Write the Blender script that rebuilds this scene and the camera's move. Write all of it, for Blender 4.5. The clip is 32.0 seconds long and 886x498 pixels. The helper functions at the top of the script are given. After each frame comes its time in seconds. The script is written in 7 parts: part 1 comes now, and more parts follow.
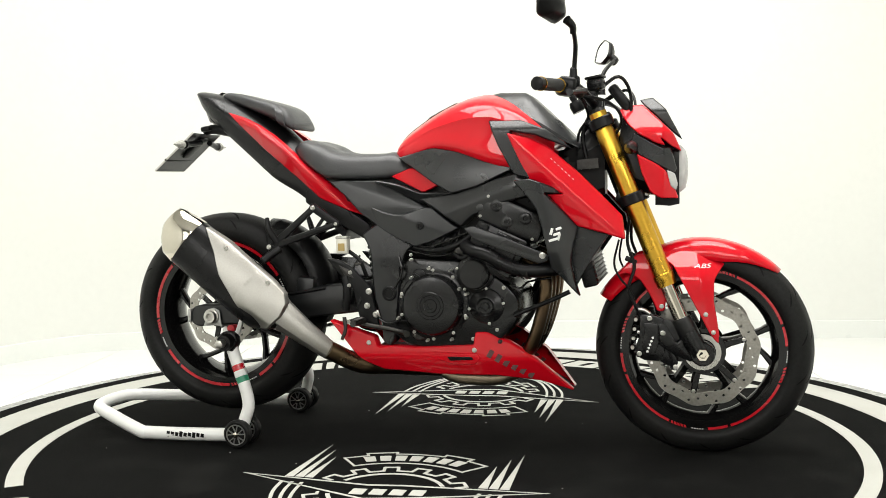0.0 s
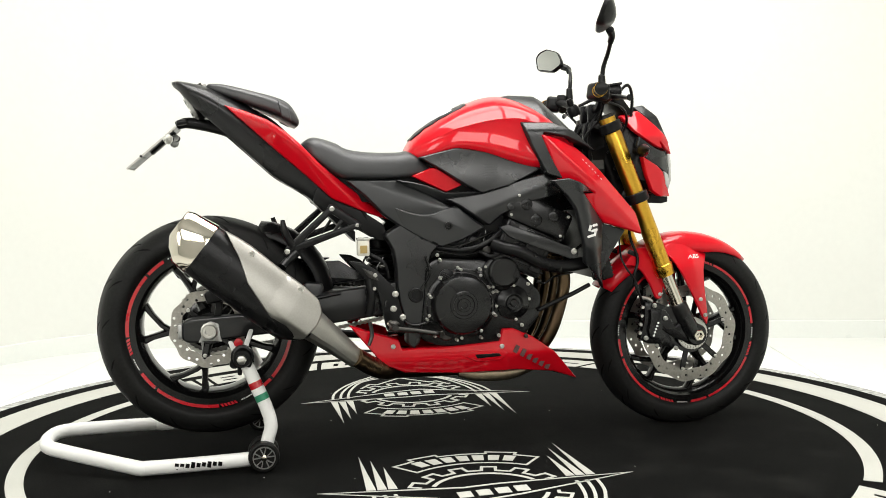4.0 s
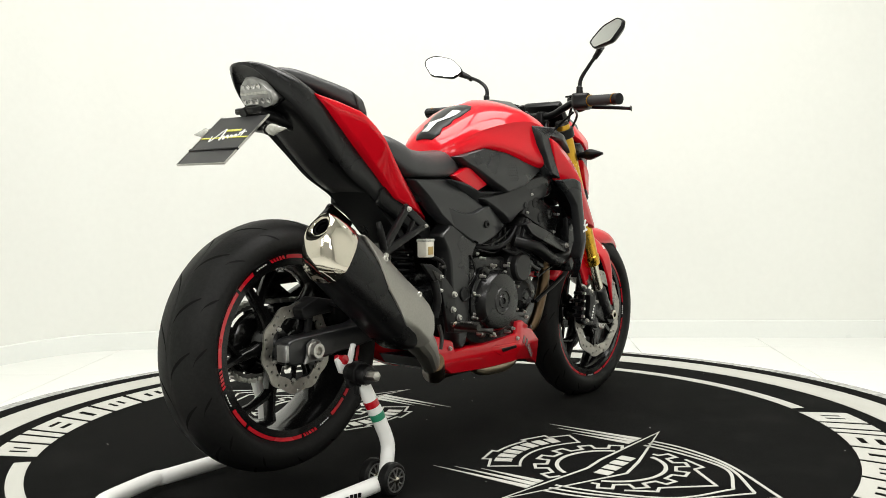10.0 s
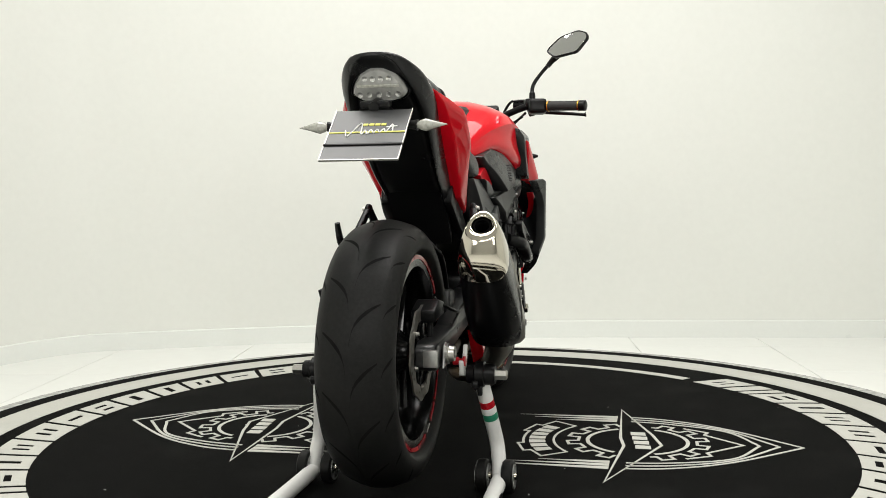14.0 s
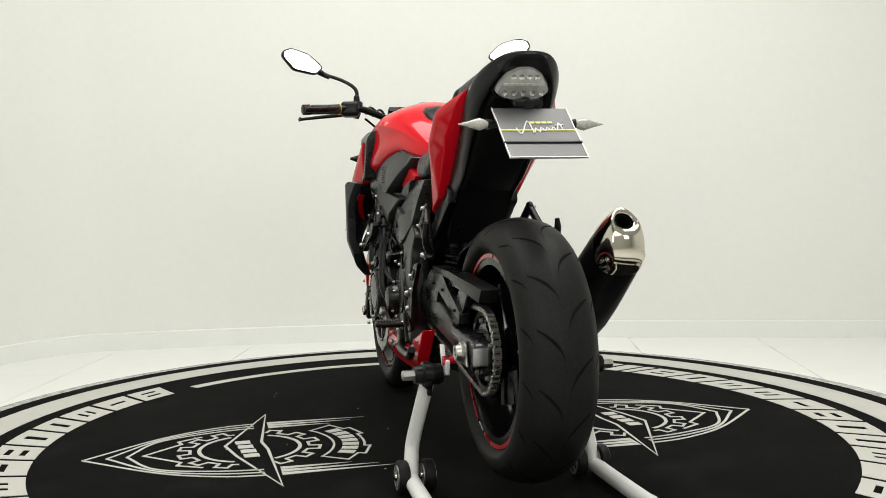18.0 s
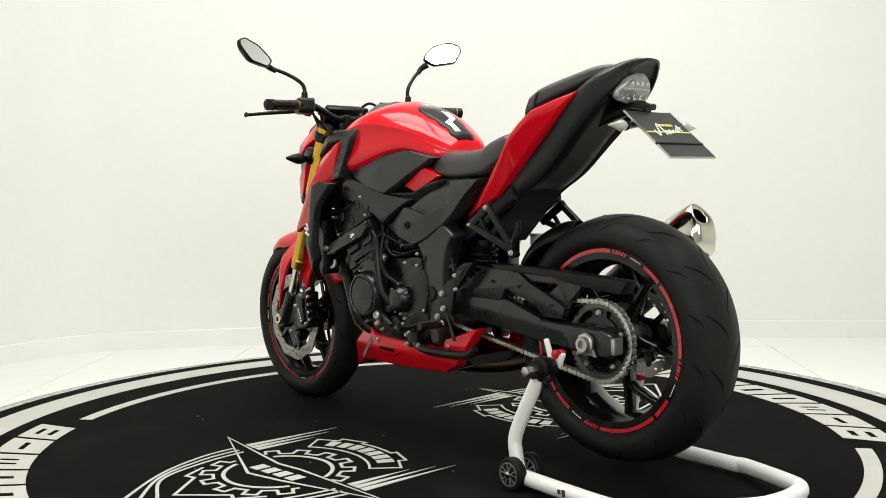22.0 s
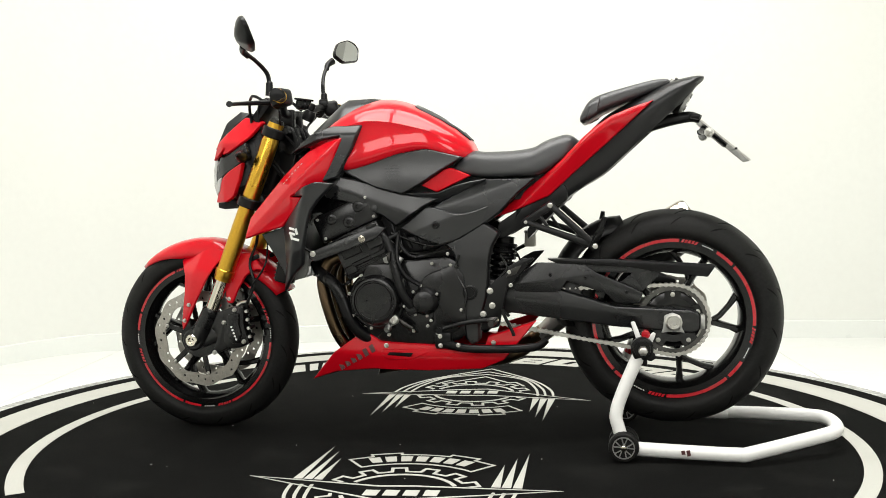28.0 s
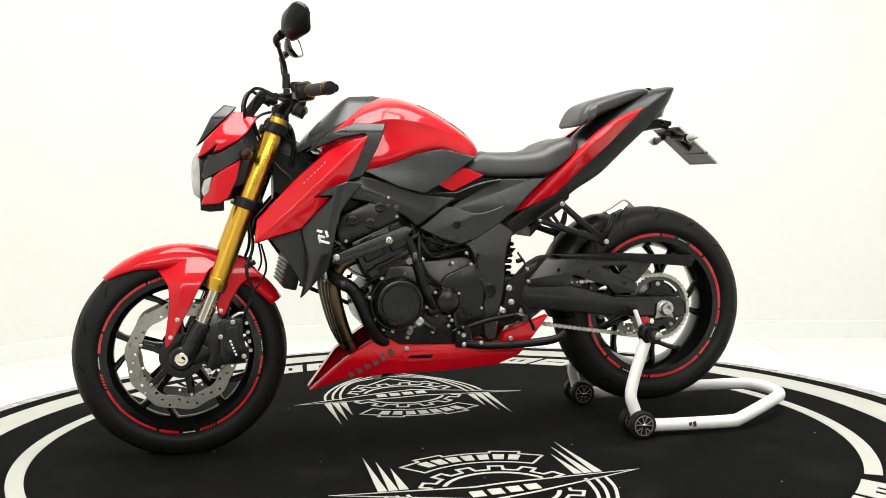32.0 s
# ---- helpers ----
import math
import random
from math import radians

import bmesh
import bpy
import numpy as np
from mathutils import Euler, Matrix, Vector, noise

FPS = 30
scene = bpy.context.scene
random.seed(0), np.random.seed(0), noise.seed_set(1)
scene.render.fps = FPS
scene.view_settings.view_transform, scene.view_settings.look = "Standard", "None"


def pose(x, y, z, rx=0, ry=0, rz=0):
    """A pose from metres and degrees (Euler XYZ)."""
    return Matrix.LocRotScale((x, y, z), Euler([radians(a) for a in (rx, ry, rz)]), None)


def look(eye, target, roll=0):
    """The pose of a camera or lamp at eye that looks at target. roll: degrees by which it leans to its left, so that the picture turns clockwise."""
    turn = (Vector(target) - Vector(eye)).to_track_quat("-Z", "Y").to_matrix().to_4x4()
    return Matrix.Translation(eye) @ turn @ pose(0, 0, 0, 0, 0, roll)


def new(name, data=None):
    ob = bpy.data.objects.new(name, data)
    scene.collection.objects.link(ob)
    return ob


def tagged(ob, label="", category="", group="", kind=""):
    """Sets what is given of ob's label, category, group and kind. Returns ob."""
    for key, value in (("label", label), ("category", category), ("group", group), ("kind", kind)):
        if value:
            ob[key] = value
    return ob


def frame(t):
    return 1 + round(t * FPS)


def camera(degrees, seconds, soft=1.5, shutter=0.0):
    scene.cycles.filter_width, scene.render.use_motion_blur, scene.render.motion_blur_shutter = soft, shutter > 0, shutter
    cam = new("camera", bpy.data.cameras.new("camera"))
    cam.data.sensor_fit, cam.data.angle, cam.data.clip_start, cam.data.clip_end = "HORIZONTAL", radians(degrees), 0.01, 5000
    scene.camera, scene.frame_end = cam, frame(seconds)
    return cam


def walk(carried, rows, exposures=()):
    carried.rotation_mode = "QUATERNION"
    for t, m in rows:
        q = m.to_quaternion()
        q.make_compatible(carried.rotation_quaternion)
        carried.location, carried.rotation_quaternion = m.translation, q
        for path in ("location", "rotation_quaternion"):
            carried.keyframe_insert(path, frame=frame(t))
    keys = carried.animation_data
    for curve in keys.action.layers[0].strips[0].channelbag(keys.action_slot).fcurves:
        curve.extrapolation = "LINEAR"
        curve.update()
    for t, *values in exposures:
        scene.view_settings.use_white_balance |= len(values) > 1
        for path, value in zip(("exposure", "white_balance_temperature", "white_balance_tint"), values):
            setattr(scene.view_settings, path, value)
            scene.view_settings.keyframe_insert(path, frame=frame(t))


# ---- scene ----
from mathutils.geometry import delaunay_2d_cdt
cam = camera(48.41, 32.0, soft=0.6)
EYE = (0.0013, -2.987, 0.767)
AIM = (0.0030, -1.989, 0.7003)
walk(cam, [(0.0, look(EYE, AIM, -0.815)), (32.0, look(EYE, AIM, -0.815))],
     exposures=[(0.0, -0.52), (6.0, -0.54), (9.0, -0.63), (11.0, -0.72), (13.0, -0.85), (16.5, -1.00), (19.0, -1.00), (21.0, -0.88), (24.0, -0.71), (28.0, -0.57), (32.0, -0.52)])

# turn of the platform, seconds and degrees
TURN = [(0.0, -14.53), (2.0, -1.61), (4.0, 11.25), (6.0, 24.13), (8.0, 37.12), (10.0, 50.4), (12.0, 63.94), (14.0, 77.34), (16.0, 90.7),
        (18.0, 103.97), (20.0, 117.21), (22.0, 130.39), (24.0, 143.34), (26.0, 156.13), (28.0, 168.83), (30.0, 181.49), (32.0, 194.16)]
BIKE_Y = -0.022     # the motorcycle stands a little off the axis
FLOOR = -0.05       # the floor lies below the platform's top

# ---- light ----
world = bpy.data.worlds.new("world")
scene.world = world
world.use_nodes = True
world.node_tree.nodes["Background"].inputs[0].default_value = (1.0, 0.98, 0.90, 1)
world.node_tree.nodes["Background"].inputs[1].default_value = 0.03


def area(name, x, y, z, tx, ty, tz, w, h, power, colour=(1.0, 0.985, 0.95)):
    d = bpy.data.lights.new(name, "AREA")
    d.shape, d.size, d.size_y, d.energy, d.color = "RECTANGLE", w, h, power, colour
    ob = new(name, d)
    ob.matrix_world = look((x, y, z), (tx, ty, tz))
    return ob


LAMPS = [
    area("ceiling_softbox", -0.55, -0.55, 3.12, -0.55, -0.55, 0, 1.40, 0.95, 72),
    area("ceiling_softbox", 0.95, -0.55, 3.12, 0.95, -0.55, 0, 1.40, 0.95, 72),
    area("ceiling_softbox", -0.55, 0.50, 3.12, -0.55, 0.50, 0, 1.40, 0.95, 46),
    area("ceiling_softbox", 0.95, 0.50, 3.12, 0.95, 0.50, 0, 1.40, 0.95, 46),
    area("standing_softbox", -2.15, -3.75, 2.00, 0.0, 0.6, 0.9, 0.8, 1.2, 36),
    area("standing_softbox", -0.66, -3.9, 2.45, 0.0, 0.6, 0.9, 1.22, 0.95, 36),
    area("standing_softbox", 0.66, -3.9, 2.45, 0.0, 0.6, 0.9, 1.22, 0.95, 36),
    area("standing_softbox", 2.15, -3.75, 2.00, 0.0, 0.6, 0.9, 0.8, 1.2, 36),
]

# ---- materials ----
def material(name, colour, rough=0.5, metal=0.0, grain=0.06, scale=60.0, bump=0.0, bump_scale=400.0, coat=0.0, stain=0.0,
             stain_colour=(0.1, 0.09, 0.08), rough_var=0.08, random_tint=0.0, spec=0.5):
    """Base colour broken by fine grain and broad stains, uneven roughness, fine relief."""
    m = bpy.data.materials.new(name)
    m.use_nodes = True
    nt = m.node_tree
    n, l = nt.nodes, nt.links
    b = n["Principled BSDF"]
    tc = n.new("ShaderNodeTexCoord")
    fine = n.new("ShaderNodeTexNoise")
    fine.inputs["Scale"].default_value, fine.inputs["Detail"].default_value = scale, 6
    broad = n.new("ShaderNodeTexNoise")
    broad.inputs["Scale"].default_value, broad.inputs["Detail"].default_value = 5.0, 5
    l.new(tc.outputs["Object"], fine.inputs["Vector"])
    l.new(tc.outputs["Object"], broad.inputs["Vector"])
    ramp = n.new("ShaderNodeMapRange")
    ramp.inputs[1].default_value, ramp.inputs[2].default_value = 0.3, 0.7
    ramp.inputs[3].default_value, ramp.inputs[4].default_value = 1 - grain, 1 + grain
    l.new(fine.outputs[0], ramp.inputs[0])
    hsv = n.new("ShaderNodeHueSaturation")
    hsv.inputs["Color"].default_value = (*colour, 1)
    if random_tint:
        info = n.new("ShaderNodeObjectInfo")
        tint = n.new("ShaderNodeMapRange")
        tint.inputs[3].default_value, tint.inputs[4].default_value = 1 - random_tint, 1 + random_tint
        l.new(info.outputs["Random"], tint.inputs[0])
        mul = n.new("ShaderNodeMath")
        mul.operation = "MULTIPLY"
        l.new(ramp.outputs[0], mul.inputs[0])
        l.new(tint.outputs[0], mul.inputs[1])
        l.new(mul.outputs[0], hsv.inputs["Value"])
    else:
        l.new(ramp.outputs[0], hsv.inputs["Value"])
    out = hsv.outputs[0]
    if stain:
        sr = n.new("ShaderNodeMapRange")
        sr.inputs[1].default_value, sr.inputs[2].default_value = 0.5, 0.75
        sr.inputs[3].default_value, sr.inputs[4].default_value = 0.0, stain
        l.new(broad.outputs[0], sr.inputs[0])
        mix = n.new("ShaderNodeMix")
        mix.data_type = "RGBA"
        l.new(sr.outputs[0], mix.inputs[0])
        l.new(out, mix.inputs[6])
        mix.inputs[7].default_value = (*stain_colour, 1)
        out = mix.outputs[2]
    l.new(out, b.inputs["Base Color"])
    rr = n.new("ShaderNodeMapRange")
    rr.inputs[1].default_value, rr.inputs[2].default_value = 0.3, 0.7
    rr.inputs[3].default_value, rr.inputs[4].default_value = max(rough - rough_var, 0.02), min(rough + rough_var, 1)
    l.new(broad.outputs[0], rr.inputs[0])
    l.new(rr.outputs[0], b.inputs["Roughness"])
    b.inputs["Metallic"].default_value = metal
    b.inputs["Specular IOR Level"].default_value = spec
    b.inputs["Coat Weight"].default_value = coat
    b.inputs["Coat Roughness"].default_value = 0.03
    if bump:
        bt = n.new("ShaderNodeTexNoise")
        bt.inputs["Scale"].default_value, bt.inputs["Detail"].default_value = bump_scale, 3
        l.new(tc.outputs["Object"], bt.inputs["Vector"])
        bp = n.new("ShaderNodeBump")
        bp.inputs["Strength"].default_value, bp.inputs["Distance"].default_value = bump, 0.002
        l.new(bt.outputs[0], bp.inputs["Height"])
        l.new(bp.outputs[0], b.inputs["Normal"])
    return m


def glass(name, colour=(1, 1, 1), rough=0.02):
    m = bpy.data.materials.new(name)
    m.use_nodes = True
    b = m.node_tree.nodes["Principled BSDF"]
    b.inputs["Base Color"].default_value = (*colour, 1)
    b.inputs["Transmission Weight"].default_value = 1.0
    b.inputs["Roughness"].default_value = rough
    b.inputs["IOR"].default_value = 1.3
    return m


WALL = material("white_wall_paint", (0.712, 0.721, 0.682), 0.6, grain=0.012, scale=30, bump=0.05, bump_scale=120, stain=0.05, stain_colour=(0.655, 0.645, 0.58))
SKIRT = material("white_skirting_paint", (0.733, 0.751, 0.720), 0.35, grain=0.01, stain=0.08, stain_colour=(0.62, 0.62, 0.57))
TILE = material("white_floor_tile", (0.76, 0.768, 0.735), 0.3, grain=0.015, scale=20, stain=0.03, stain_colour=(0.66, 0.65, 0.60), random_tint=0.012, rough_var=0.02)
GROUT = material("grey_grout", (0.62, 0.62, 0.58), 0.8, bump=0.2)
CEIL = material("pale_grey_ceiling_paint", (0.48, 0.48, 0.46), 0.8, grain=0.01)
CARPET = material("black_carpet", (0.0052, 0.0053, 0.0050), 0.95, grain=0.35, scale=500, bump=0.5, bump_scale=900, stain=0.8, stain_colour=(0.013, 0.013, 0.0122), spec=0.03)
MARK = material("white_carpet_print", (0.47, 0.47, 0.43), 0.9, grain=0.05, scale=300, bump=0.3, bump_scale=700, stain=0.3, stain_colour=(0.36, 0.355, 0.31), spec=0.2)
RIMGREY = material("scuffed_platform_edge", (0.40, 0.40, 0.38), 0.6, grain=0.45, scale=45, stain=0.6, stain_colour=(0.16, 0.16, 0.15), bump=0.2)
RED = material("gloss_red_paint", (0.54, 0.0026, 0.0105), 0.32, grain=0.02, coat=0.7, spec=0.06, rough_var=0.03)
REDP = material("red_rim_tape", (0.44, 0.004, 0.012), 0.28, grain=0.12, scale=90, coat=0.5)
GREY = material("dark_grey_plastic", (0.0105, 0.0112, 0.0120), 0.29, spec=0.5, grain=0.08, scale=500, bump=0.04, bump_scale=900, rough_var=0.05)
TAILG = material("charcoal_tail_plastic", (0.006, 0.0062, 0.0066), 0.32, spec=0.32, grain=0.08, scale=500, bump=0.08, bump_scale=900)
KNEE = material("textured_knee_plastic", (0.011, 0.0115, 0.0122), 0.30, spec=0.6, grain=0.25, scale=350, bump=0.22, bump_scale=420)
BLACK = material("black_plastic", (0.0040, 0.0040, 0.0042), 0.32, spec=0.2, grain=0.1, scale=300, bump=0.08, bump_scale=700, stain=0.3, stain_colour=(0.012, 0.012, 0.012))
ENGINE = material("black_engine_paint", (0.0042, 0.0042, 0.0044), 0.27, spec=0.38, grain=0.12, scale=90, bump=0.12, bump_scale=250, stain=0.35, stain_colour=(0.012, 0.0118, 0.0112))
FRAMEP = material("satin_black_frame_paint", (0.0068, 0.0071, 0.0076), 0.29, spec=0.5, grain=0.08, scale=120, bump=0.015, bump_scale=900)
RIMB = material("black_rim_paint", (0.005, 0.005, 0.005), 0.6, grain=0.05, spec=0.0)
SPROCK = material("worn_sprocket_steel", (0.34, 0.33, 0.31), 0.35, metal=1.0, grain=0.15, scale=60)
DARKSTEEL = material("dark_sprocket_steel", (0.10, 0.098, 0.094), 0.36, metal=1.0, grain=0.2, scale=60, stain=0.4, stain_colour=(0.05, 0.048, 0.045))
GLOSSB = material("gloss_black_wheel_paint", (0.004, 0.004, 0.004), 0.17, grain=0.05, coat=0.0, spec=0.36)
RUBBER = material("tyre_rubber", (0.0070, 0.0070, 0.0067), 0.52, grain=0.3, scale=120, bump=0.2, bump_scale=300, stain=0.65, stain_colour=(0.015, 0.0146, 0.0138), spec=0.16)
GROOVE_SHADE = material("tyre_groove_shade", (0.004, 0.004, 0.004), 0.9, spec=0.1)
GRIP = material("grip_rubber", (0.015, 0.015, 0.014), 0.75, bump=0.4, bump_scale=350)
SEAT = material("black_seat_vinyl", (0.027, 0.0275, 0.029), 0.36, spec=0.5, grain=0.1, scale=400, bump=0.35, bump_scale=600)
GOLD = material("gold_anodised_aluminium", (0.62, 0.36, 0.045), 0.30, metal=1.0, grain=0.05, scale=140, bump=0.03)
CHROME = material("chrome", (0.60, 0.56, 0.48), 0.09, metal=1.0, grain=0.02, rough_var=0.03)
STEEL = material("brushed_steel", (0.52, 0.51, 0.48), 0.32, metal=1.0, grain=0.08, scale=200, stain=0.25, stain_colour=(0.34, 0.32, 0.28))
TITAN = material("satin_titanium_shield", (0.33, 0.32, 0.295), 0.46, metal=1.0, grain=0.05, scale=220, stain=0.3, stain_colour=(0.38, 0.35, 0.30))
BRONZE = material("heat_tinted_steel", (0.115, 0.078, 0.045), 0.32, metal=1.0, grain=0.15, scale=25, stain=0.7, stain_colour=(0.12, 0.085, 0.06))
WARMSTEEL = material("warm_stained_steel", (0.36, 0.29, 0.21), 0.38, metal=1.0, grain=0.12, scale=60, stain=0.5, stain_colour=(0.20, 0.14, 0.09))
ALU = material("cast_aluminium", (0.42, 0.42, 0.41), 0.45, metal=1.0, grain=0.15, scale=80, bump=0.2)
DARKMET = material("dark_metal", (0.055, 0.053, 0.05), 0.4, metal=1.0, grain=0.2, scale=80)
WHITEP = material("white_powder_coat", (0.78, 0.78, 0.76), 0.35, grain=0.02, stain=0.12, stain_colour=(0.5, 0.49, 0.46))
LABELW = material("white_print", (0.75, 0.75, 0.73), 0.5)
LABELP = material("pale_pink_print", (0.62, 0.34, 0.34), 0.4)
DISCM = material("worn_disc_steel", (0.36, 0.345, 0.315), 0.36, metal=1.0, grain=0.12, scale=160, stain=0.4, stain_colour=(0.24, 0.22, 0.19))
LABELG = material("grey_print", (0.085, 0.030, 0.030), 0.4)
LABELY = material("yellow_print", (0.62, 0.60, 0.12), 0.5)
GREENP = material("green_tape", (0.02, 0.22, 0.12), 0.4)
SPRING = material("spring_white", (0.45, 0.45, 0.44), 0.35)
FLUID = material("clear_plastic_reservoir", (0.62, 0.60, 0.52), 0.25)
AMBER = material("brake_fluid", (0.36, 0.26, 0.09), 0.3)
TAILLENS = material("smoked_tail_lens", (0.27, 0.27, 0.255), 0.12, grain=0.3, scale=30, coat=0.8)
DIM = material("grey_studio_paint", (0.46, 0.46, 0.44), 0.8, grain=0.03)
LENSW = material("clear_indicator_lens", (0.36, 0.36, 0.32), 0.15, grain=0.25, scale=120, coat=0.6)
LEDS = material("led_reflector", (0.60, 0.60, 0.58), 0.25, metal=0.7)
GLASS = glass("clear_lens")
HEADGLASS = material("clear_headlight_lens", (0.42, 0.42, 0.41), 0.10, grain=0.15, scale=25, coat=0.8, stain=0.5, stain_colour=(0.22, 0.22, 0.22))
MIRROR = material("mirror_glass", (0.86, 0.87, 0.87), 0.02, metal=1.0, grain=0.0, rough_var=0.0)
PADM = material("carbon_tank_pad", (0.008, 0.008, 0.008), 0.35, spec=0.25)
PLATEM = material("black_show_plate", (0.022, 0.022, 0.023), 0.32, grain=0.05, spec=0.5)
COPPER = material("copper_fitting", (0.42, 0.18, 0.05), 0.35, metal=1.0)


# ---- shaping ----
def part(name, bm, mat, parent, label="", angle=38, subdiv=0):
    me = bpy.data.meshes.new(name)
    if bm.verts.layers.float_vector.get("way") is None:
        bmesh.ops.recalc_face_normals(bm, faces=bm.faces)
    bm.to_mesh(me)
    bm.free()
    me.polygons.foreach_set("use_smooth", [True] * len(me.polygons))
    me.set_sharp_from_angle(angle=radians(angle))
    me.materials.append(mat)
    if "way" in me.attributes:
        way = np.zeros(len(me.vertices) * 3, dtype=np.float32)
        me.attributes["way"].data.foreach_get("vector", way)
        me.normals_split_custom_set_from_vertices(way.reshape(-1, 3).tolist())
        me.attributes.remove(me.attributes["way"])
    ob = new(name, me)
    if parent is not None:
        ob.parent = parent
    if label:
        tagged(ob, label)
    if subdiv:
        ob.modifiers.new("smooth", "SUBSURF").levels = subdiv
        ob.modifiers["smooth"].render_levels = subdiv
    return ob


def again(name, ob, m, parent):
    """One more part on the same mesh."""
    o = new(name, ob.data)
    o.parent = parent
    o.matrix_basis = m
    return o


def curve(pts, n=6, closed=False):
    """Smooth line through points of any dimension."""
    p = [np.array(q, float) for q in pts]
    k = len(p)
    out = []
    for i in range(k if closed else k - 1):
        a = p[(i - 1) % k] if closed or i > 0 else 2 * p[0] - p[1]
        b, c = p[i], p[(i + 1) % k]
        d = p[(i + 2) % k] if closed or i + 2 < k else 2 * p[-1] - p[-2]
        for j in range(n):
            t = j / n
            out.append(0.5 * ((2 * b) + (c - a) * t + (2 * a - 5 * b + 4 * c - d) * t * t + (3 * b - a - 3 * c + d) * t ** 3))
    if not closed:
        out.append(p[-1])
    return out


def rounded(pts, cut=0.25, times=2):
    """Corners of a closed outline cut round."""
    p = [np.array(q, float) for q in pts]
    for _ in range(times):
        q = []
        for i in range(len(p)):
            a, b = p[i], p[(i + 1) % len(p)]
            q += [a + (b - a) * cut, b - (b - a) * cut]
        p = q
    return p


def corner_round(pts, r=0.008, n=3):
    """Closed outline with small fillets of about r at its corners."""
    p = [np.array(q, float) for q in pts]
    out = []
    for i in range(len(p)):
        a, b, c = p[i - 1], p[i], p[(i + 1) % len(p)]
        u, v = a - b, c - b
        lu, lv = np.linalg.norm(u), np.linalg.norm(v)
        d = min(r, lu * 0.45, lv * 0.45)
        s, e = b + u / lu * d, b + v / lv * d
        for j in range(n + 1):
            t = j / n
            out.append((1 - t) ** 2 * s + 2 * t * (1 - t) * b + t * t * e)
    return out


def loft(bm, rings, cap=True, closed_ring=True):
    vs = [[bm.verts.new(Vector(p)) for p in r] for r in rings]
    n = len(vs[0])
    for a, b in zip(vs, vs[1:]):
        for i in range(n if closed_ring else n - 1):
            j = (i + 1) % n
            bm.faces.new((a[i], a[j], b[j], b[i]))
    if cap and closed_ring:
        bm.faces.new(list(reversed(vs[0])))
        bm.faces.new(vs[-1])
    return vs


def tube(bm, pts, r, seg=12, smooth=5, cap=True):
    """A round bar along a smooth line; r a number or one for each point."""
    pts = [Vector(p) for p in pts]
    rs = [r] * len(pts) if isinstance(r, (int, float)) else list(r)
    line = curve([(*p, q) for p, q in zip(pts, rs)], smooth) if smooth > 1 and len(pts) > 2 else [np.array((*p, q)) for p, q in zip(pts, rs)]
    rings, up = [], None
    for i, p in enumerate(line):
        d = Vector((line[min(i + 1, len(line) - 1)] - line[max(i - 1, 0)])[:3]).normalized()
        if up is None:
            up = d.orthogonal().normalized()
        up = (up - d * up.dot(d)).normalized()
        side = d.cross(up)
        c = Vector(p[:3])
        rings.append([c + (up * math.cos(a) + side * math.sin(a)) * p[3] for a in [2 * math.pi * k / seg for k in range(seg)]])
    loft(bm, rings, cap)


AXY = Matrix(((1, 0, 0, 0), (0, 0, 1, 0), (0, -1, 0, 0), (0, 0, 0, 1)))   # local z to world y


def lathe(bm, prof, m=Matrix(), seg=32, cap=True):
    """prof: (radius, height) turned about local z, placed by m."""
    rings = [[m @ Vector((max(r, 1e-4) * math.cos(2 * math.pi * k / seg), max(r, 1e-4) * math.sin(2 * math.pi * k / seg), h)) for k in range(seg)] for r, h in prof]
    loft(bm, rings, cap)


def lathe_y(bm, prof, x, y, z, seg=32, cap=True):
    """Turned about an axis along y; heights grow with y."""
    lathe(bm, prof, Matrix.Translation((x, y, z)) @ Matrix(((1, 0, 0, 0), (0, 0, 1, 0), (0, 1, 0, 0), (0, 0, 0, 1))), seg, cap)


def block(bm, size, m=Matrix(), bevel=0.003, seg=2):
    r = bmesh.ops.create_cube(bm, size=1.0, matrix=m @ Matrix.Diagonal((*size, 1)))
    if bevel:
        es = list({e for v in r["verts"] for e in v.link_edges})
        bmesh.ops.bevel(bm, geom=es, offset=bevel, segments=seg, affect="EDGES", profile=0.5)


def plate(bm, outline, y0, y1, bevel=0.003, m=None):
    """A plate with an outline in x and z, from y0 to y1, edges bevelled."""
    t = bmesh.new()
    vs = [t.verts.new((p[0], y0, p[1])) for p in outline]
    f = t.faces.new(vs)
    g = bmesh.ops.extrude_face_region(t, geom=[f])
    bmesh.ops.translate(t, verts=[v for v in g["geom"] if isinstance(v, bmesh.types.BMVert)], vec=(0, y1 - y0, 0))
    if bevel:
        es = [e for e in t.edges if abs(e.verts[0].co.y - e.verts[1].co.y) < 1e-6]
        bmesh.ops.bevel(t, geom=es, offset=bevel, segments=2, affect="EDGES", profile=0.5, clamp_overlap=True)
    if m is not None:
        t.transform(m)
    add_bm(bm, t)


def add_bm(bm, t):
    me = bpy.data.meshes.new("tmp")
    t.to_mesh(me)
    t.free()
    bm.from_mesh(me)
    bpy.data.meshes.remove(me)


def soft(v, k=0.006):
    """A rounded max(0, v)."""
    return (v + math.sqrt(v * v + k * k)) / 2


def ridge(v, k=0.008):
    return math.sqrt(v * v + k * k)


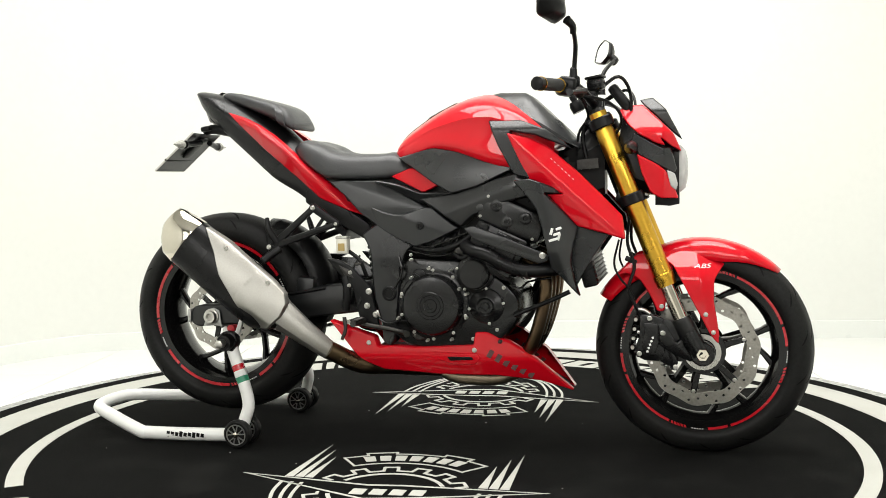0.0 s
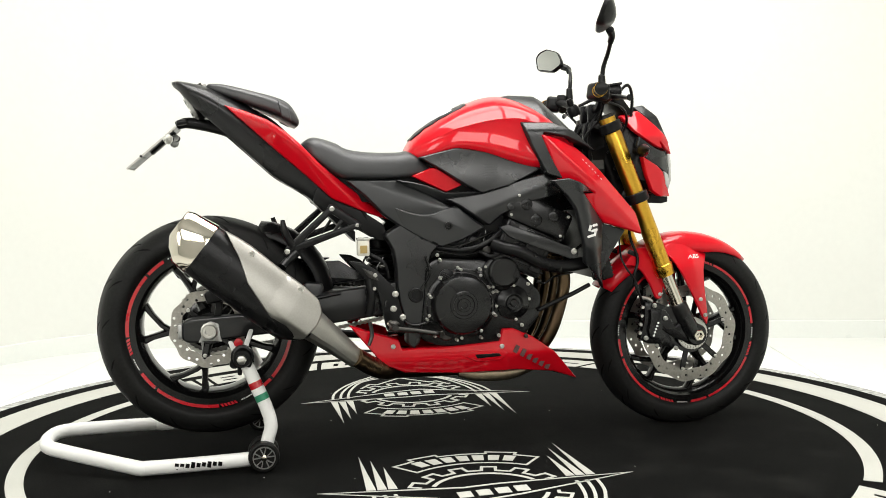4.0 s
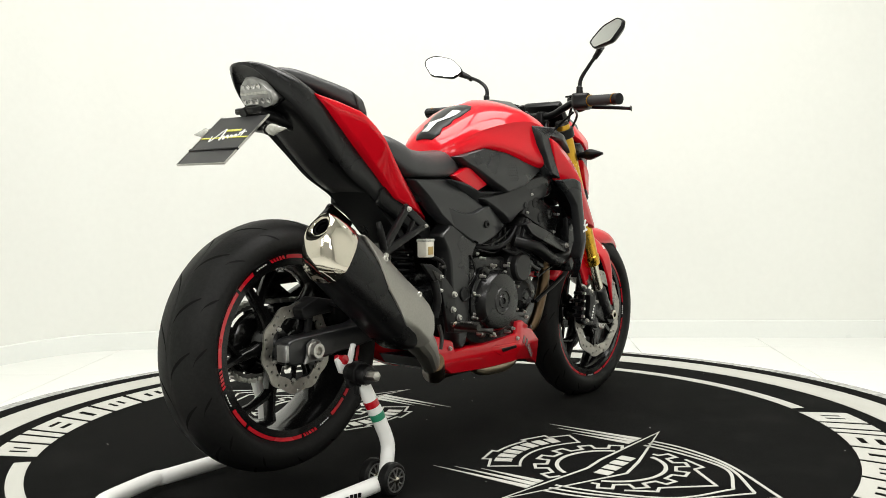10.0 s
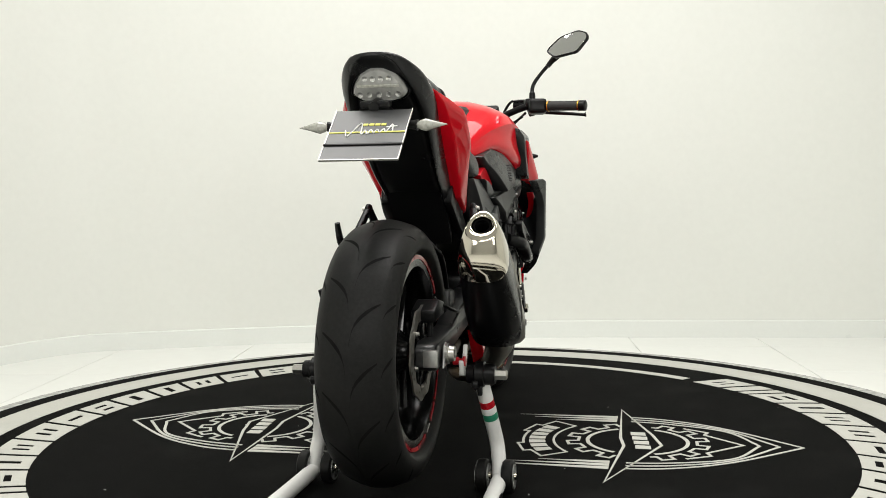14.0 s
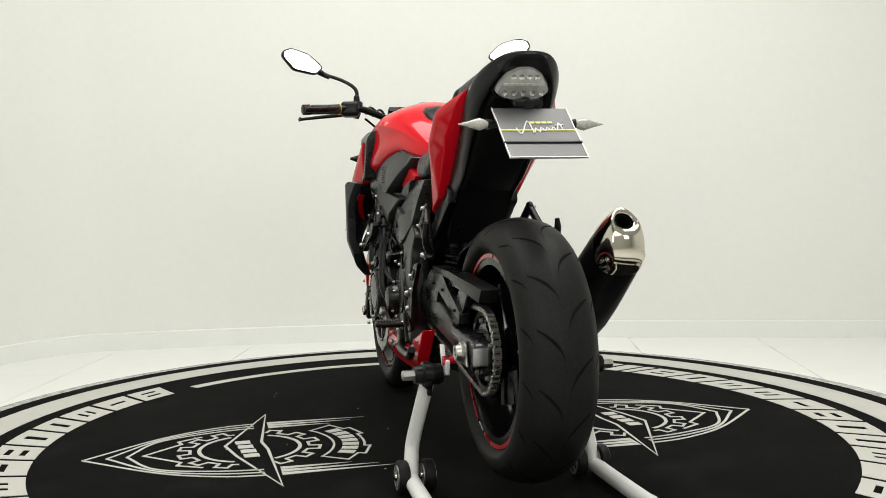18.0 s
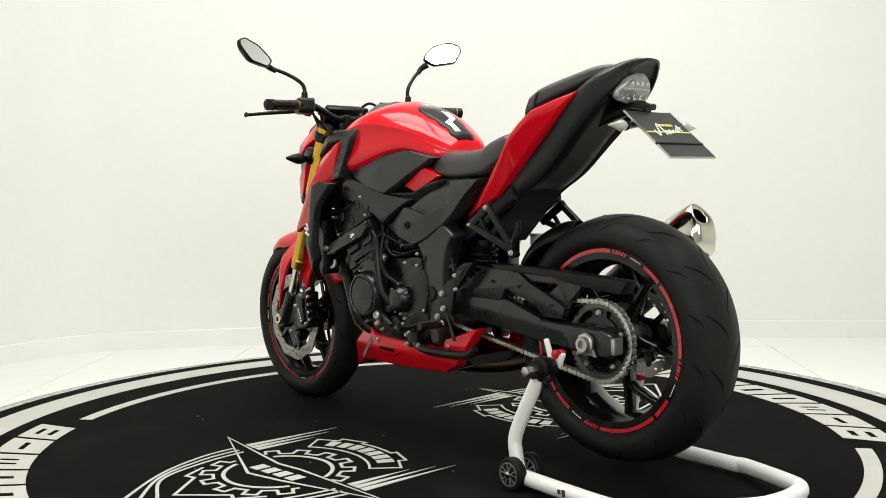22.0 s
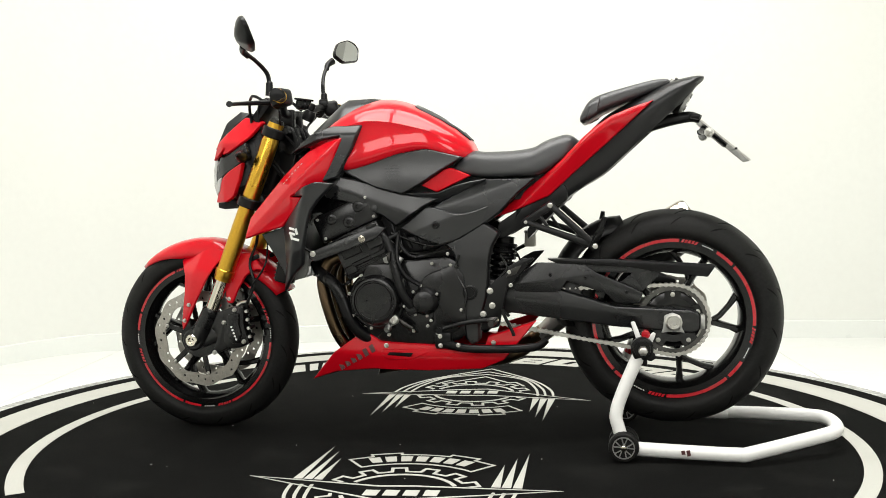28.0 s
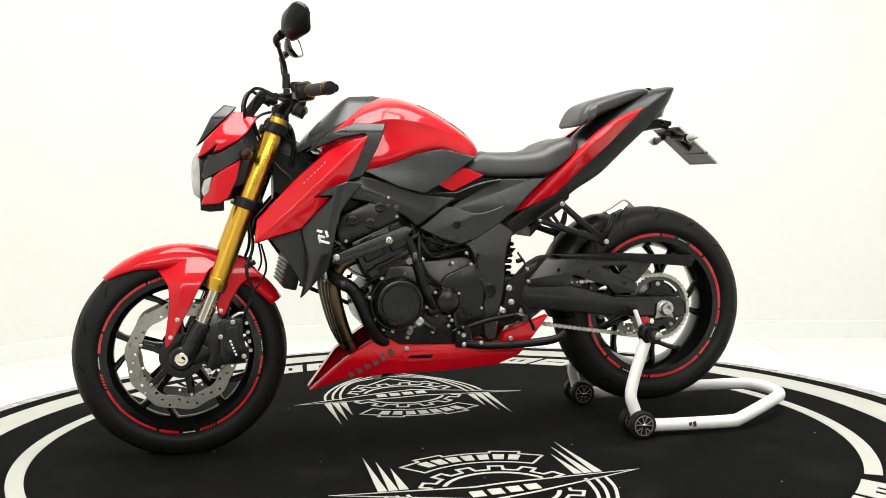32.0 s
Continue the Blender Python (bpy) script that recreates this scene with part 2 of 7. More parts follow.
def panel(bm, outline, yf, s, thick=0.012, rim=0.005, step=0.007, cuts=()):
    """A body panel: outline in x and z, its outer face at y = s * yf(x, z), a rounded rim and real thickness."""
    A = np.array([(p[0], p[1]) for p in outline])
    D = np.roll(A, -1, axis=0) - A
    L2 = np.maximum((D ** 2).sum(1), 1e-12)
    B = np.roll(A, -1, axis=0)
    spin = 1.0 if (A[:, 0] * B[:, 1] - B[:, 0] * A[:, 1]).sum() > 0 else -1.0
    inner = np.stack([-D[:, 1], D[:, 0]], 1) * spin / np.sqrt(L2)[:, None]    # unit ways into the outline

    def reach(q):
        u = np.clip(((q - A) * D).sum(1) / L2, 0, 1)
        return math.sqrt(((q - (A + D * u[:, None])) ** 2).sum(1).min())

    def inside(q):
        up = (A[:, 1] > q[1]) != (B[:, 1] > q[1])
        x = A[:, 0] + (q[1] - A[:, 1]) * D[:, 0] / np.where(np.abs(D[:, 1]) < 1e-12, 1e-12, D[:, 1])
        return int((up & (q[0] < x)).sum()) % 2 == 1

    pts, extra = [], []
    fine = max(step * 0.6, 0.003)
    for i in range(len(A)):
        k = max(int(math.sqrt(L2[i]) / fine), 1)
        for j in range(k):
            p = A[i] + D[i] * (j / k)
            pts.append(p)
            n = inner[i] if j else inner[i] + inner[i - 1]
            n = n / max(np.linalg.norm(n), 1e-6)
            for o in (0.22, 0.5, 1.0):
                q = p + n * rim * o
                if inside(q) and reach(q) > 0.85 * rim * o:
                    extra.append(q)
    loop = len(pts)
    lo, hi = A.min(0), A.max(0)
    for x in np.arange(lo[0] + step / 2, hi[0], step):
        for z in np.arange(lo[1] + step / 2, hi[1], step):
            q = np.array((x, z))
            if inside(q) and reach(q) > 1.2 * rim:
                extra.append(q)
    for c0, c1 in cuts:
        c0 = np.array(c0[:2])
        w = np.array(c1[:2]) - c0
        w = w / max(np.linalg.norm(w), 1e-9)
        span = float(np.linalg.norm(hi - lo))
        for d in np.arange(-span, span, step / 2):
            q = c0 + w * d
            if inside(q) and reach(q) > 1.2 * rim:
                extra.append(q)
    got = delaunay_2d_cdt([Vector(p) for p in pts + extra], [(i, (i + 1) % loop) for i in range(loop)], [], 1, 1e-6)
    t = bmesh.new()
    vs = [t.verts.new((p[0], 0, p[1])) for p in got[0]]
    for f in got[2]:
        t.faces.new([vs[i] for i in f])
    for v in vs:
        if not v.link_faces:
            t.verts.remove(v)

    way = t.verts.layers.float_vector.new("way")
    h, r = 0.0006, rim * 0.95
    for f in t.faces:
        f.normal_update()
        if f.normal.y * s < 0:
            f.normal_flip()
    for v in t.verts:
        x, z = v.co.x, v.co.z
        q = np.array((x, z))
        u = np.clip(((q - A) * D).sum(1) / L2, 0, 1)
        off = q - (A + D * u[:, None])
        dist = (off ** 2).sum(1)
        i = int(dist.argmin())
        d = math.sqrt(dist[i])
        if d < 1e-6:
            near = inner[dist < 1e-10].sum(0)
            inward = near / max(np.linalg.norm(near), 1e-9)
        else:
            inward = off[i] / d
        fall = max(1 - d / r, 0)
        gx = (yf(x + h, z) - yf(x - h, z)) / (2 * h) + 2.2 * rim / r * fall * inward[0]
        gz = (yf(x, z + h) - yf(x, z - h)) / (2 * h) + 2.2 * rim / r * fall * inward[1]
        v[way] = Vector((-gx, s, -gz)).normalized()
        v.co.y = s * (yf(x, z) - rim * 1.1 * fall ** 2)
    be = [e for e in t.edges if len(e.link_faces) == 1]
    g = bmesh.ops.extrude_edge_only(t, edges=be)
    nv = [v for v in g["geom"] if isinstance(v, bmesh.types.BMVert)]
    bmesh.ops.translate(t, verts=nv, vec=(0, -s * thick, 0))
    for v in nv:
        v[way] = (0, 0, 0)
    for f in g["geom"]:
        if isinstance(f, bmesh.types.BMFace):
            f.normal_update()
            c = f.calc_center_median()
            q = np.array((c.x, c.z))
            u = np.clip(((q - A) * D).sum(1) / L2, 0, 1)
            n = inner[int(((q - (A + D * u[:, None])) ** 2).sum(1).argmin())]
            if f.normal.x * n[0] + f.normal.z * n[1] > 0:
                f.normal_flip()
    add_bm(bm, t)


def ribbon(bm, pts, w, z0, z1, closed=False, taper=False):
    """A flat printed stroke along points in x and y."""
    p = [Vector((*q[:2], 0)) for q in pts]
    n = len(p)
    L, R = [], []
    for i in range(n):
        a = p[i - 1] if closed or i > 0 else p[0]
        c = p[(i + 1) % n] if closed or i < n - 1 else p[-1]
        d1, d2 = (p[i] - a), (c - p[i])
        d1 = d1.normalized() if d1.length > 1e-9 else d2.normalized()
        d2 = d2.normalized() if d2.length > 1e-9 else d1
        t = (d1 + d2).normalized()
        k = 1 / max(t.dot(d1), 0.45)
        h = w / 2 * (1 if not taper else max(0.08, i / (n - 1)))
        o = Vector((-t.y, t.x, 0)) * h * k
        L.append(p[i] + o)
        R.append(p[i] - o)
    rows = [[bm.verts.new((q.x, q.y, z)) for q in side] for side, z in ((L, z1), (R, z1), (R, z0), (L, z0))]
    for i in range(n if closed else n - 1):
        j = (i + 1) % n
        for a, b in ((0, 1), (1, 2), (3, 0)):
            bm.faces.new((rows[a][i], rows[a][j], rows[b][j], rows[b][i]))


def flat(bm, pts, z0, z1):
    """A flat printed shape."""
    top = [bm.verts.new((p[0], p[1], z1)) for p in pts]
    low = [bm.verts.new((p[0], p[1], z0)) for p in pts]
    bm.faces.new(top)
    for i in range(len(pts)):
        j = (i + 1) % len(pts)
        bm.faces.new((top[i], low[i], low[j], top[j]))


def ring(bm, r0, r1, z0, z1, a0=0, a1=360, n=120):
    full = a1 - a0 >= 360
    k = n if full else n + 1
    A = [radians(a0 + (a1 - a0) * i / n) for i in range(k)]
    rows = [[bm.verts.new((r * math.cos(a), r * math.sin(a), z)) for a in A] for r, z in ((r0, z0), (r0, z1), (r1, z1), (r1, z0))]
    for i in range(n):
        j = (i + 1) % k
        for a, b in ((0, 1), (1, 2), (2, 3)):
            bm.faces.new((rows[a][i], rows[b][i], rows[b][j], rows[a][j]))
    if not full:
        for i in (0, -1):
            bm.faces.new([rows[a][i] for a in range(4)])


def thing(name, label, category, group=""):
    ob = new(name)
    ob.empty_display_size = 0.05
    return tagged(ob, label, category, group)


# ---- the room ----
def room():
    """White studio: back wall with a slow bend, skirting, tiled floor, ceiling."""
    plan = [(-2.75, -3.9), (-2.75, -1.2), (-2.55, 0.55), (-2.2, 1.3), (-1.86, 1.84), (-1.4, 1.99), (-0.54, 2.12), (0.5, 2.16), (1.2, 2.10), (1.8, 2.04), (2.6, 1.95), (3.2, 1.75),
            (3.5, 1.0), (3.5, -3.9), (3.3, -4.1), (-2.55, -4.1)]
    line = curve(plan, 5, True)
    H = 3.2
    bm = bmesh.new()
    n = len(line)
    c = np.mean(line, axis=0)
    inner = [Vector((*p, 0)) for p in line]
    outer = []
    for i in range(n):
        d = Vector((*(line[(i + 1) % n] - line[i - 1]), 0)).normalized()
        o = Vector((-d.y, d.x, 0))
        if o.dot(Vector((*(line[i] - c), 0))) < 0:
            o = -o
        outer.append(inner[i] + o * 0.12)
    bm.free()

    def stretch(name, keep, mat, label):
        w = bmesh.new()
        for i in range(n):
            j = (i + 1) % n
            if keep((inner[i] + inner[j]) / 2):
                loop = [(inner[i], inner[j]), (outer[i], outer[j])]
                q = [[w.verts.new((p.x, p.y, z)) for p in pr] for pr, z in ((loop[0], FLOOR), (loop[0], H), (loop[1], H), (loop[1], FLOOR))]
                for k in range(4):
                    w.faces.new((q[k][0], q[k][1], q[(k + 1) % 4][1], q[(k + 1) % 4][0]))
        bmesh.ops.remove_doubles(w, verts=w.verts, dist=0.0005)
        tagged(part(name, w, mat, None), label, "wall", kind="structure")
    stretch("wall_back", lambda p: p.y > -3.4, WALL, "smooth white painted studio wall, slightly curved")
    stretch("wall_front", lambda p: p.y <= -3.4, DIM, "grey studio wall behind the camera")
    bm = bmesh.new()
    proud = [p + (o - p).normalized() * -0.012 for p, o in zip(inner, outer)]
    top = FLOOR + 0.088
    rows = [[bm.verts.new((q.x, q.y, z)) for q in side] for side, z in ((inner, top), (proud, top - 0.004), (proud, FLOOR - 0.004))]
    for a in range(2):
        for i in range(n):
            j = (i + 1) % n
            bm.faces.new((rows[a][i], rows[a + 1][i], rows[a + 1][j], rows[a][j]))
    tagged(part("baseboard", bm, SKIRT, None), "low white skirting along the studio wall", "baseboard", kind="structure")
    bm = bmesh.new()
    block(bm, (8, 8, 0.1), pose(0.3, -1.0, H + 0.052), 0)
    tagged(part("ceiling", bm, CEIL, None), "plain pale grey studio ceiling", "ceiling", kind="structure")
    bm = bmesh.new()
    block(bm, (8, 8, 0.1), pose(0.3, -1.0, FLOOR - 0.056), 0)
    floor = tagged(part("floor", bm, GROUT, None), "large glossy white floor tiles with thin joints", "floor", kind="structure")
    bm = bmesh.new()
    size = 0.645
    block(bm, (size - 0.003, size - 0.003, 0.008), Matrix(), 0.0012, 1)
    first = None
    turn = -3.4
    for i in range(-8, 5):
        for j in range(-8, 5):
            p = Matrix.Rotation(radians(turn), 3, "Z") @ Vector(((i + 0.5) * size, (j + 0.5) * size, 0))
            x, y = p.x + 1.56, p.y + 1.13
            if not (-3.3 < x < 4.0 and -4.6 < y < 2.7):
                continue
            m = pose(x, y, FLOOR - 0.0045, 0, 0, turn)
            if first is None:
                first = part("tile", bm, TILE, floor)
                first.matrix_basis = m
            else:
                again("tile", first, m, floor)


room()


# ---- the turntable ----
def gear_outline(R0, R1, teeth, cx, cy):
    out = []
    for k in range(teeth):
        a = 2 * math.pi * k / teeth
        w = 2 * math.pi / teeth
        for f, r in ((-0.25, R0), (-0.2, R1), (0.2, R1), (0.25, R0)):
            out.append((cx + r * math.cos(a + f * w), cy + r * math.sin(a + f * w)))
    return out


def turntable():
    t = thing("turntable", "round turntable covered with a black carpet printed in white", "turntable")
    bm = bmesh.new()
    lathe(bm, [(0.0, FLOOR + 0.004), (1.645, FLOOR + 0.004), (1.660, FLOOR + 0.012), (1.660, -0.016), (1.650, -0.006), (1.588, -0.006), (1.588, -0.012), (0.0, -0.012)], seg=160)
    part("platform", bm, RIMGREY, t, "scuffed grey platform edge")
    bm = bmesh.new()
    lathe(bm, [(0.0, -0.0115), (1.585, -0.0115), (1.587, -0.003), (1.582, 0.0), (0.0, 0.0)], seg=160)
    part("carpet", bm, CARPET, t, "black low-pile carpet, faintly dusty")
    Z0, Z1 = -0.001, 0.0012
    bm = bmesh.new()
    ring(bm, 1.385, 1.51, Z0, Z1, n=160)
    part("border_ring", bm, MARK, t, "broad off-white ring print")
    for a in (0, 180):
        bm = bmesh.new()
        ring(bm, 1.19, 1.235, Z0, Z1, a - 38, a + 38, 70)
        part("arc", bm, MARK, t)
    # the print on the border is kept as plain slanted blocks with slits
    widths = [1, 1, 1, 0.9, 1.05, 0.9, 1, 1.2, 1, 0.9, 1, 0.25, 0.42, 0.9]
    forms = [((0.28, 0.72, 0.26, 0.40), (0.28, 0.72, 0.60, 0.74)), ((0.40, 0.60, 0.22, 0.78),), ((0.30, 0.42, 0.30, 0.70), (0.58, 0.70, 0.30, 0.70)), ((0.24, 0.76, 0.44, 0.58),)]
    slits = [forms[(3 * k + k // 4) % 4] if widths[k] > 0.5 else () for k in range(14)]
    total = sum(widths) + 0.13 * 13
    for side in (0, 180):
        a = 42.4 + side
        for w, cut in zip(widths, slits):
            da = w / total * 96.0
            bm = bmesh.new()
            r0, r1 = 1.185, 1.325
            lean = 2.2
            us = sorted({0.0, 1.0, *[min(max(q, 0), 1) for c in cut for q in c[:2]]})
            vs = sorted({0.0, 1.0, *[min(max(q, 0), 1) for c in cut for q in c[2:]]})

            def P(u, v):
                r = r0 + (r1 - r0) * v
                ang = radians(a + da * u - lean * (v - 0.5))
                return (r * math.cos(ang), r * math.sin(ang))
            for u0, u1 in zip(us, us[1:]):
                for v0, v1 in zip(vs, vs[1:]):
                    um, vm = (u0 + u1) / 2, (v0 + v1) / 2
                    if not any(c[0] < um < c[1] and c[2] < vm < c[3] for c in cut):
                        flat(bm, [P(u0, v0), P(u1, v0), P(u1, v1), P(u0, v1)], Z0, Z1)
            part("print_block", bm, MARK, t)
            a += da + 0.13 / total * 96.0
    # the emblem, drawn for one side and turned for the other
    for side in (0, 180):
        def Q(pts):
            s = -1 if side else 1
            return [(-p[0] * s, p[1] * s) for p in pts]

        W = 0.0090
        bm = bmesh.new()
        star = [(-0.415, 0.512), (-0.06, 0.548), (0.03, 0.535), (0.395, 0.524), (0.075, 0.628), (-0.04, 0.655)]
        ribbon(bm, Q(star), W, Z0, Z1, True)
        part("emblem_needle", bm, MARK, t)
        for k in range(4):
            bm = bmesh.new()
            x = -0.085 + k * 0.05
            y = 0.602 - k * 0.006
            flat(bm, Q([(x, y - 0.02), (x + 0.036, y - 0.022), (x + 0.036, y + 0.022), (x, y + 0.024)]), Z0, Z1)
            part("emblem_bar", bm, MARK, t)

        def keep(p):
            # gap where the needle crosses
            return not (0.535 < p[1] < 0.66 and abs(p[0]) < 0.4 and (p[1] - 0.53) < 0.13 * (1 - abs(p[0]) / 0.42) + 0.01 and p[1] > 0.53)
        for name, pts in (("emblem_wheel", [(0.145 * math.cos(a), 0.585 + 0.145 * math.sin(a)) for a in [2 * math.pi * k / 72 for k in range(72)]]),
                          ("emblem_gear", gear_outline(0.172, 0.205, 14, 0, 0.585))):
            bm = bmesh.new()
            run = []
            dense = []
            for i in range(len(pts)):
                p, q = pts[i], pts[(i + 1) % len(pts)]
                k = 1 if len(pts) > 60 else 4
                dense += [(p[0] + (q[0] - p[0]) * j / k, p[1] + (q[1] - p[1]) * j / k) for j in range(k)]
            dense.append(dense[0])
            for p in dense + [None]:
                if p is not None and keep(p):
                    run.append(p)
                else:
                    if len(run) > 1:
                        ribbon(bm, Q(run), W if name == "emblem_gear" else W * 1.25, Z0, Z1)
                    run = []
            part(name, bm, MARK, t)
        bm = bmesh.new()
        for k, (w, tip, y0) in enumerate(((0.290, 1.05, 0.20), (0.262, 0.985, 0.25), (0.235, 0.93, 0.32))):
            for sx in (-1, 1):
                body = curve([(sx * w, y0 + 0.12), (sx * w, 0.56), (sx * w * 0.90, 0.70), (sx * w * 0.62, 0.85), (0, tip)], 7)
                flat(bm, Q([(sx * (w - 0.004), y0), (sx * (w - 0.013), 0.516), (sx * (w + 0.011), 0.516)][::sx]), Z0, Z1)
                b = [tuple(p) for p in body if p[1] > 0.55]
                ribbon(bm, Q(b), W, Z0, Z1)
                part("emblem_claw", bm, MARK, t)
                bm = bmesh.new()
        zig = [(-0.17, 0.72), (-0.13, 0.79), (-0.10, 0.78), (0, 0.885), (0.10, 0.78), (0.13, 0.79), (0.17, 0.72)]
        ribbon(bm, Q(zig), W, Z0, Z1)
        part("emblem_hull", bm, MARK, t)
        bm = bmesh.new()
        arc = lambda r, a0, a1, n: [(r * math.sin(radians(a0 + (a1 - a0) * i / n)), 0.585 - r * math.cos(radians(a0 + (a1 - a0) * i / n))) for i in range(n + 1)]
        ban = arc(0.245, -38, 38, 14) + [arc(0.33, 38, 38, 1)[0], arc(0.33, 26, 26, 1)[0], arc(0.352, 26, 26, 1)[0], arc(0.352, 12, 12, 1)[0]] + arc(0.335, 12, -12, 4) + \
            [arc(0.352, -12, -12, 1)[0], arc(0.352, -26, -26, 1)[0], arc(0.33, -26, -26, 1)[0], arc(0.33, -38, -38, 1)[0]]
        ribbon(bm, Q(ban), W * 0.8, Z0, Z1, True)
        for k in range(7):
            a = -29 + k * 8.4
            bar = bmesh.new()
            flat(bar, Q(arc(0.27, a, a + 6, 2) + arc(0.318, a + 6, a, 2)), Z0, Z1)
            part("emblem_bar", bar, MARK, t)
        part("emblem_banner", bm, MARK, t)
    # pale lint caught in the pile
    rng = random.Random(11)
    bm = bmesh.new()
    for k in range(26):
        a, r = rng.uniform(0, 2 * math.pi), 1.5 * math.sqrt(rng.random())
        block(bm, (rng.uniform(0.002, 0.006), rng.uniform(0.001, 0.0025), 0.0012), pose(r * math.cos(a), r * math.sin(a), 0.0005, 0, 0, rng.uniform(0, 180)), 0)
    tagged(part("lint", bm, MARK, t), "tiny pale lint specks on the carpet", kind="stuff")
    return t


TABLE = turntable()


# ---- the motorcycle ----
BIKE = thing("motorcycle", "glossy red and dark grey naked sports motorcycle on a rear stand", "motorcycle")
FA = Vector((0.769, 0, 0.292))     # front axle
RA = Vector((-0.685, 0, 0.370))    # rear axle


def bolt_mesh(r=0.008, h=0.006, hexa=True):
    bm = bmesh.new()
    lathe_y(bm, [(r * 1.25, 0), (r * 1.25, h * 0.3), (r, h * 0.35), (r * 0.95, h * 0.9), (r * 0.8, h), (r * 0.45, h), (r * 0.45, h * 0.6)], 0, 0, 0, 12 if hexa else 16)
    return bm


FIRST_BOLT = {}


def bolt(x, y, z, parent, r=0.008, mat=None, h=0.007):
    """A screw head facing outward at the side it sits on."""
    r *= 0.60
    key = (r, h, (mat or STEEL).name)
    m = pose(x, y, z) @ (Matrix.Diagonal((1, -1, 1, 1)) if False else (pose(0, 0, 0, 0, 0, 180) if y < 0 else Matrix()))
    if key not in FIRST_BOLT:
        FIRST_BOLT[key] = part("bolt", bolt_mesh(r, h), mat or STEEL, parent)
        FIRST_BOLT[key].matrix_basis = m
        return FIRST_BOLT[key]
    return again("bolt", FIRST_BOLT[key], m, parent)


def wheel(name, c, half, R, rim_half, label, seed):
    """Tyre, rim, spokes, hub and red rim tape; the rim carries the rest."""
    x, z = c.x, c.z
    bm = bmesh.new()
    lip = 0.2315
    prof = [(0.198, -rim_half + 0.014), (0.2035, -rim_half), (lip, -rim_half), (lip, -rim_half + 0.006), (0.208, -rim_half + 0.012), (0.203, -rim_half * 0.4),
            (0.203, rim_half * 0.4), (0.208, rim_half - 0.012), (lip, rim_half - 0.006), (lip, rim_half), (0.2035, rim_half), (0.198, rim_half - 0.014),
            (0.190, rim_half * 0.5), (0.186, 0), (0.190, -rim_half * 0.5), (0.198, -rim_half + 0.014)]
    lathe_y(bm, prof, x, 0, z, 96, cap=False)
    w = part(name, bm, GLOSSB, BIKE, label)
    bm = bmesh.new()
    k = half / 0.092
    tp = [(0.2295, 0.74), (0.236, 0.87), (0.248, 0.985), (0.264, 1.0), (0.281, 0.93), (0.300, 0.72), (0.311, 0.42), (0.3165, 0.15)]
    tp = [(0.2135 + (r - 0.2135) * (R - 0.2135) / 0.1035, h * half) for r, h in tp]
    full = curve([(r, -h) for r, h in tp] + [(R, 0)] + [(r, h) for r, h in reversed(tp)], 4)
    lathe_y(bm, [tuple(p) for p in full], x, 0, z, 120, cap=False)
    for v in bm.verts:
        v.co.z = max(v.co.z, 0.001)     # flattened where it stands
    part("tyre", bm, RUBBER, w, "black worn road tyre with curved tread grooves")
    # tread grooves follow the curve of the tyre, their shade painted as darker flat bands
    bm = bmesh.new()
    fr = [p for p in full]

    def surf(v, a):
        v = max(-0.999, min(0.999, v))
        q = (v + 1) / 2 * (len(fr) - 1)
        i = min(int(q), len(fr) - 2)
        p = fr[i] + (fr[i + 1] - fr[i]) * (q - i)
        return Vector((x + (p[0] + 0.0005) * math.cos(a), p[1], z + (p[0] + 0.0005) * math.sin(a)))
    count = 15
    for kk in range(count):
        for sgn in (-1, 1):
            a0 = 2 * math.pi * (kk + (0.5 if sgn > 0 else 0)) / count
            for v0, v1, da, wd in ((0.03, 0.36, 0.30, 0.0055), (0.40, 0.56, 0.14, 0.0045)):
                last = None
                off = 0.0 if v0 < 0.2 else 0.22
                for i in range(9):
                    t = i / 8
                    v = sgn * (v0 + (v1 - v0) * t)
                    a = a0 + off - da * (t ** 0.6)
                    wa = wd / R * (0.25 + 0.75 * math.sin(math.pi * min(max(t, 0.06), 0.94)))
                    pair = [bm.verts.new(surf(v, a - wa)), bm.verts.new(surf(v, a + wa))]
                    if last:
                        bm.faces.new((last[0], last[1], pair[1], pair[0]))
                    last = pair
    part("tread_groove", bm, GROOVE_SHADE, w)
    # five spokes, each with a branch that leaves it halfway
    def beam(stations):
        bm = bmesh.new()
        rings = []
        pts = [Vector((math.cos(q) * r, 0, math.sin(q) * r)) for r, q, hw, ht in stations]
        for i, (r, q, hw, ht) in enumerate(stations):
            d = (pts[min(i + 1, len(pts) - 1)] - pts[max(i - 1, 0)]).normalized()
            n = Vector((-d.z, 0, d.x))
            rings.append([c + pts[i] + n * hw * u + Vector((0, ht * v, 0)) for u, v in ((-1, -0.55), (-0.5, -1), (0.5, -1), (1, -0.55), (1, 0.55), (0.5, 1), (-0.5, 1), (-1, 0.55))])
        loft(bm, rings)
        part("spoke", bm, GLOSSB, w)
    for kk in range(5):
        a = 2 * math.pi * kk / 5 + 0.25 + seed
        beam([(0.040, a - 0.05, 0.020, 0.032), (0.080, a, 0.012, 0.024), (0.125, a + 0.03, 0.0095, 0.019), (0.165, a + 0.06, 0.0085, 0.017), (0.196, a + 0.09, 0.011, 0.017)])
        beam([(0.112, a + 0.01, 0.0075, 0.016), (0.135, a - 0.13, 0.0075, 0.016), (0.165, a - 0.32, 0.0075, 0.016), (0.196, a - 0.47, 0.010, 0.017)])
    bm = bmesh.new()
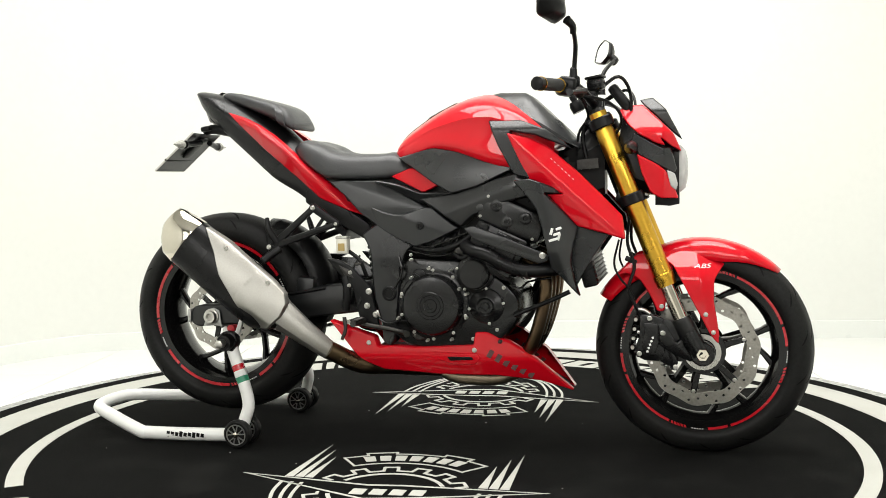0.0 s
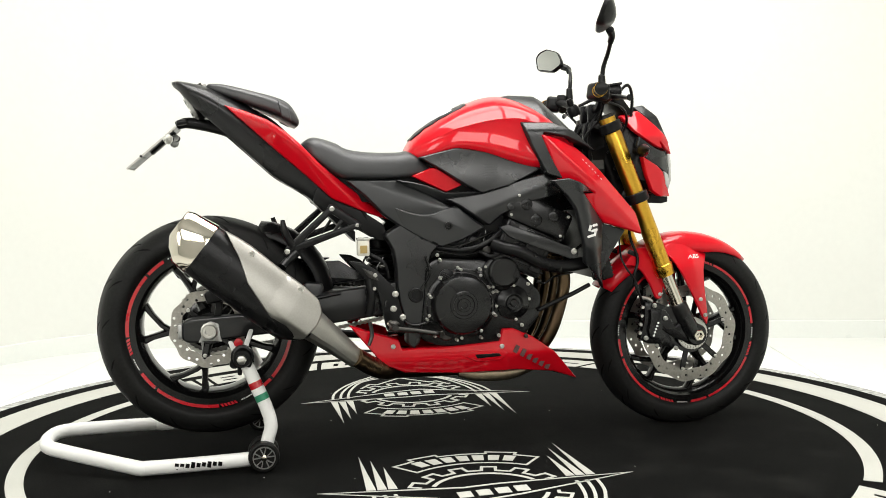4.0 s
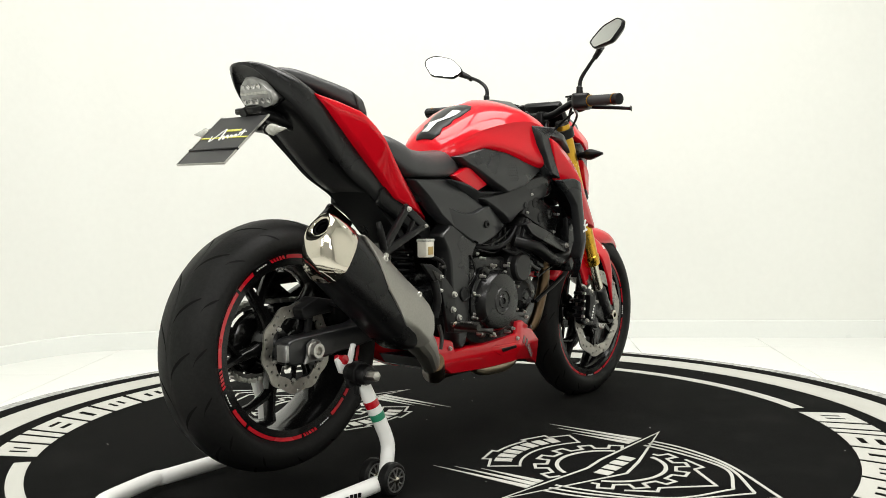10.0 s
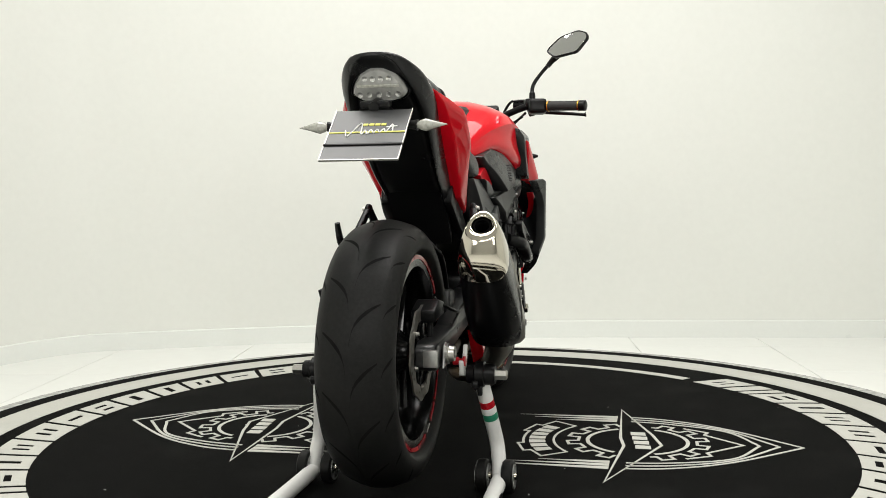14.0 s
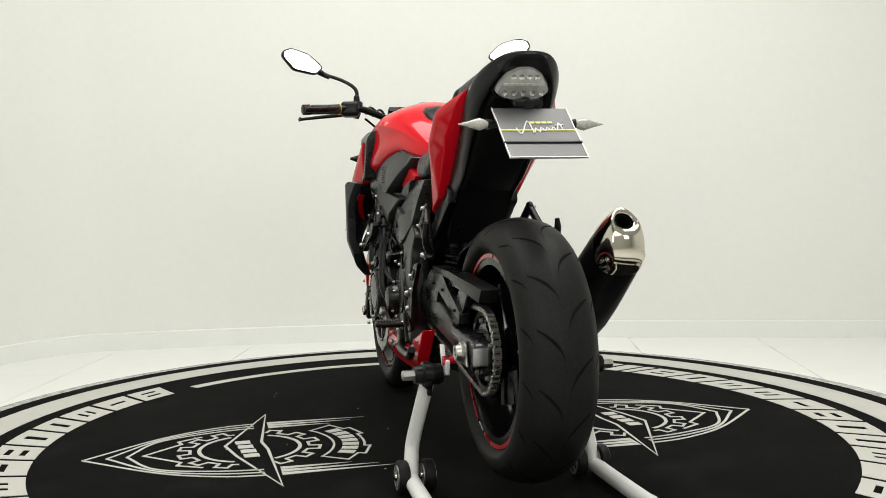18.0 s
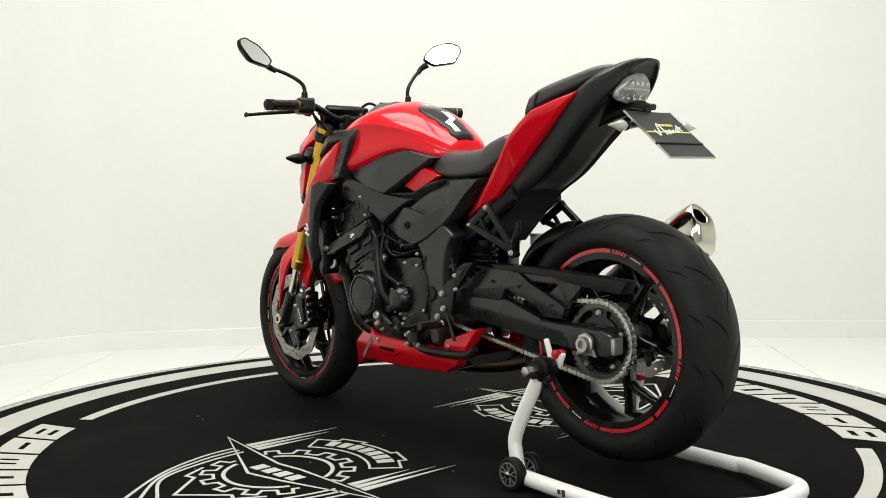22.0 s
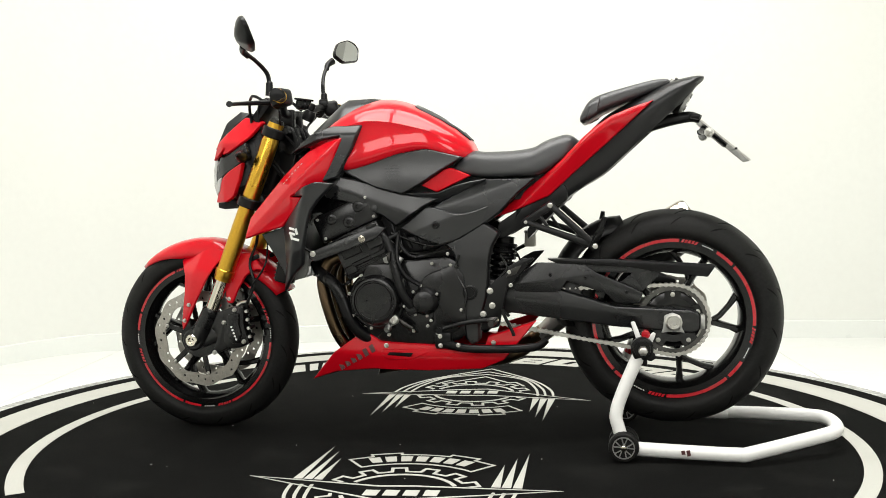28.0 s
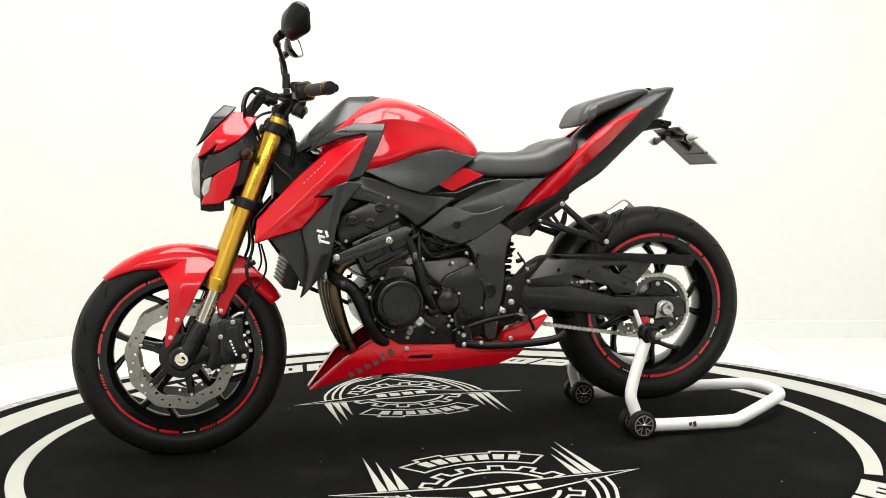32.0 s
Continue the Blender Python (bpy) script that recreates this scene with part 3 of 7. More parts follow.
    lathe_y(bm, [(0.012, -0.055), (0.034, -0.055), (0.038, -0.045), (0.052, -0.030), (0.052, 0.030), (0.038, 0.045), (0.034, 0.055), (0.012, 0.055)], x, 0, z, 40)
    part("hub", bm, GLOSSB, w)
    # rim tape: red arcs with hatched ends and small white marks, both sides
    for s in (-1, 1):
        y = s * (rim_half + 0.0008)
        for kk in range(4):
            base = 90 * kk + 20 + seed * 57

            def band(r0, r1, a0, a1, mat, nm, lean=0.0):
                bm = bmesh.new()
                n = max(int((a1 - a0) / 3), 1)
                last = None
                for i in range(n + 1):
                    t = a0 + (a1 - a0) * i / n
                    row = []
                    for r, ea in ((r0, 0), (r1, lean)):
                        ang = radians(base + t + ea)
                        for dy in (0, s * 0.0012):
                            row.append(bm.verts.new((x + r * math.cos(ang), y + dy, z + r * math.sin(ang))))
                    if last:
                        bm.faces.new((last[1], last[3], row[3], row[1]))
                        bm.faces.new((last[0], last[1], row[1], row[0]))
                        bm.faces.new((last[2], last[3], row[3], row[2]))
                    last = row
                part(nm, bm, mat, w)
            band(0.2205, 0.2298, 0, 46, REDP, "rim_tape")
            for h in range(5):
                band(0.2205, 0.2298, 47 + h * 2.4, 48.7 + h * 2.4, REDP, "rim_tape", 1.2)
            for h in range(5):
                band(0.2238, 0.2264, 62.5 + h * 1.8, 63.6 + h * 1.8, LABELW, "tape_mark")
            band(0.2205, 0.2298, 74, 88, REDP, "rim_tape")
    return w


FW = wheel("front_wheel", FA, 0.0590, 0.2995, 0.043, "gloss black front wheel with red rim tape", 0.0)
RW = wheel("rear_wheel", RA, 0.088, 0.3135, 0.071, "gloss black rear wheel with red rim tape", 0.5)


def disc(name, c, y, r_out, r_in, n, parent, carrier_r, mat=DISCM):
    """Wave-edged brake disc with drilled holes on a black carrier."""
    bm = bmesh.new()
    waves, h, rm = 10, 0.0042, (r_out + r_in) / 2

    def pt(a, r, yy):
        r += 0.0034 * math.sin(waves * a) if r > rm else (0.0026 * math.sin(waves * a) if r < rm else 0)
        return bm.verts.new((c.x + r * math.cos(a), yy, c.z + r * math.sin(a)))
    for k in range(n):
        a0, a1 = 2 * math.pi * k / n, 2 * math.pi * (k + 1) / n
        am = (a0 + a1) / 2
        rc = rm + (-0.28, 0.25, 0.0)[k % 3] * (r_out - r_in)
        loops = []
        for yy in (y - 0.0024, y + 0.0024):
            outer = [pt(a, r, yy) for a, r in ((a0, r_in), (am, r_in), (a1, r_in), (a1, rm), (a1, r_out), (am, r_out), (a0, r_out), (a0, rm))]
            er, et = Vector((math.cos(am), 0, math.sin(am))), Vector((-math.sin(am), 0, math.cos(am)))
            hc = Vector((c.x, yy, c.z)) + er * rc
            inner = [bm.verts.new(hc + (er * math.sin(b) + et * math.cos(b)) * h) for b in [radians(225 + 45 * i) for i in range(8)]]
            for i in range(8):
                j = (i + 1) % 8
                bm.faces.new((outer[i], outer[j], inner[j], inner[i]))
            loops.append((outer, inner))
        for i in (0, 1, 4, 5):
            bm.faces.new((loops[0][0][i], loops[0][0][i + 1], loops[1][0][i + 1], loops[1][0][i]))
        for i in range(8):
            j = (i + 1) % 8
            bm.faces.new((loops[0][1][i], loops[0][1][j], loops[1][1][j], loops[1][1][i]))
    bmesh.ops.remove_doubles(bm, verts=bm.verts, dist=0.0001)
    part(name, bm, mat, parent, "drilled wave-edged steel brake disc", 20)
    bm = bmesh.new()
    ring_y(bm, c, y, 0.030, carrier_r * 0.56, 0.004)
    for k in range(6):
        a = 2 * math.pi * (k + 0.3) / 6
        ct = Vector((c.x, y, c.z)) + Vector((math.cos(a), 0, math.sin(a))) * (carrier_r * 0.82)
        arm = bmesh.new()
        block(arm, (carrier_r * 0.54, 0.006, 0.017), Matrix.Translation(ct) @ Matrix.Rotation(-a, 4, "Y"), 0.002, 1)
        part("carrier_arm", arm, GLOSSB, parent)
    part("disc_carrier", bm, GLOSSB, parent)
    for k in range(6):
        a = 2 * math.pi * (k + 0.3) / 6
        s = 1 if y > 0 else -1
        bolt(c.x + math.cos(a) * r_in * 0.985, y + s * 0.003, c.z + math.sin(a) * r_in * 0.985, parent, 0.0075)


def ring_y(bm, c, y, r0, r1, h, n=48):
    lathe_y(bm, [(r0, -h), (r1, -h), (r1, h), (r0, h), (r0, -h)], c.x, y, c.z, n, cap=False)


disc("brake_disc", FA, -0.068, 0.152, 0.117, 36, FW, 0.112)
disc("brake_disc", FA, 0.068, 0.152, 0.117, 36, FW, 0.112)
disc("brake_disc", RA, -0.082, 0.110, 0.080, 30, RW, 0.078)


# ---- fork and front end ----
def lerp(a, b, t):
    return Vector(a) + (Vector(b) - Vector(a)) * t


def fork(s):
    y = s * 0.104
    top, mid, low = (0.485, y, 0.955), (0.674, y, 0.478), (0.733, y, 0.335)
    d = (Vector(mid) - Vector(top)).normalized()
    bm = bmesh.new()
    p = lambda t: lerp(top, mid, t)
    tube(bm, [p(0.0), p(0.10), p(0.11), p(0.48), p(0.49), p(0.93), p(0.935), p(0.965), p(0.97), p(1.0)],
         [0.0245, 0.0245, 0.0265, 0.0265, 0.0255, 0.0265, 0.0295, 0.0295, 0.0285, 0.0275], 32, 1)
    f = part("fork_leg", bm, GOLD, BIKE, "gold anodised fork tube")
    bm = bmesh.new()
    tube(bm, [mid, low], 0.0205, 28, 1)
    part("fork_slider", bm, CHROME, f, "polished chrome fork slider")
    bm = bmesh.new()
    tube(bm, [lerp(mid, low, 0.62), lerp(mid, low, 0.64), lerp(mid, low, 0.70), (0.742, y, 0.325), (0.762, y, 0.290)], [0.025, 0.0275, 0.028, 0.029, 0.028], 24, 2)
    lathe_y(bm, [(0.0, -0.02), (0.030, -0.02), (0.034, -0.012), (0.034, 0.016), (0.028, 0.022), (0.0, 0.022)], FA.x, y, FA.z, 28)
    plate(bm, corner_round([(0.722, 0.345), (0.70, 0.318), (0.668, 0.372), (0.640, 0.375), (0.632, 0.335), (0.655, 0.312), (0.70, 0.283), (0.742, 0.268), (0.765, 0.285), (0.752, 0.33)], 0.008), y - 0.014, y + 0.010, 0.004)
    part("fork_foot", bm, ENGINE, f, "black cast fork foot")
    bm = bmesh.new()
    lathe_y(bm, [(0.0, 0), (0.019, 0), (0.019, s * 0.010), (0.0165, s * 0.013), (0.010, s * 0.013), (0.0095, s * 0.004), (0, s * 0.004)], FA.x, y + s * 0.022, FA.z, 6 if s < 0 else 24)
    part("axle_nut", bm, CHROME, f)
    bm = bmesh.new()
    tube(bm, [lerp(top, mid, -0.02), lerp(top, mid, 0.0)], [0.020, 0.024], 24, 1)
    part("fork_cap", bm, DARKMET, f)
    # brake caliper: body, raised face with ribs, pad pins and mount
    bm = bmesh.new()
    out = corner_round([(0.600, 0.398), (0.640, 0.396), (0.668, 0.385), (0.664, 0.330), (0.668, 0.290), (0.655, 0.268), (0.612, 0.270), (0.584, 0.286), (0.600, 0.340)], 0.006)
    plate(bm, out, y - 0.022 - s * 0.010, y + 0.018 + s * 0.002, 0.004)
    c = part("brake_caliper", bm, ENGINE, BIKE, "black four-piston brake caliper with plain white mark")
    bm = bmesh.new()
    plate(bm, corner_round([(0.612, 0.378), (0.650, 0.374), (0.652, 0.318), (0.640, 0.285), (0.616, 0.286), (0.606, 0.312), (0.614, 0.345)], 0.005), y + s * 0.016, y + s * 0.029, 0.004)
    part("caliper_face", bm, ENGINE, c)
    bm = bmesh.new()
    plate(bm, corner_round([(0.655, 0.388), (0.714, 0.372), (0.722, 0.335), (0.700, 0.325), (0.690, 0.300), (0.705, 0.262), (0.690, 0.250), (0.655, 0.268), (0.668, 0.300), (0.664, 0.345)], 0.006), y - 0.010, y + 0.012, 0.004)
    part("caliper_mount", bm, ENGINE, c)
    for bx, bz in ((0.663, 0.348), (0.697, 0.255), (0.628, 0.388), (0.600, 0.290)):
        bolt(bx, y + s * 0.020, bz, c, 0.0095, h=0.010)
    bm = bmesh.new()
    for k in range(5):
        m = pose(0.622 + k * 0.0036, y + s * 0.0297, 0.298 + k * 0.0095, 0, -18, 0)
        block(bm, (0.006, 0.002, 0.0055), m, 0)
    part("caliper_mark", bm, LABELW, c)
    for k in range(4):
        bm = bmesh.new()
        block(bm, (0.016, 0.036, 0.012), pose(0.592 - k * 0.003 + (0.004 if k == 3 else 0), y - s * 0.004, 0.384 - k * 0.026, 0, 18, 0), 0.003, 1)
        part("caliper_bridge", bm, BLACK, c)
        bm = bmesh.new()
        lathe_y(bm, [(0, 0), (0.0055, 0), (0.005, s * 0.010), (0, s * 0.010)], 0.590 - k * 0.003, y + s * 0.014, 0.384 - k * 0.026, 12)
        part("pad_pin", bm, STEEL, c)
    bm = bmesh.new()
    tube(bm, [(0.628, y, 0.398), (0.612, y, 0.408), (0.596, y, 0.410)], 0.006, 10, 3)
    part("hose_banjo", bm, STEEL, c)


for s in (-1, 1):
    fork(s)

# wheel speed ring and cable at the front hub
bm = bmesh.new()
for k in range(30):
    a = 2 * math.pi * k / 30
    block(bm, (0.010, 0.003, 0.0035), pose(FA.x + 0.045 * math.cos(a), -0.088, FA.z + 0.045 * math.sin(a)) @ Matrix.Rotation(-a, 4, "Y"), 0)
ring_y(bm, FA, -0.086, 0.036, 0.050, 0.0012)
part("speed_sensor_ring", bm, STEEL, FW)

# triple clamps and stem
bm = bmesh.new()
for s in (-1, 1):
    d = (Vector((0.674, 0, 0.478)) - Vector((0.485, 0, 0.955))).normalized()
    for t, r in ((0.06, 0.034), (0.50, 0.036)):
        p = lerp((0.485, s * 0.104, 0.955), (0.674, s * 0.104, 0.478), t)
        tube(bm, [p - d * 0.015, p - d * 0.012, p + d * 0.012, p + d * 0.015], [r * 0.93, r, r, r * 0.93], 24, 1)
for t, h in ((0.06, 0.026), (0.50, 0.030)):
    p = lerp((0.485, 0, 0.955), (0.674, 0, 0.478), t)
    block(bm, (0.055, 0.19, h), Matrix.Translation(p + Vector((-0.018, 0, 0))) @ pose(0, 0, 0, 0, 21.5, 0), 0.006)
tube(bm, [(0.48, 0, 0.935), (0.575, 0, 0.69)], 0.030, 20, 1)
part("triple_clamp", bm, BLACK, BIKE, "black upper and lower fork clamps")
# steering head of the frame and dark bulk behind it
bm = bmesh.new()
loft(bm, [[(x, y * w, z + dz) for y, dz in ((-1, -0.07), (-1, 0.05), (-0.6, 0.075), (0.6, 0.075), (1, 0.05), (1, -0.07), (0.6, -0.09), (-0.6, -0.09))]
          for x, w, z in ((0.22, 0.11, 0.76), (0.32, 0.09, 0.77), (0.42, 0.055, 0.79), (0.50, 0.045, 0.82))])
loft(bm, [[(x, y * w, z0 + (z1 - z0) * v) for y, v in ((-0.8, 0.0), (-1, 0.3), (-1, 0.75), (-0.7, 0.97), (0, 1.0), (0.7, 0.97), (1, 0.75), (1, 0.3), (0.8, 0.0))]
          for x, w, z0, z1 in ((0.385, 0.060, 0.80, 0.862), (0.405, 0.062, 0.80, 0.878), (0.440, 0.052, 0.80, 0.905), (0.470, 0.044, 0.80, 0.932), (0.500, 0.038, 0.80, 0.930))])
for k, (y0, y1) in enumerate(((-0.055, -0.062), (-0.020, -0.030), (0.028, 0.040), (0.058, 0.060))):
    tube(bm, [(0.475, y0, 0.965 - 0.006 * k), (0.452, y0 * 1.1, 0.935), (0.440, y1, 0.890), (0.452, y1, 0.820)], 0.0062, 8, 5)
part("steering_head", bm, BLACK, BIKE)


# front fender
def blade_y(x, z):
    return 0.128 - 0.95 * soft(z - 0.508, 0.02) - 0.10 * soft(0.43 - z) - 0.55 * soft(x - 0.752 - 0.18 * (0.55 - z))


def fender():
    bm = bmesh.new()
    rings = []
    for i in range(25):
        t = i / 24
        a = radians(47 + 105 * t)
        r = 0.303 + 0.007 * math.sin(math.pi * t) + 0.018 * max(0, t - 0.72) / 0.28
        w = 0.030 + 0.042 * min(1, t / 0.22) ** 0.7 if t < 0.22 else 0.072 - 0.014 * max(0, t - 0.75) / 0.25
        drop = 0.010 + 0.045 * min(1, t / 0.3)
        if t > 0.7:
            drop *= 1 - 0.35 * (t - 0.7) / 0.3
        row = []
        for k in range(15):
            u = -1 + 2 * k / 14
            ww = math.sin(u * math.pi / 2) * w
            dd = drop * abs(u) ** 2.6
            rr = r + 0.004 * (1 - abs(u) ** 1.5) - dd
            row.append((FA.x + rr * math.cos(a), ww, FA.z + rr * math.sin(a)))
        rings.append(row)
    loft(bm, rings, False, False)
    f = part("front_fender", bm, RED, BIKE, "glossy red front mudguard", 60)
    mod = f.modifiers.new("thick", "SOLIDIFY")
    mod.thickness = 0.004
    for s in (-1, 1):
        bm = bmesh.new()
        o = corner_round([(0.660, 0.552), (0.70, 0.572), (0.775, 0.578), (0.835, 0.545), (0.812, 0.515), (0.799, 0.492), (0.798, 0.437), (0.813, 0.345), (0.811, 0.318), (0.789, 0.345), (0.754, 0.414), (0.722, 0.475), (0.690, 0.532)], 0.007)
        panel(bm, o, blade_y, s, 0.006, 0.003, 0.007, [((0.752, 0.55), (0.779, 0.40))])
        part("fender_blade", bm, RED, f, "", 52)
        bolt(0.777, s * 0.127, 0.402, f, 0.0085)
        bolt(0.797, s * 0.118, 0.352, f, 0.0085)
        bm = bmesh.new()
        o = corner_round([(0.590, 0.562), (0.645, 0.56), (0.690, 0.53), (0.672, 0.45), (0.667, 0.405), (0.648, 0.402), (0.628, 0.448), (0.60, 0.492), (0.565, 0.510), (0.530, 0.500)], 0.010)
        panel(bm, o, lambda x, z: 0.094 - 0.35 * soft(z - 0.52), s, 0.005, 0.004)
        part("fender_blade", bm, RED, f, "", 52)
        bolt(0.659, s * 0.092, 0.418, f, 0.0085)
        if s > 0:
            continue
        # anti-lock lettering, on the right blade alone
        fc = bpy.data.curves.new("abs", "FONT")
        fc.body, fc.size, fc.extrude, fc.shear = "ABS", 0.026, 0.0006, 0.25
        to = new("lettering", fc)
        dg = bpy.context.evaluated_depsgraph_get()
        me = bpy.data.meshes.new_from_object(to.evaluated_get(dg))
        bpy.data.objects.remove(to)
        me.materials.append(LABELW)
        for v in me.vertices:
            x, z = (0.745 if s < 0 else 0.803) - s * v.co.x, 0.526 + v.co.y * 0.62
            v.co = Vector((x, s * (blade_y(x, z) + 0.0008 + v.co.z), z))
        ob = new("lettering", me)
        ob.parent = f


fender()


# ---- headlight and its cowl ----
def nose():
    bm = bmesh.new()
    rings = []
    for x, w, z0, z1 in ((0.545, 0.075, 0.77, 0.95), (0.60, 0.092, 0.735, 0.955), (0.65, 0.088, 0.725, 0.93), (0.69, 0.070, 0.722, 0.88), (0.705, 0.055, 0.725, 0.855)):
        rings.append([(x, y * w, z0 + (z1 - z0) * v) for y, v in ((-0.7, 0), (-1, 0.15), (-1, 0.6), (-0.75, 0.95), (0, 1), (0.75, 0.95), (1, 0.6), (1, 0.15), (0.7, 0), (0, -0.02))])
    loft(bm, rings)
    n = part("headlight", bm, BLACK, BIKE, "headlight unit in a red and dark grey cowl with clear lens")
    bm = bmesh.new()
    rings = []
    for x, w, z0, z1 in ((0.690, 0.050, 0.728, 0.868), (0.710, 0.046, 0.734, 0.862), (0.722, 0.034, 0.745, 0.848), (0.728, 0.012, 0.77, 0.825)):
        rings.append([(x, y * w, z0 + (z1 - z0) * v) for y, v in ((-0.6, 0), (-1, 0.2), (-1, 0.7), (-0.7, 1), (0.7, 1), (1, 0.7), (1, 0.2), (0.6, 0))])
    loft(bm, rings)
    part("headlight_lens", bm, HEADGLASS, n, "clear headlight lens")
    for s in (-1, 1):
        side = lambda x, z: 0.118 - 0.30 * soft(x - 0.60) - 0.9 * soft(x - 0.665) * 0.6
        bm = bmesh.new()
        panel(bm, corner_round([(0.540, 0.962), (0.575, 0.975), (0.605, 0.978), (0.640, 0.945), (0.690, 0.895), (0.712, 0.845), (0.682, 0.862), (0.655, 0.885), (0.668, 0.862), (0.645, 0.868), (0.600, 0.892), (0.57, 0.918)], 0.006),
              lambda x, z: side(x, z) - 0.75 * soft(z - 0.90) - 0.0, s, 0.02, 0.004, 0.007)
        part("upper_cowl", bm, RED, n, "red upper headlight cowl", 52)
        bm = bmesh.new()
        panel(bm, corner_round([(0.585, 0.900), (0.645, 0.864), (0.665, 0.856), (0.682, 0.858), (0.700, 0.800), (0.695, 0.785), (0.650, 0.808), (0.598, 0.838), (0.575, 0.87)], 0.006),
              lambda x, z: side(x, z) - 0.006, s, 0.02, 0.004, 0.007)
        part("side_cowl", bm, GREY, n, "", 52)
        bm = bmesh.new()
        panel(bm, corner_round([(0.592, 0.840), (0.645, 0.812), (0.670, 0.792), (0.690, 0.752), (0.704, 0.716), (0.655, 0.718), (0.628, 0.735), (0.606, 0.785)], 0.006), side, s, 0.02, 0.004, 0.007)
        part("lower_cowl", bm, RED, n, "red lower headlight cowl", 52)
        bm = bmesh.new()
        panel(bm, corner_round([(0.672, 0.795), (0.694, 0.785), (0.702, 0.755), (0.697, 0.738), (0.682, 0.75)], 0.005), lambda x, z: side(x, z) + 0.003, s, 0.01, 0.003, 0.007)
        part("position_light", bm, HEADGLASS, n, "", 52)
        bm = bmesh.new()
        panel(bm, corner_round([(0.596, 0.992), (0.632, 0.998), (0.668, 0.965), (0.713, 0.880), (0.690, 0.898), (0.640, 0.948), (0.606, 0.980)], 0.005),
              lambda x, z: 0.062 - 0.25 * soft(x - 0.63) - 0.9 * soft(z - 0.96), s, 0.05, 0.004, 0.007)
        part("fly_screen", bm, GREY, n, "", 52)
        # front indicator
        bm = bmesh.new()
        tube(bm, [(0.583, s * 0.09, 0.855), (0.583, s * 0.125, 0.855), (0.580, s * 0.155, 0.856), (0.575, s * 0.205, 0.858)], [0.010, 0.011, 0.019, 0.004], 12, 3)
        part("front_indicator", bm, BLACK, n)
        bolt(0.617, s * 0.088, 0.728, n, 0.006)
    bm = bmesh.new()
    loft(bm, [[(x, y * w, z) for y, z in ((-1, z0), (-1, z1), (0, z1 + 0.004), (1, z1), (1, z0))] for x, w, z0, z1 in ((0.64, 0.05, 0.698, 0.725), (0.68, 0.055, 0.695, 0.73), (0.705, 0.045, 0.70, 0.735))])
    part("headlight_base", bm, BLACK, n)


nose()

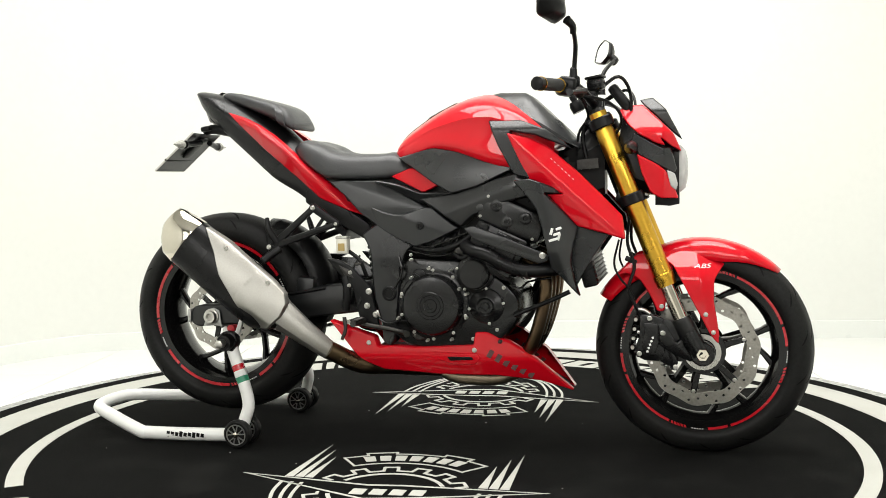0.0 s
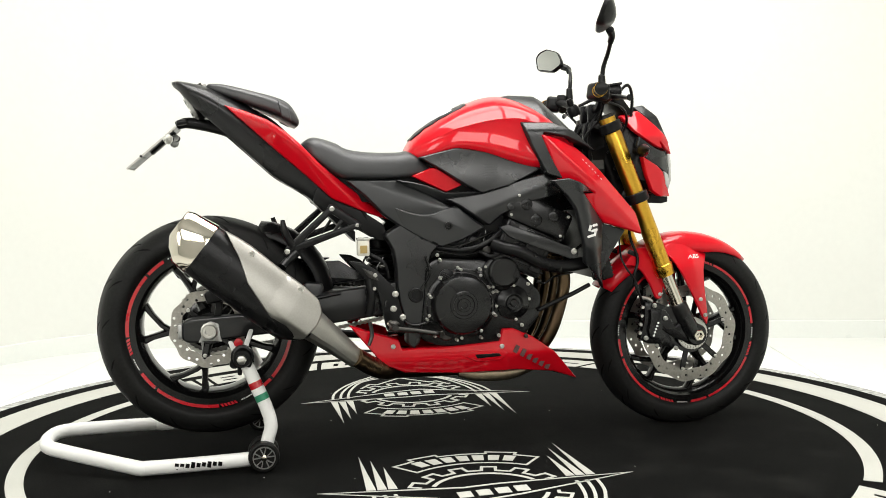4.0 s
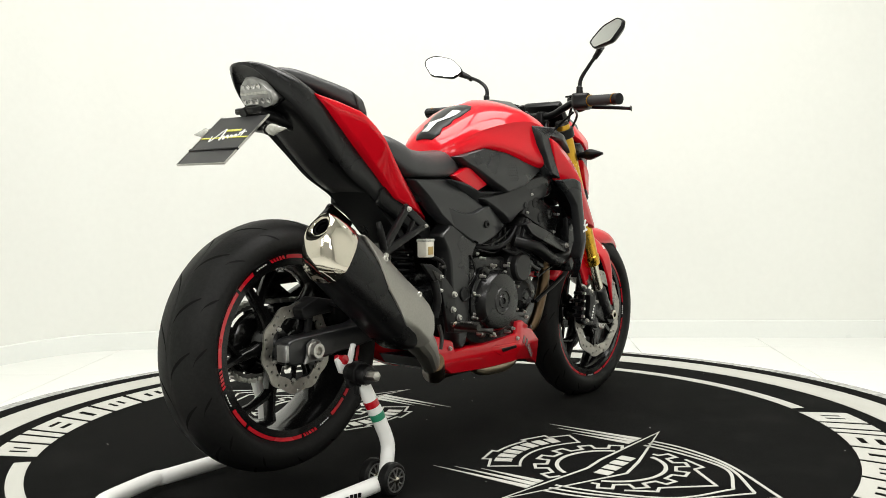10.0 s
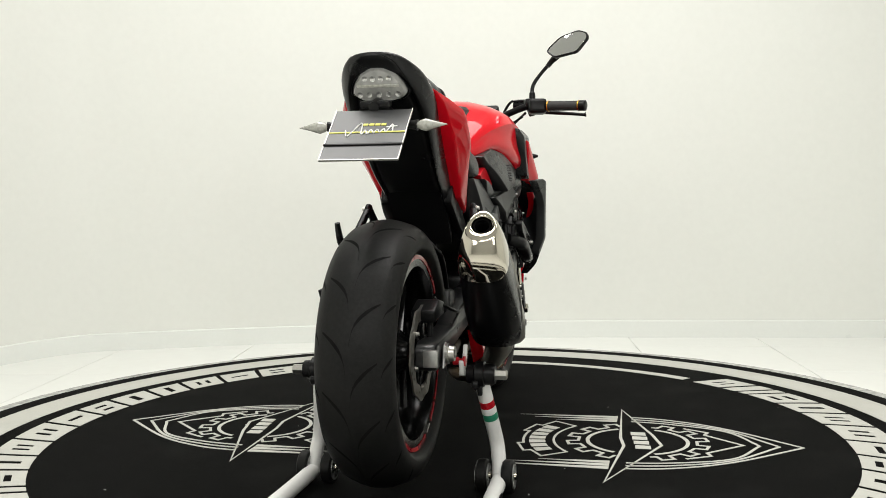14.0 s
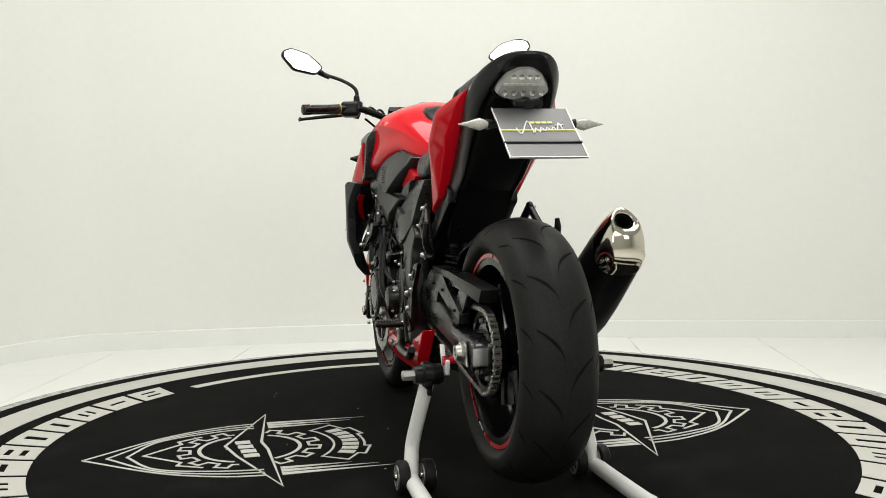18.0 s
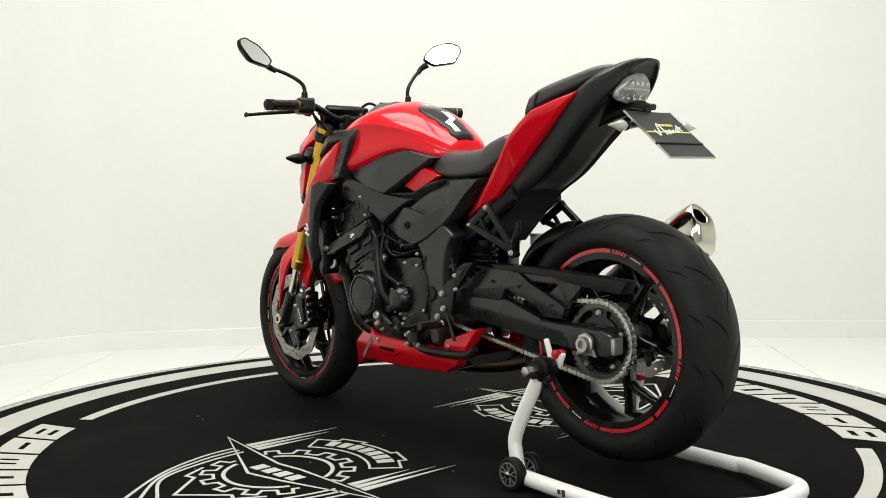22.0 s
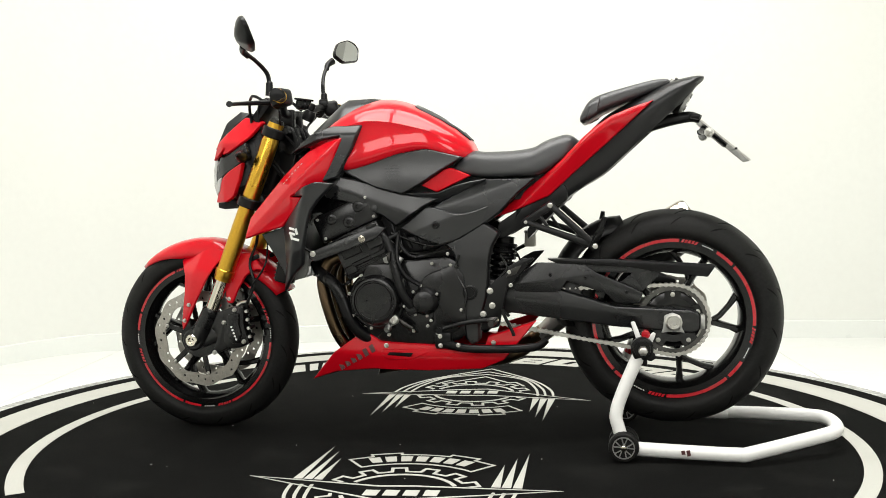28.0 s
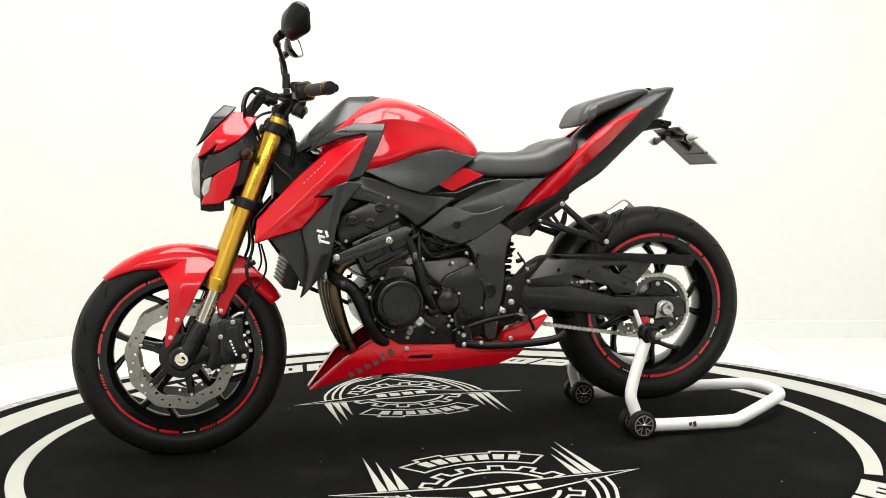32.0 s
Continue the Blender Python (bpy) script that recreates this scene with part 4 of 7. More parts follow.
# ---- bar, controls, mirrors ----
def cockpit():
    bm = bmesh.new()
    half = [(0.470, 0.0, 0.985), (0.468, 0.07, 0.985), (0.455, 0.13, 1.005), (0.435, 0.19, 1.022), (0.405, 0.27, 1.020), (0.365, 0.385, 1.014)]
    tube(bm, [(p[0], -p[1], p[2]) for p in reversed(half[1:])] + half, 0.0115, 16, 5)
    bar = part("handlebar", bm, BLACK, BIKE, "black tapered handlebar")
    for y in (-0.035, 0.035):
        bm = bmesh.new()
        block(bm, (0.042, 0.026, 0.055), pose(0.472, y, 0.972), 0.006)
        part("bar_clamp", bm, BLACK, bar)
    for s in (-1, 1):
        x0, x1 = (0.402, 0.362) if s < 0 else (0.412, 0.378)
        a, b = Vector((x0, s * 0.262, 1.019)), Vector((x1, s * 0.388, 1.014))
        bm = bmesh.new()
        n = 14
        pts, rad = [], []
        for k in range(n + 1):
            t = k / n * 0.82
            pts += [lerp(a, b, t), lerp(a, b, t + 0.012)]
            rad += [0.0165, 0.0158]
        tube(bm, pts, rad, 20, 1)
        part("grip", bm, GRIP, bar, "black ribbed rubber grip")
        bm = bmesh.new()
        tube(bm, [lerp(a, b, 0.85), lerp(a, b, 0.86), lerp(a, b, 1.0), lerp(a, b, 1.015)], [0.016, 0.0175, 0.0175, 0.0145], 24, 1)
        part("bar_end", bm, BLACK, bar)
        for t in (0.005, 0.828):
            bm = bmesh.new()
            tube(bm, [lerp(a, b, t), lerp(a, b, t + 0.018)], 0.0185, 24, 1)
            part("grip_ring", bm, GOLD, bar, "gold grip ring")
        bm = bmesh.new()
        block(bm, (0.048, 0.060, 0.050), pose(x0 + 0.012, s * 0.225, 1.019, 0, 10, s * -16), 0.012, 3)
        block(bm, (0.030, 0.030, 0.028), pose(x0 + 0.030, s * 0.195, 1.034, 0, 0, s * -16), 0.006)
        part("switch_pod", bm, BLACK, bar)
        bm = bmesh.new()
        lx = 0.443 if s < 0 else 0.515
        tube(bm, [(0.455, s * 0.205, 1.008), (0.468, s * 0.245, 1.004), ((0.462 + lx) / 2, s * 0.32, 0.996), (lx, s * 0.375, 0.990), (lx, s * 0.384, 0.990)] if s < 0 else
             [(0.455, s * 0.205, 1.008), (0.485, s * 0.245, 1.005), (0.505, s * 0.32, 0.998), (lx, s * 0.378, 0.992), (lx, s * 0.386, 0.992)],
             [0.008, 0.0075, 0.006, 0.0055, 0.009], 10, 4)
        part("lever", bm, BLACK, bar, "black hand lever")
        bm = bmesh.new()
        tube(bm, [(0.446, s * 0.190, 1.000), (0.446, s * 0.205, 1.005), (0.45, s * 0.222, 1.008)], [0.013, 0.015, 0.010], 12, 3)
        part("lever_perch", bm, DARKMET, bar)
    # brake fluid pot on the right
    bm = bmesh.new()
    block(bm, (0.044, 0.040, 0.032), pose(0.487, -0.155, 1.028, 0, -8, -14), 0.008)
    block(bm, (0.048, 0.044, 0.007), pose(0.485, -0.155, 1.046, 0, -8, -14), 0.002)
    part("brake_reservoir", bm, BLACK, bar)
    # instrument panel
    bm = bmesh.new()
    block(bm, (0.030, 0.15, 0.085), pose(0.545, 0, 0.998, 0, -38, 0), 0.010)
    part("instrument_panel", bm, BLACK, BIKE, "black instrument panel")
    # mirrors
    for s, c, base, j, ty in ((-1, Vector((0.393, -0.331, 1.219)), Vector((0.432, -0.205, 1.045)), Vector((0.438, -0.270, 1.170)), -8),
                              (1, Vector((0.463, 0.381, 1.181)), Vector((0.470, 0.195, 1.045)), Vector((0.504, 0.304, 1.145)), 8)):
        bm = bmesh.new()
        lo = base + Vector((0.004, s * 0.002, 0.045))
        tube(bm, [base - Vector((0, 0, 0.015)), base + Vector((0, 0, 0.022)), base + Vector((0.001, 0, 0.024))], [0.012, 0.010, 0.007], 14, 1)
        tube(bm, [base, lo, lerp(lo, j, 0.35) + Vector((0.004, s * 0.004, 0.012)), j], [0.0065, 0.0065, 0.006, 0.006], 12, 6)
        tube(bm, [lerp(lo, j, 0.80), j, lerp(j, c, 0.30)], [0.0085, 0.0095, 0.012], 12, 3)
        mir = part("mirror", bm, BLACK, BIKE, "black angular rear-view mirror on a bent stalk")
        # angular head in its own plane: u outward, v upward
        out = [(-0.076, -0.020), (-0.070, -0.006), (-0.031, 0.030), (0.035, 0.045), (0.068, 0.030), (0.074, 0.010), (0.040, -0.038), (-0.045, -0.046)]
        out = corner_round(out, 0.012)
        m = Matrix.Translation(c) @ Matrix.Rotation(radians(-23 if s < 0 else 25), 4, "Z") @ Matrix.Rotation(radians(24), 4, "Y") @ Matrix.Rotation(radians(s * 4), 4, "X")
        rings = []
        for dx, k in ((-0.004, 0.90), (-0.0075, 0.925), (-0.0080, 0.975), (-0.004, 1.0), (0.004, 0.99), (0.013, 0.84), (0.024, 0.52), (0.031, 0.22)):
            rings.append([m @ Vector((dx, s * p[0] * k, p[1] * k)) for p in out])
        bm = bmesh.new()
        loft(bm, rings)
        part("mirror_shell", bm, BLACK, mir)
        bm = bmesh.new()
        loft(bm, [[m @ Vector((dx, s * p[0] * 0.915, p[1] * 0.905)) for p in out] for dx in (-0.0060, -0.0042)])
        part("mirror_glass", bm, MIRROR, mir, "silvered mirror glass")
    # ignition, cables and hoses
    for pts, r in (([(0.49, -0.15, 1.01), (0.545, -0.12, 1.05), (0.575, -0.08, 1.0), (0.565, -0.06, 0.90), (0.53, -0.05, 0.80)], 0.0048),
                   ([(0.49, 0.16, 1.01), (0.55, 0.13, 1.035), (0.578, 0.08, 0.985), (0.56, 0.05, 0.88), (0.50, 0.04, 0.80)], 0.0045),
                   ([(0.47, 0.14, 1.00), (0.53, 0.10, 1.025), (0.555, 0.07, 0.97), (0.52, 0.07, 0.86), (0.45, 0.10, 0.78)], 0.0042),
                   ([(0.44, -0.18, 1.00), (0.52, -0.14, 0.98), (0.55, -0.09, 0.93), (0.50, -0.07, 0.85)], 0.0042),
                   ([(0.45, 0.17, 0.99), (0.47, 0.10, 0.935), (0.44, 0.06, 0.88), (0.42, 0.05, 0.82)], 0.004),
                   ([(0.45, -0.17, 0.99), (0.46, -0.10, 0.945), (0.43, -0.07, 0.90), (0.42, -0.05, 0.82)], 0.004)):
        bm = bmesh.new()
        tube(bm, pts, r, 8, 6)
        part("control_cable", bm, BLACK, BIKE)
    # brake lines to the calipers
    for s in (-1, 1):
        bm = bmesh.new()
        tube(bm, [(0.575, s * 0.05, 0.70), (0.565, s * 0.085, 0.60), (0.585, s * 0.098, 0.53), (0.570, s * 0.105, 0.47), (0.588, s * 0.105, 0.42), (0.605, s * 0.102, 0.392)], 0.0045, 8, 6)
        part("brake_hose", bm, BLACK, BIKE)
        bm = bmesh.new()
        tube(bm, [(0.540, s * 0.06, 0.60), (0.530, s * 0.10, 0.54), (0.545, s * 0.112, 0.50), (0.575, s * 0.108, 0.46), (0.60, s * 0.10, 0.385)], 0.003, 8, 6)
        part("sensor_wire", bm, BLACK, BIKE)
        bm = bmesh.new()
        block(bm, (0.034, 0.010, 0.014), pose(0.575, s * 0.086, 0.545, 0, 25, 0), 0.003)
        part("hose_clip", bm, BLACK, BIKE)
    bm = bmesh.new()
    block(bm, (0.060, 0.004, 0.028), pose(0.455, -0.075, 0.815, 0, -4, 0), 0)
    part("data_plate", bm, DARKMET, BIKE)
    bm = bmesh.new()
    lathe(bm, [(0.0, -0.02), (0.018, -0.02), (0.020, 0.0), (0.016, 0.012), (0.0, 0.014)], pose(0.415, 0, 0.985, 0, -25, 0), 16)
    lathe(bm, [(0.0, 0.0), (0.006, 0.0), (0.011, 0.015), (0.009, 0.028), (0, 0.03)], pose(0.413, 0, 0.992, 0, -25, 0), 10)
    part("ignition_lock", bm, BLACK, BIKE)


cockpit()


# ---- tank, seats and body panels ----
def body():
    # tank: half section from the seam over the shoulder to the crown
    secs = [(-0.112, 0.060, 0.845, 0.862), (-0.096, 0.085, 0.838, 0.895), (-0.056, 0.112, 0.840, 0.930), (0.02, 0.142, 0.862, 0.978), (0.085, 0.166, 0.852, 1.008), (0.135, 0.180, 0.836, 1.022),
            (0.18, 0.190, 0.820, 1.023), (0.23, 0.196, 0.808, 1.010), (0.28, 0.196, 0.806, 0.985), (0.33, 0.180, 0.80, 0.945), (0.37, 0.150, 0.80, 0.900)]
    secs = curve(secs, 3)
    bm = bmesh.new()
    rings = []
    for x, w, z0, z1 in secs:
        h = z1 - z0
        k = min(1, max(0, (x + 0.03) / 0.08)) * min(1, max(0, (0.36 - x) / 0.06))
        fs = 0.52 + 0.13 * min(1, max(0, (x - 0.04) / 0.16))
        low = curve([(0.85, 0.0), (0.935, 0.05), (0.975, 0.15), (0.965 - 0.022 * k, 0.34), (0.935, fs * 0.85), (0.925 + 0.020 * k, fs)], 3)
        top = curve([(0.925 + 0.020 * k, fs), (0.80 + 0.03 * (1 - k), fs + (1 - fs) * 0.42), (0.58, 0.885), (0.36, 0.95), (0.18, 0.985), (0.0, 1.0)], 3)
        halfp = list(low) + list(top)[1:]
        pts = [(x, w * p[0], z0 + h * p[1]) for p in halfp]
        rings.append([(p[0], -p[1], p[2]) for p in pts] + [p for p in reversed(pts[:-1])])
    loft(bm, rings)
    tank = part("fuel_tank", bm, RED, BIKE, "glossy red sculpted fuel tank", 20)
    # tank pad, laid on the crown
    bm = bmesh.new()
    pad = []
    for i in range(9):
        x = -0.095 + 0.165 * i / 8
        row = []
        q = [s for s in secs]
        k = min(range(len(q)), key=lambda j: abs(q[j][0] - x))
        a, b = (q[k - 1], q[k]) if q[k][0] > x else (q[k], q[k + 1])
        t = (x - a[0]) / (b[0] - a[0])
        c = a + (b - a) * t
        wid = (0.030, 0.045, 0.036, 0.05, 0.046, 0.058, 0.060, 0.062, 0.050)[i]
        for j in range(7):
            y = wid * (-1 + 2 * j / 6)
            u = abs(y) / c[1]
            z = c[2] + (c[3] - c[2]) * (1.0 - 0.46 * u ** 2.0) + 0.002
            row.append((x - 0.003, y, z))
        pad.append(row)
    loft(bm, pad, False, False)
    p = part("tank_pad", bm, PADM, tank, "black carbon-look tank pad", 60)
    p.modifiers.new("thick", "SOLIDIFY").thickness = 0.0025
    bm = bmesh.new()
    for rows in ((1, 2, 3, 4), (4, 5, 6)):
        strip = []
        for i in rows:
            r = pad[i]
            a, b = (0.50, 0.80) if i < 4 else (0.15, 0.42)
            pick = lambda u: Vector(r[0]) + (Vector(r[6]) - Vector(r[0])) * u
            strip.append([(pick(u).x, pick(u).y, max(q[2] for q in r if abs(q[1] - pick(u).y) < 0.02) + 0.0015) for u in (a, (a + b) / 2, b)])
        loft(bm, strip, False, False)
    mk = part("pad_mark", bm, LABELW, tank)
    mk.modifiers.new("thick", "SOLIDIFY").thickness = 0.001
    # dark cover at the tank's front
    bm = bmesh.new()
    rings = []
    for x, w, zt, ze in ((0.160, 0.050, 1.020, 1.012), (0.20, 0.080, 1.026, 0.992), (0.275, 0.118, 1.022, 0.962), (0.295, 0.125, 1.010, 0.950), (0.34, 0.130, 0.968, 0.925), (0.39, 0.128, 0.920, 0.892), (0.435, 0.118, 0.872, 0.862)):
        rings.append([(x, y * w, ze + (zt - ze) * v) for y, v in ((-1, -0.35), (-1, 0.0), (-0.80, 0.45), (-0.42, 0.96), (-0.36, 1.0), (0, 1.02), (0.36, 1.0), (0.42, 0.96), (0.80, 0.45), (1, 0.0), (1, -0.35))])
    loft(bm, rings)
    part("tank_cover", bm, GREY, BIKE, "dark grey plastic tank front cover", 28)
    # front seat
    prof = [(-0.416, 0.100, 0.868, 0.886), (-0.400, 0.118, 0.848, 0.899), (-0.375, 0.130, 0.826, 0.902), (-0.323, 0.140, 0.792, 0.886), (-0.29, 0.142, 0.783, 0.868), (-0.226, 0.138, 0.780, 0.859), (-0.145, 0.124, 0.780, 0.858),
            (-0.112, 0.116, 0.784, 0.861), (-0.072, 0.105, 0.792, 0.838), (-0.050, 0.092, 0.800, 0.816)]
    bm = bmesh.new()
    rings = []
    for x, w, z0, z1 in curve(prof, 3):
        h = z1 - z0
        hp = curve([(0.80, 0.0), (0.97, 0.10), (1.0, 0.30), (0.97, 0.60), (0.85, 0.86), (0.60, 0.98), (0.30, 0.995), (0.0, 0.97)], 3)
        pts = [(x, w * p[0], z0 + h * p[1]) for p in hp]
        rings.append([(a, -b, c) for a, b, c in pts] + list(reversed(pts[:-1])))
    loft(bm, rings)
    part("seat", bm, SEAT, BIKE, "black vinyl rider seat", 60)
    prof = [(-0.680, 0.034, 1.040, 1.047), (-0.670, 0.046, 1.036, 1.056), (-0.629, 0.060, 1.020, 1.054), (-0.555, 0.078, 0.992, 1.036), (-0.49, 0.094, 0.966, 1.018), (-0.452, 0.098, 0.945, 1.000), (-0.432, 0.092, 0.935, 0.972), (-0.424, 0.082, 0.938, 0.955)]
    bm = bmesh.new()
    rings = []
    for x, w, z0, z1 in curve(prof, 3):
        h = z1 - z0
        hp = curve([(0.85, 0.0), (0.98, 0.15), (1.0, 0.40), (0.95, 0.72), (0.75, 0.95), (0.35, 1.0), (0.0, 1.0)], 3)
        pts = [(x, w * p[0], z0 + h * p[1]) for p in hp]
        rings.append([(a, -b, c) for a, b, c in pts] + list(reversed(pts[:-1])))
    loft(bm, rings)
    ps = part("pillion_seat", bm, SEAT, BIKE, "black vinyl pillion seat with strap", 60)
    bm = bmesh.new()
    rings = []
    for dx, k in ((-0.014, 1.0), (-0.012, 1.035), (0.012, 1.035), (0.014, 1.0)):
        lo = [(0.90, -0.02), (1.02, 0.10), (1.03, 0.40), (0.98, 0.74), (0.77, 0.98), (0.36, 1.03), (0.0, 1.03)]
        pts = [(-0.458 + dx - 0.012 * p[1], 0.0975 * p[0] * k, 0.947 + dx * -0.5 + 0.056 * p[1] * k) for p in curve(lo, 3)]
        rings.append([(x, -y, z) for x, y, z in pts] + list(reversed(pts[:-1])))
    loft(bm, rings, False, False)
    part("seat_strap", bm, SEAT, ps, "black vinyl strap across the seat", 40)
    # tail: dark shell with a hood over the lamp
    prof = [(-0.772, 0.030, 1.052, 1.062), (-0.755, 0.058, 1.038, 1.064), (-0.725, 0.084, 1.000, 1.060), (-0.676, 0.104, 0.955, 1.048), (-0.62, 0.110, 0.905, 1.022), (-0.56, 0.104, 0.850, 0.993), (-0.50, 0.099, 0.795, 0.960), (-0.46, 0.096, 0.768, 0.925), (-0.416, 0.094, 0.742, 0.880), (-0.350, 0.090, 0.692, 0.820)]
    bm = bmesh.new()
    rings = []
    for x, w, z0, z1 in curve(prof, 3):
        h = z1 - z0
        hp = [(0.0, 0.24), (0.55, 0.24), (0.74, 0.17), (0.79, 0.03), (0.82, 0.0), (0.87, 0.04), (0.94, 0.20), (0.985, 0.38), (1.0, 0.50), (0.985, 0.60), (0.92, 0.71), (0.80, 0.82), (0.60, 0.92), (0.34, 0.98), (0.0, 1.0)]
        pts = [(x, w * p[0], z0 + h * p[1]) for p in hp]
        rings.append([(a, -b, c) for a, b, c in pts] + list(reversed(pts[1:-1])))
    loft(bm, rings)
    tail = part("tail_shell", bm, TAILG, BIKE, "dark grey tail shell", 60)
    for s in (-1, 1):
        # red tail side
        def ty(x, z):
            back = -0.1915 + 0.5675 * x + 0.6705 * z
            fore = -0.1454 + 0.1526 * x + 0.4154 * z
            shoulder = min(0.974 - 0.38 * (x + 0.623), 0.932 - 0.73 * (x + 0.515), 0.874 - 0.98 * (x + 0.4335))
            return back - soft(back - fore, 0.003) - 0.85 * soft(z - shoulder, 0.004) + 0.004 + 0.016 * soft(1 - abs(x + 0.50) / 0.13, 0.3)
        o = corner_round([(-0.630, 0.991), (-0.572, 0.972), (-0.515, 0.948), (-0.468, 0.917), (-0.4335, 0.888), (-0.375, 0.829), (-0.318, 0.781), (-0.249, 0.730), (-0.168, 0.662), (-0.25, 0.690), (-0.337, 0.727), (-0.409, 0.793), (-0.509, 0.881)], 0.004)
        bm = bmesh.new()
        panel(bm, o, ty, s, 0.030, 0.004, 0.007, [((-0.4335, 0.886), (-0.337, 0.729))])
        part("tail_fairing", bm, RED, BIKE, "glossy red tail side panel", 52)
        # dark side cover under the seat
        o = corner_round([(-0.300, 0.779), (-0.145, 0.777), (-0.009, 0.703), (0.098, 0.639), (0.03, 0.606), (-0.032, 0.586), (-0.083, 0.608), (-0.147, 0.646), (-0.195, 0.680), (-0.245, 0.733)], 0.008)
        bm = bmesh.new()
        panel(bm, o, lambda x, z: 0.146 + 0.05 * soft(x) - 0.10 * soft(z - 0.70) - 0.32 * soft(z - 0.71 + 0.34 * (x + 0.06)), s, 0.045, 0.004, 0.007, [((-0.06, 0.71), (-0.26, 0.778))])
        part("side_cover_back", bm, GREY, BIKE, "", 52)
        low = corner_round(curve([(-0.262, 0.772), (-0.193, 0.719), (-0.129, 0.688), (-0.073, 0.679), (-0.017, 0.695), (0.018, 0.700)], 3) + [(0.096, 0.637), (0.03, 0.604), (-0.032, 0.584), (-0.083, 0.606), (-0.147, 0.644), (-0.195, 0.678), (-0.250, 0.737)], 0.004)
        bm = bmesh.new()
        panel(bm, low, lambda x, z: 0.164 + 0.03 * soft(x) - 0.9 * (x + 0.06) ** 2 - 0.14 * (z - 0.65) - 0.26 * soft(0.645 - z - 0.35 * x), s, 0.030, 0.005, 0.007, [((0.0, 0.645), (0.1, 0.61))])
        sc = part("side_cover", bm, GREY, BIKE, "dark grey plastic side cover", 52)
        bm = bmesh.new()
        lathe_y(bm, [(0.0115, 0), (0.0115, s * 0.004), (0.009, s * 0.005), (0.006, s * 0.005), (0.005, s * 0.001), (0, s * 0.001)], -0.013, s * 0.1615, 0.646, 20)
        part("cover_screw", bm, BLACK, sc)
        # strip below the knee recess
        o = corner_round([(-0.160, 0.778), (-0.110, 0.771), (-0.073, 0.762), (-0.017, 0.740), (0.092, 0.742), (0.031, 0.708), (-0.017, 0.709), (-0.073, 0.734)], 0.006)
        bm = bmesh.new()
        panel(bm, o, lambda x, z: 0.150 + 0.08 * soft(x) - 0.75 * soft(0.741 + 0.28 * soft(-x - 0.02) - z), s, 0.03, 0.004, 0.007, [((-0.02, 0.741), (0.08, 0.741)), ((-0.12, 0.769), (-0.02, 0.741))])
        part("knee_strip", bm, GREY, BIKE, "", 52)
        # dark knee pad
        o = corner_round([(-0.088, 0.842), (0.017, 0.868), (0.105, 0.855), (0.169, 0.830), (0.212, 0.818), (0.268, 0.808), (0.16, 0.757), (0.083, 0.737), (0.032, 0.765), (-0.032, 0.808)], 0.006)
        bm = bmesh.new()
        ky = lambda x, z: 0.143 + 0.32 * soft(x + 0.05) - 0.70 * soft(x + 0.05) ** 2 - 0.13 * (z - 0.785) - 2.2 * (z - 0.785) ** 2
        panel(bm, o, ky, s, 0.04, 0.004, 0.007, ())
        kp = part("knee_panel", bm, KNEE, BIKE, "dark grey textured knee panel", 52)
        bm = bmesh.new()
        for i in range(5):
            for j in range(7):
                x, z = 0.090 + i * 0.0085 + (j % 2) * 0.004, 0.772 + j * 0.0078
                block(bm, (0.0055, 0.0012, 0.0024), pose(x, s * (ky(x, z) + 0.0004), z, 0, -20, 0), 0)
        part("knee_texture", bm, GREY, kp)
        # small red wedge
        o = corner_round([(-0.110, 0.788), (-0.052, 0.812), (-0.035, 0.808), (0.035, 0.761), (-0.012, 0.741)], 0.005)
        bm = bmesh.new()
        panel(bm, o, lambda x, z: 0.122 + 0.1 * soft(x + 0.08), s, 0.02, 0.003, 0.007)
        part("tank_wedge", bm, RED, BIKE, "glossy red panel below the knee recess", 52)
        # grey boomerang between tank and shroud
        o = corner_round([(0.194, 0.938), (0.287, 0.936), (0.35, 0.911), (0.420, 0.856), (0.326, 0.894), (0.257, 0.906), (0.318, 0.772), (0.267, 0.788), (0.223, 0.868)], 0.005)
        bm = bmesh.new()
        panel(bm, o, lambda x, z: 0.208 - 0.75 * soft(z - 0.912) - 0.30 * soft(x - 0.33), s, 0.05, 0.005, 0.007, [((0.2, 0.912), (0.3, 0.912))])
        part("tank_trim", bm, GREY, BIKE, "grey trim between tank and shroud", 52)

        # red shroud
        def ry(x, z):
            crease = 0.86 - 0.92 * (x - 0.30)
            e = z - crease
            return 0.214 + 0.12 * (min(x, 0.38) - 0.25) - 0.30 * soft(x - 0.40) - 0.55 * max(e, 0) - 0.28 * soft(-e - 0.02)
        o = corner_round([(0.249, 0.901), (0.306, 0.889), (0.36, 0.862), (0.438, 0.794), (0.501, 0.730), (0.556, 0.672), (0.566, 0.608), (0.516, 0.624), (0.440, 0.645), (0.358, 0.733), (0.405, 0.733), (0.330, 0.768), (0.305, 0.772)], 0.005)
        bm = bmesh.new()
        panel(bm, o, ry, s, 0.014, 0.005, 0.007, [((0.30, 0.86), (0.40, 0.768)), ((0.30, 0.84), (0.40, 0.748))])
        sh = part("tank_shroud", bm, RED, BIKE, "glossy red creased tank shroud", 52)
        bm = bmesh.new()
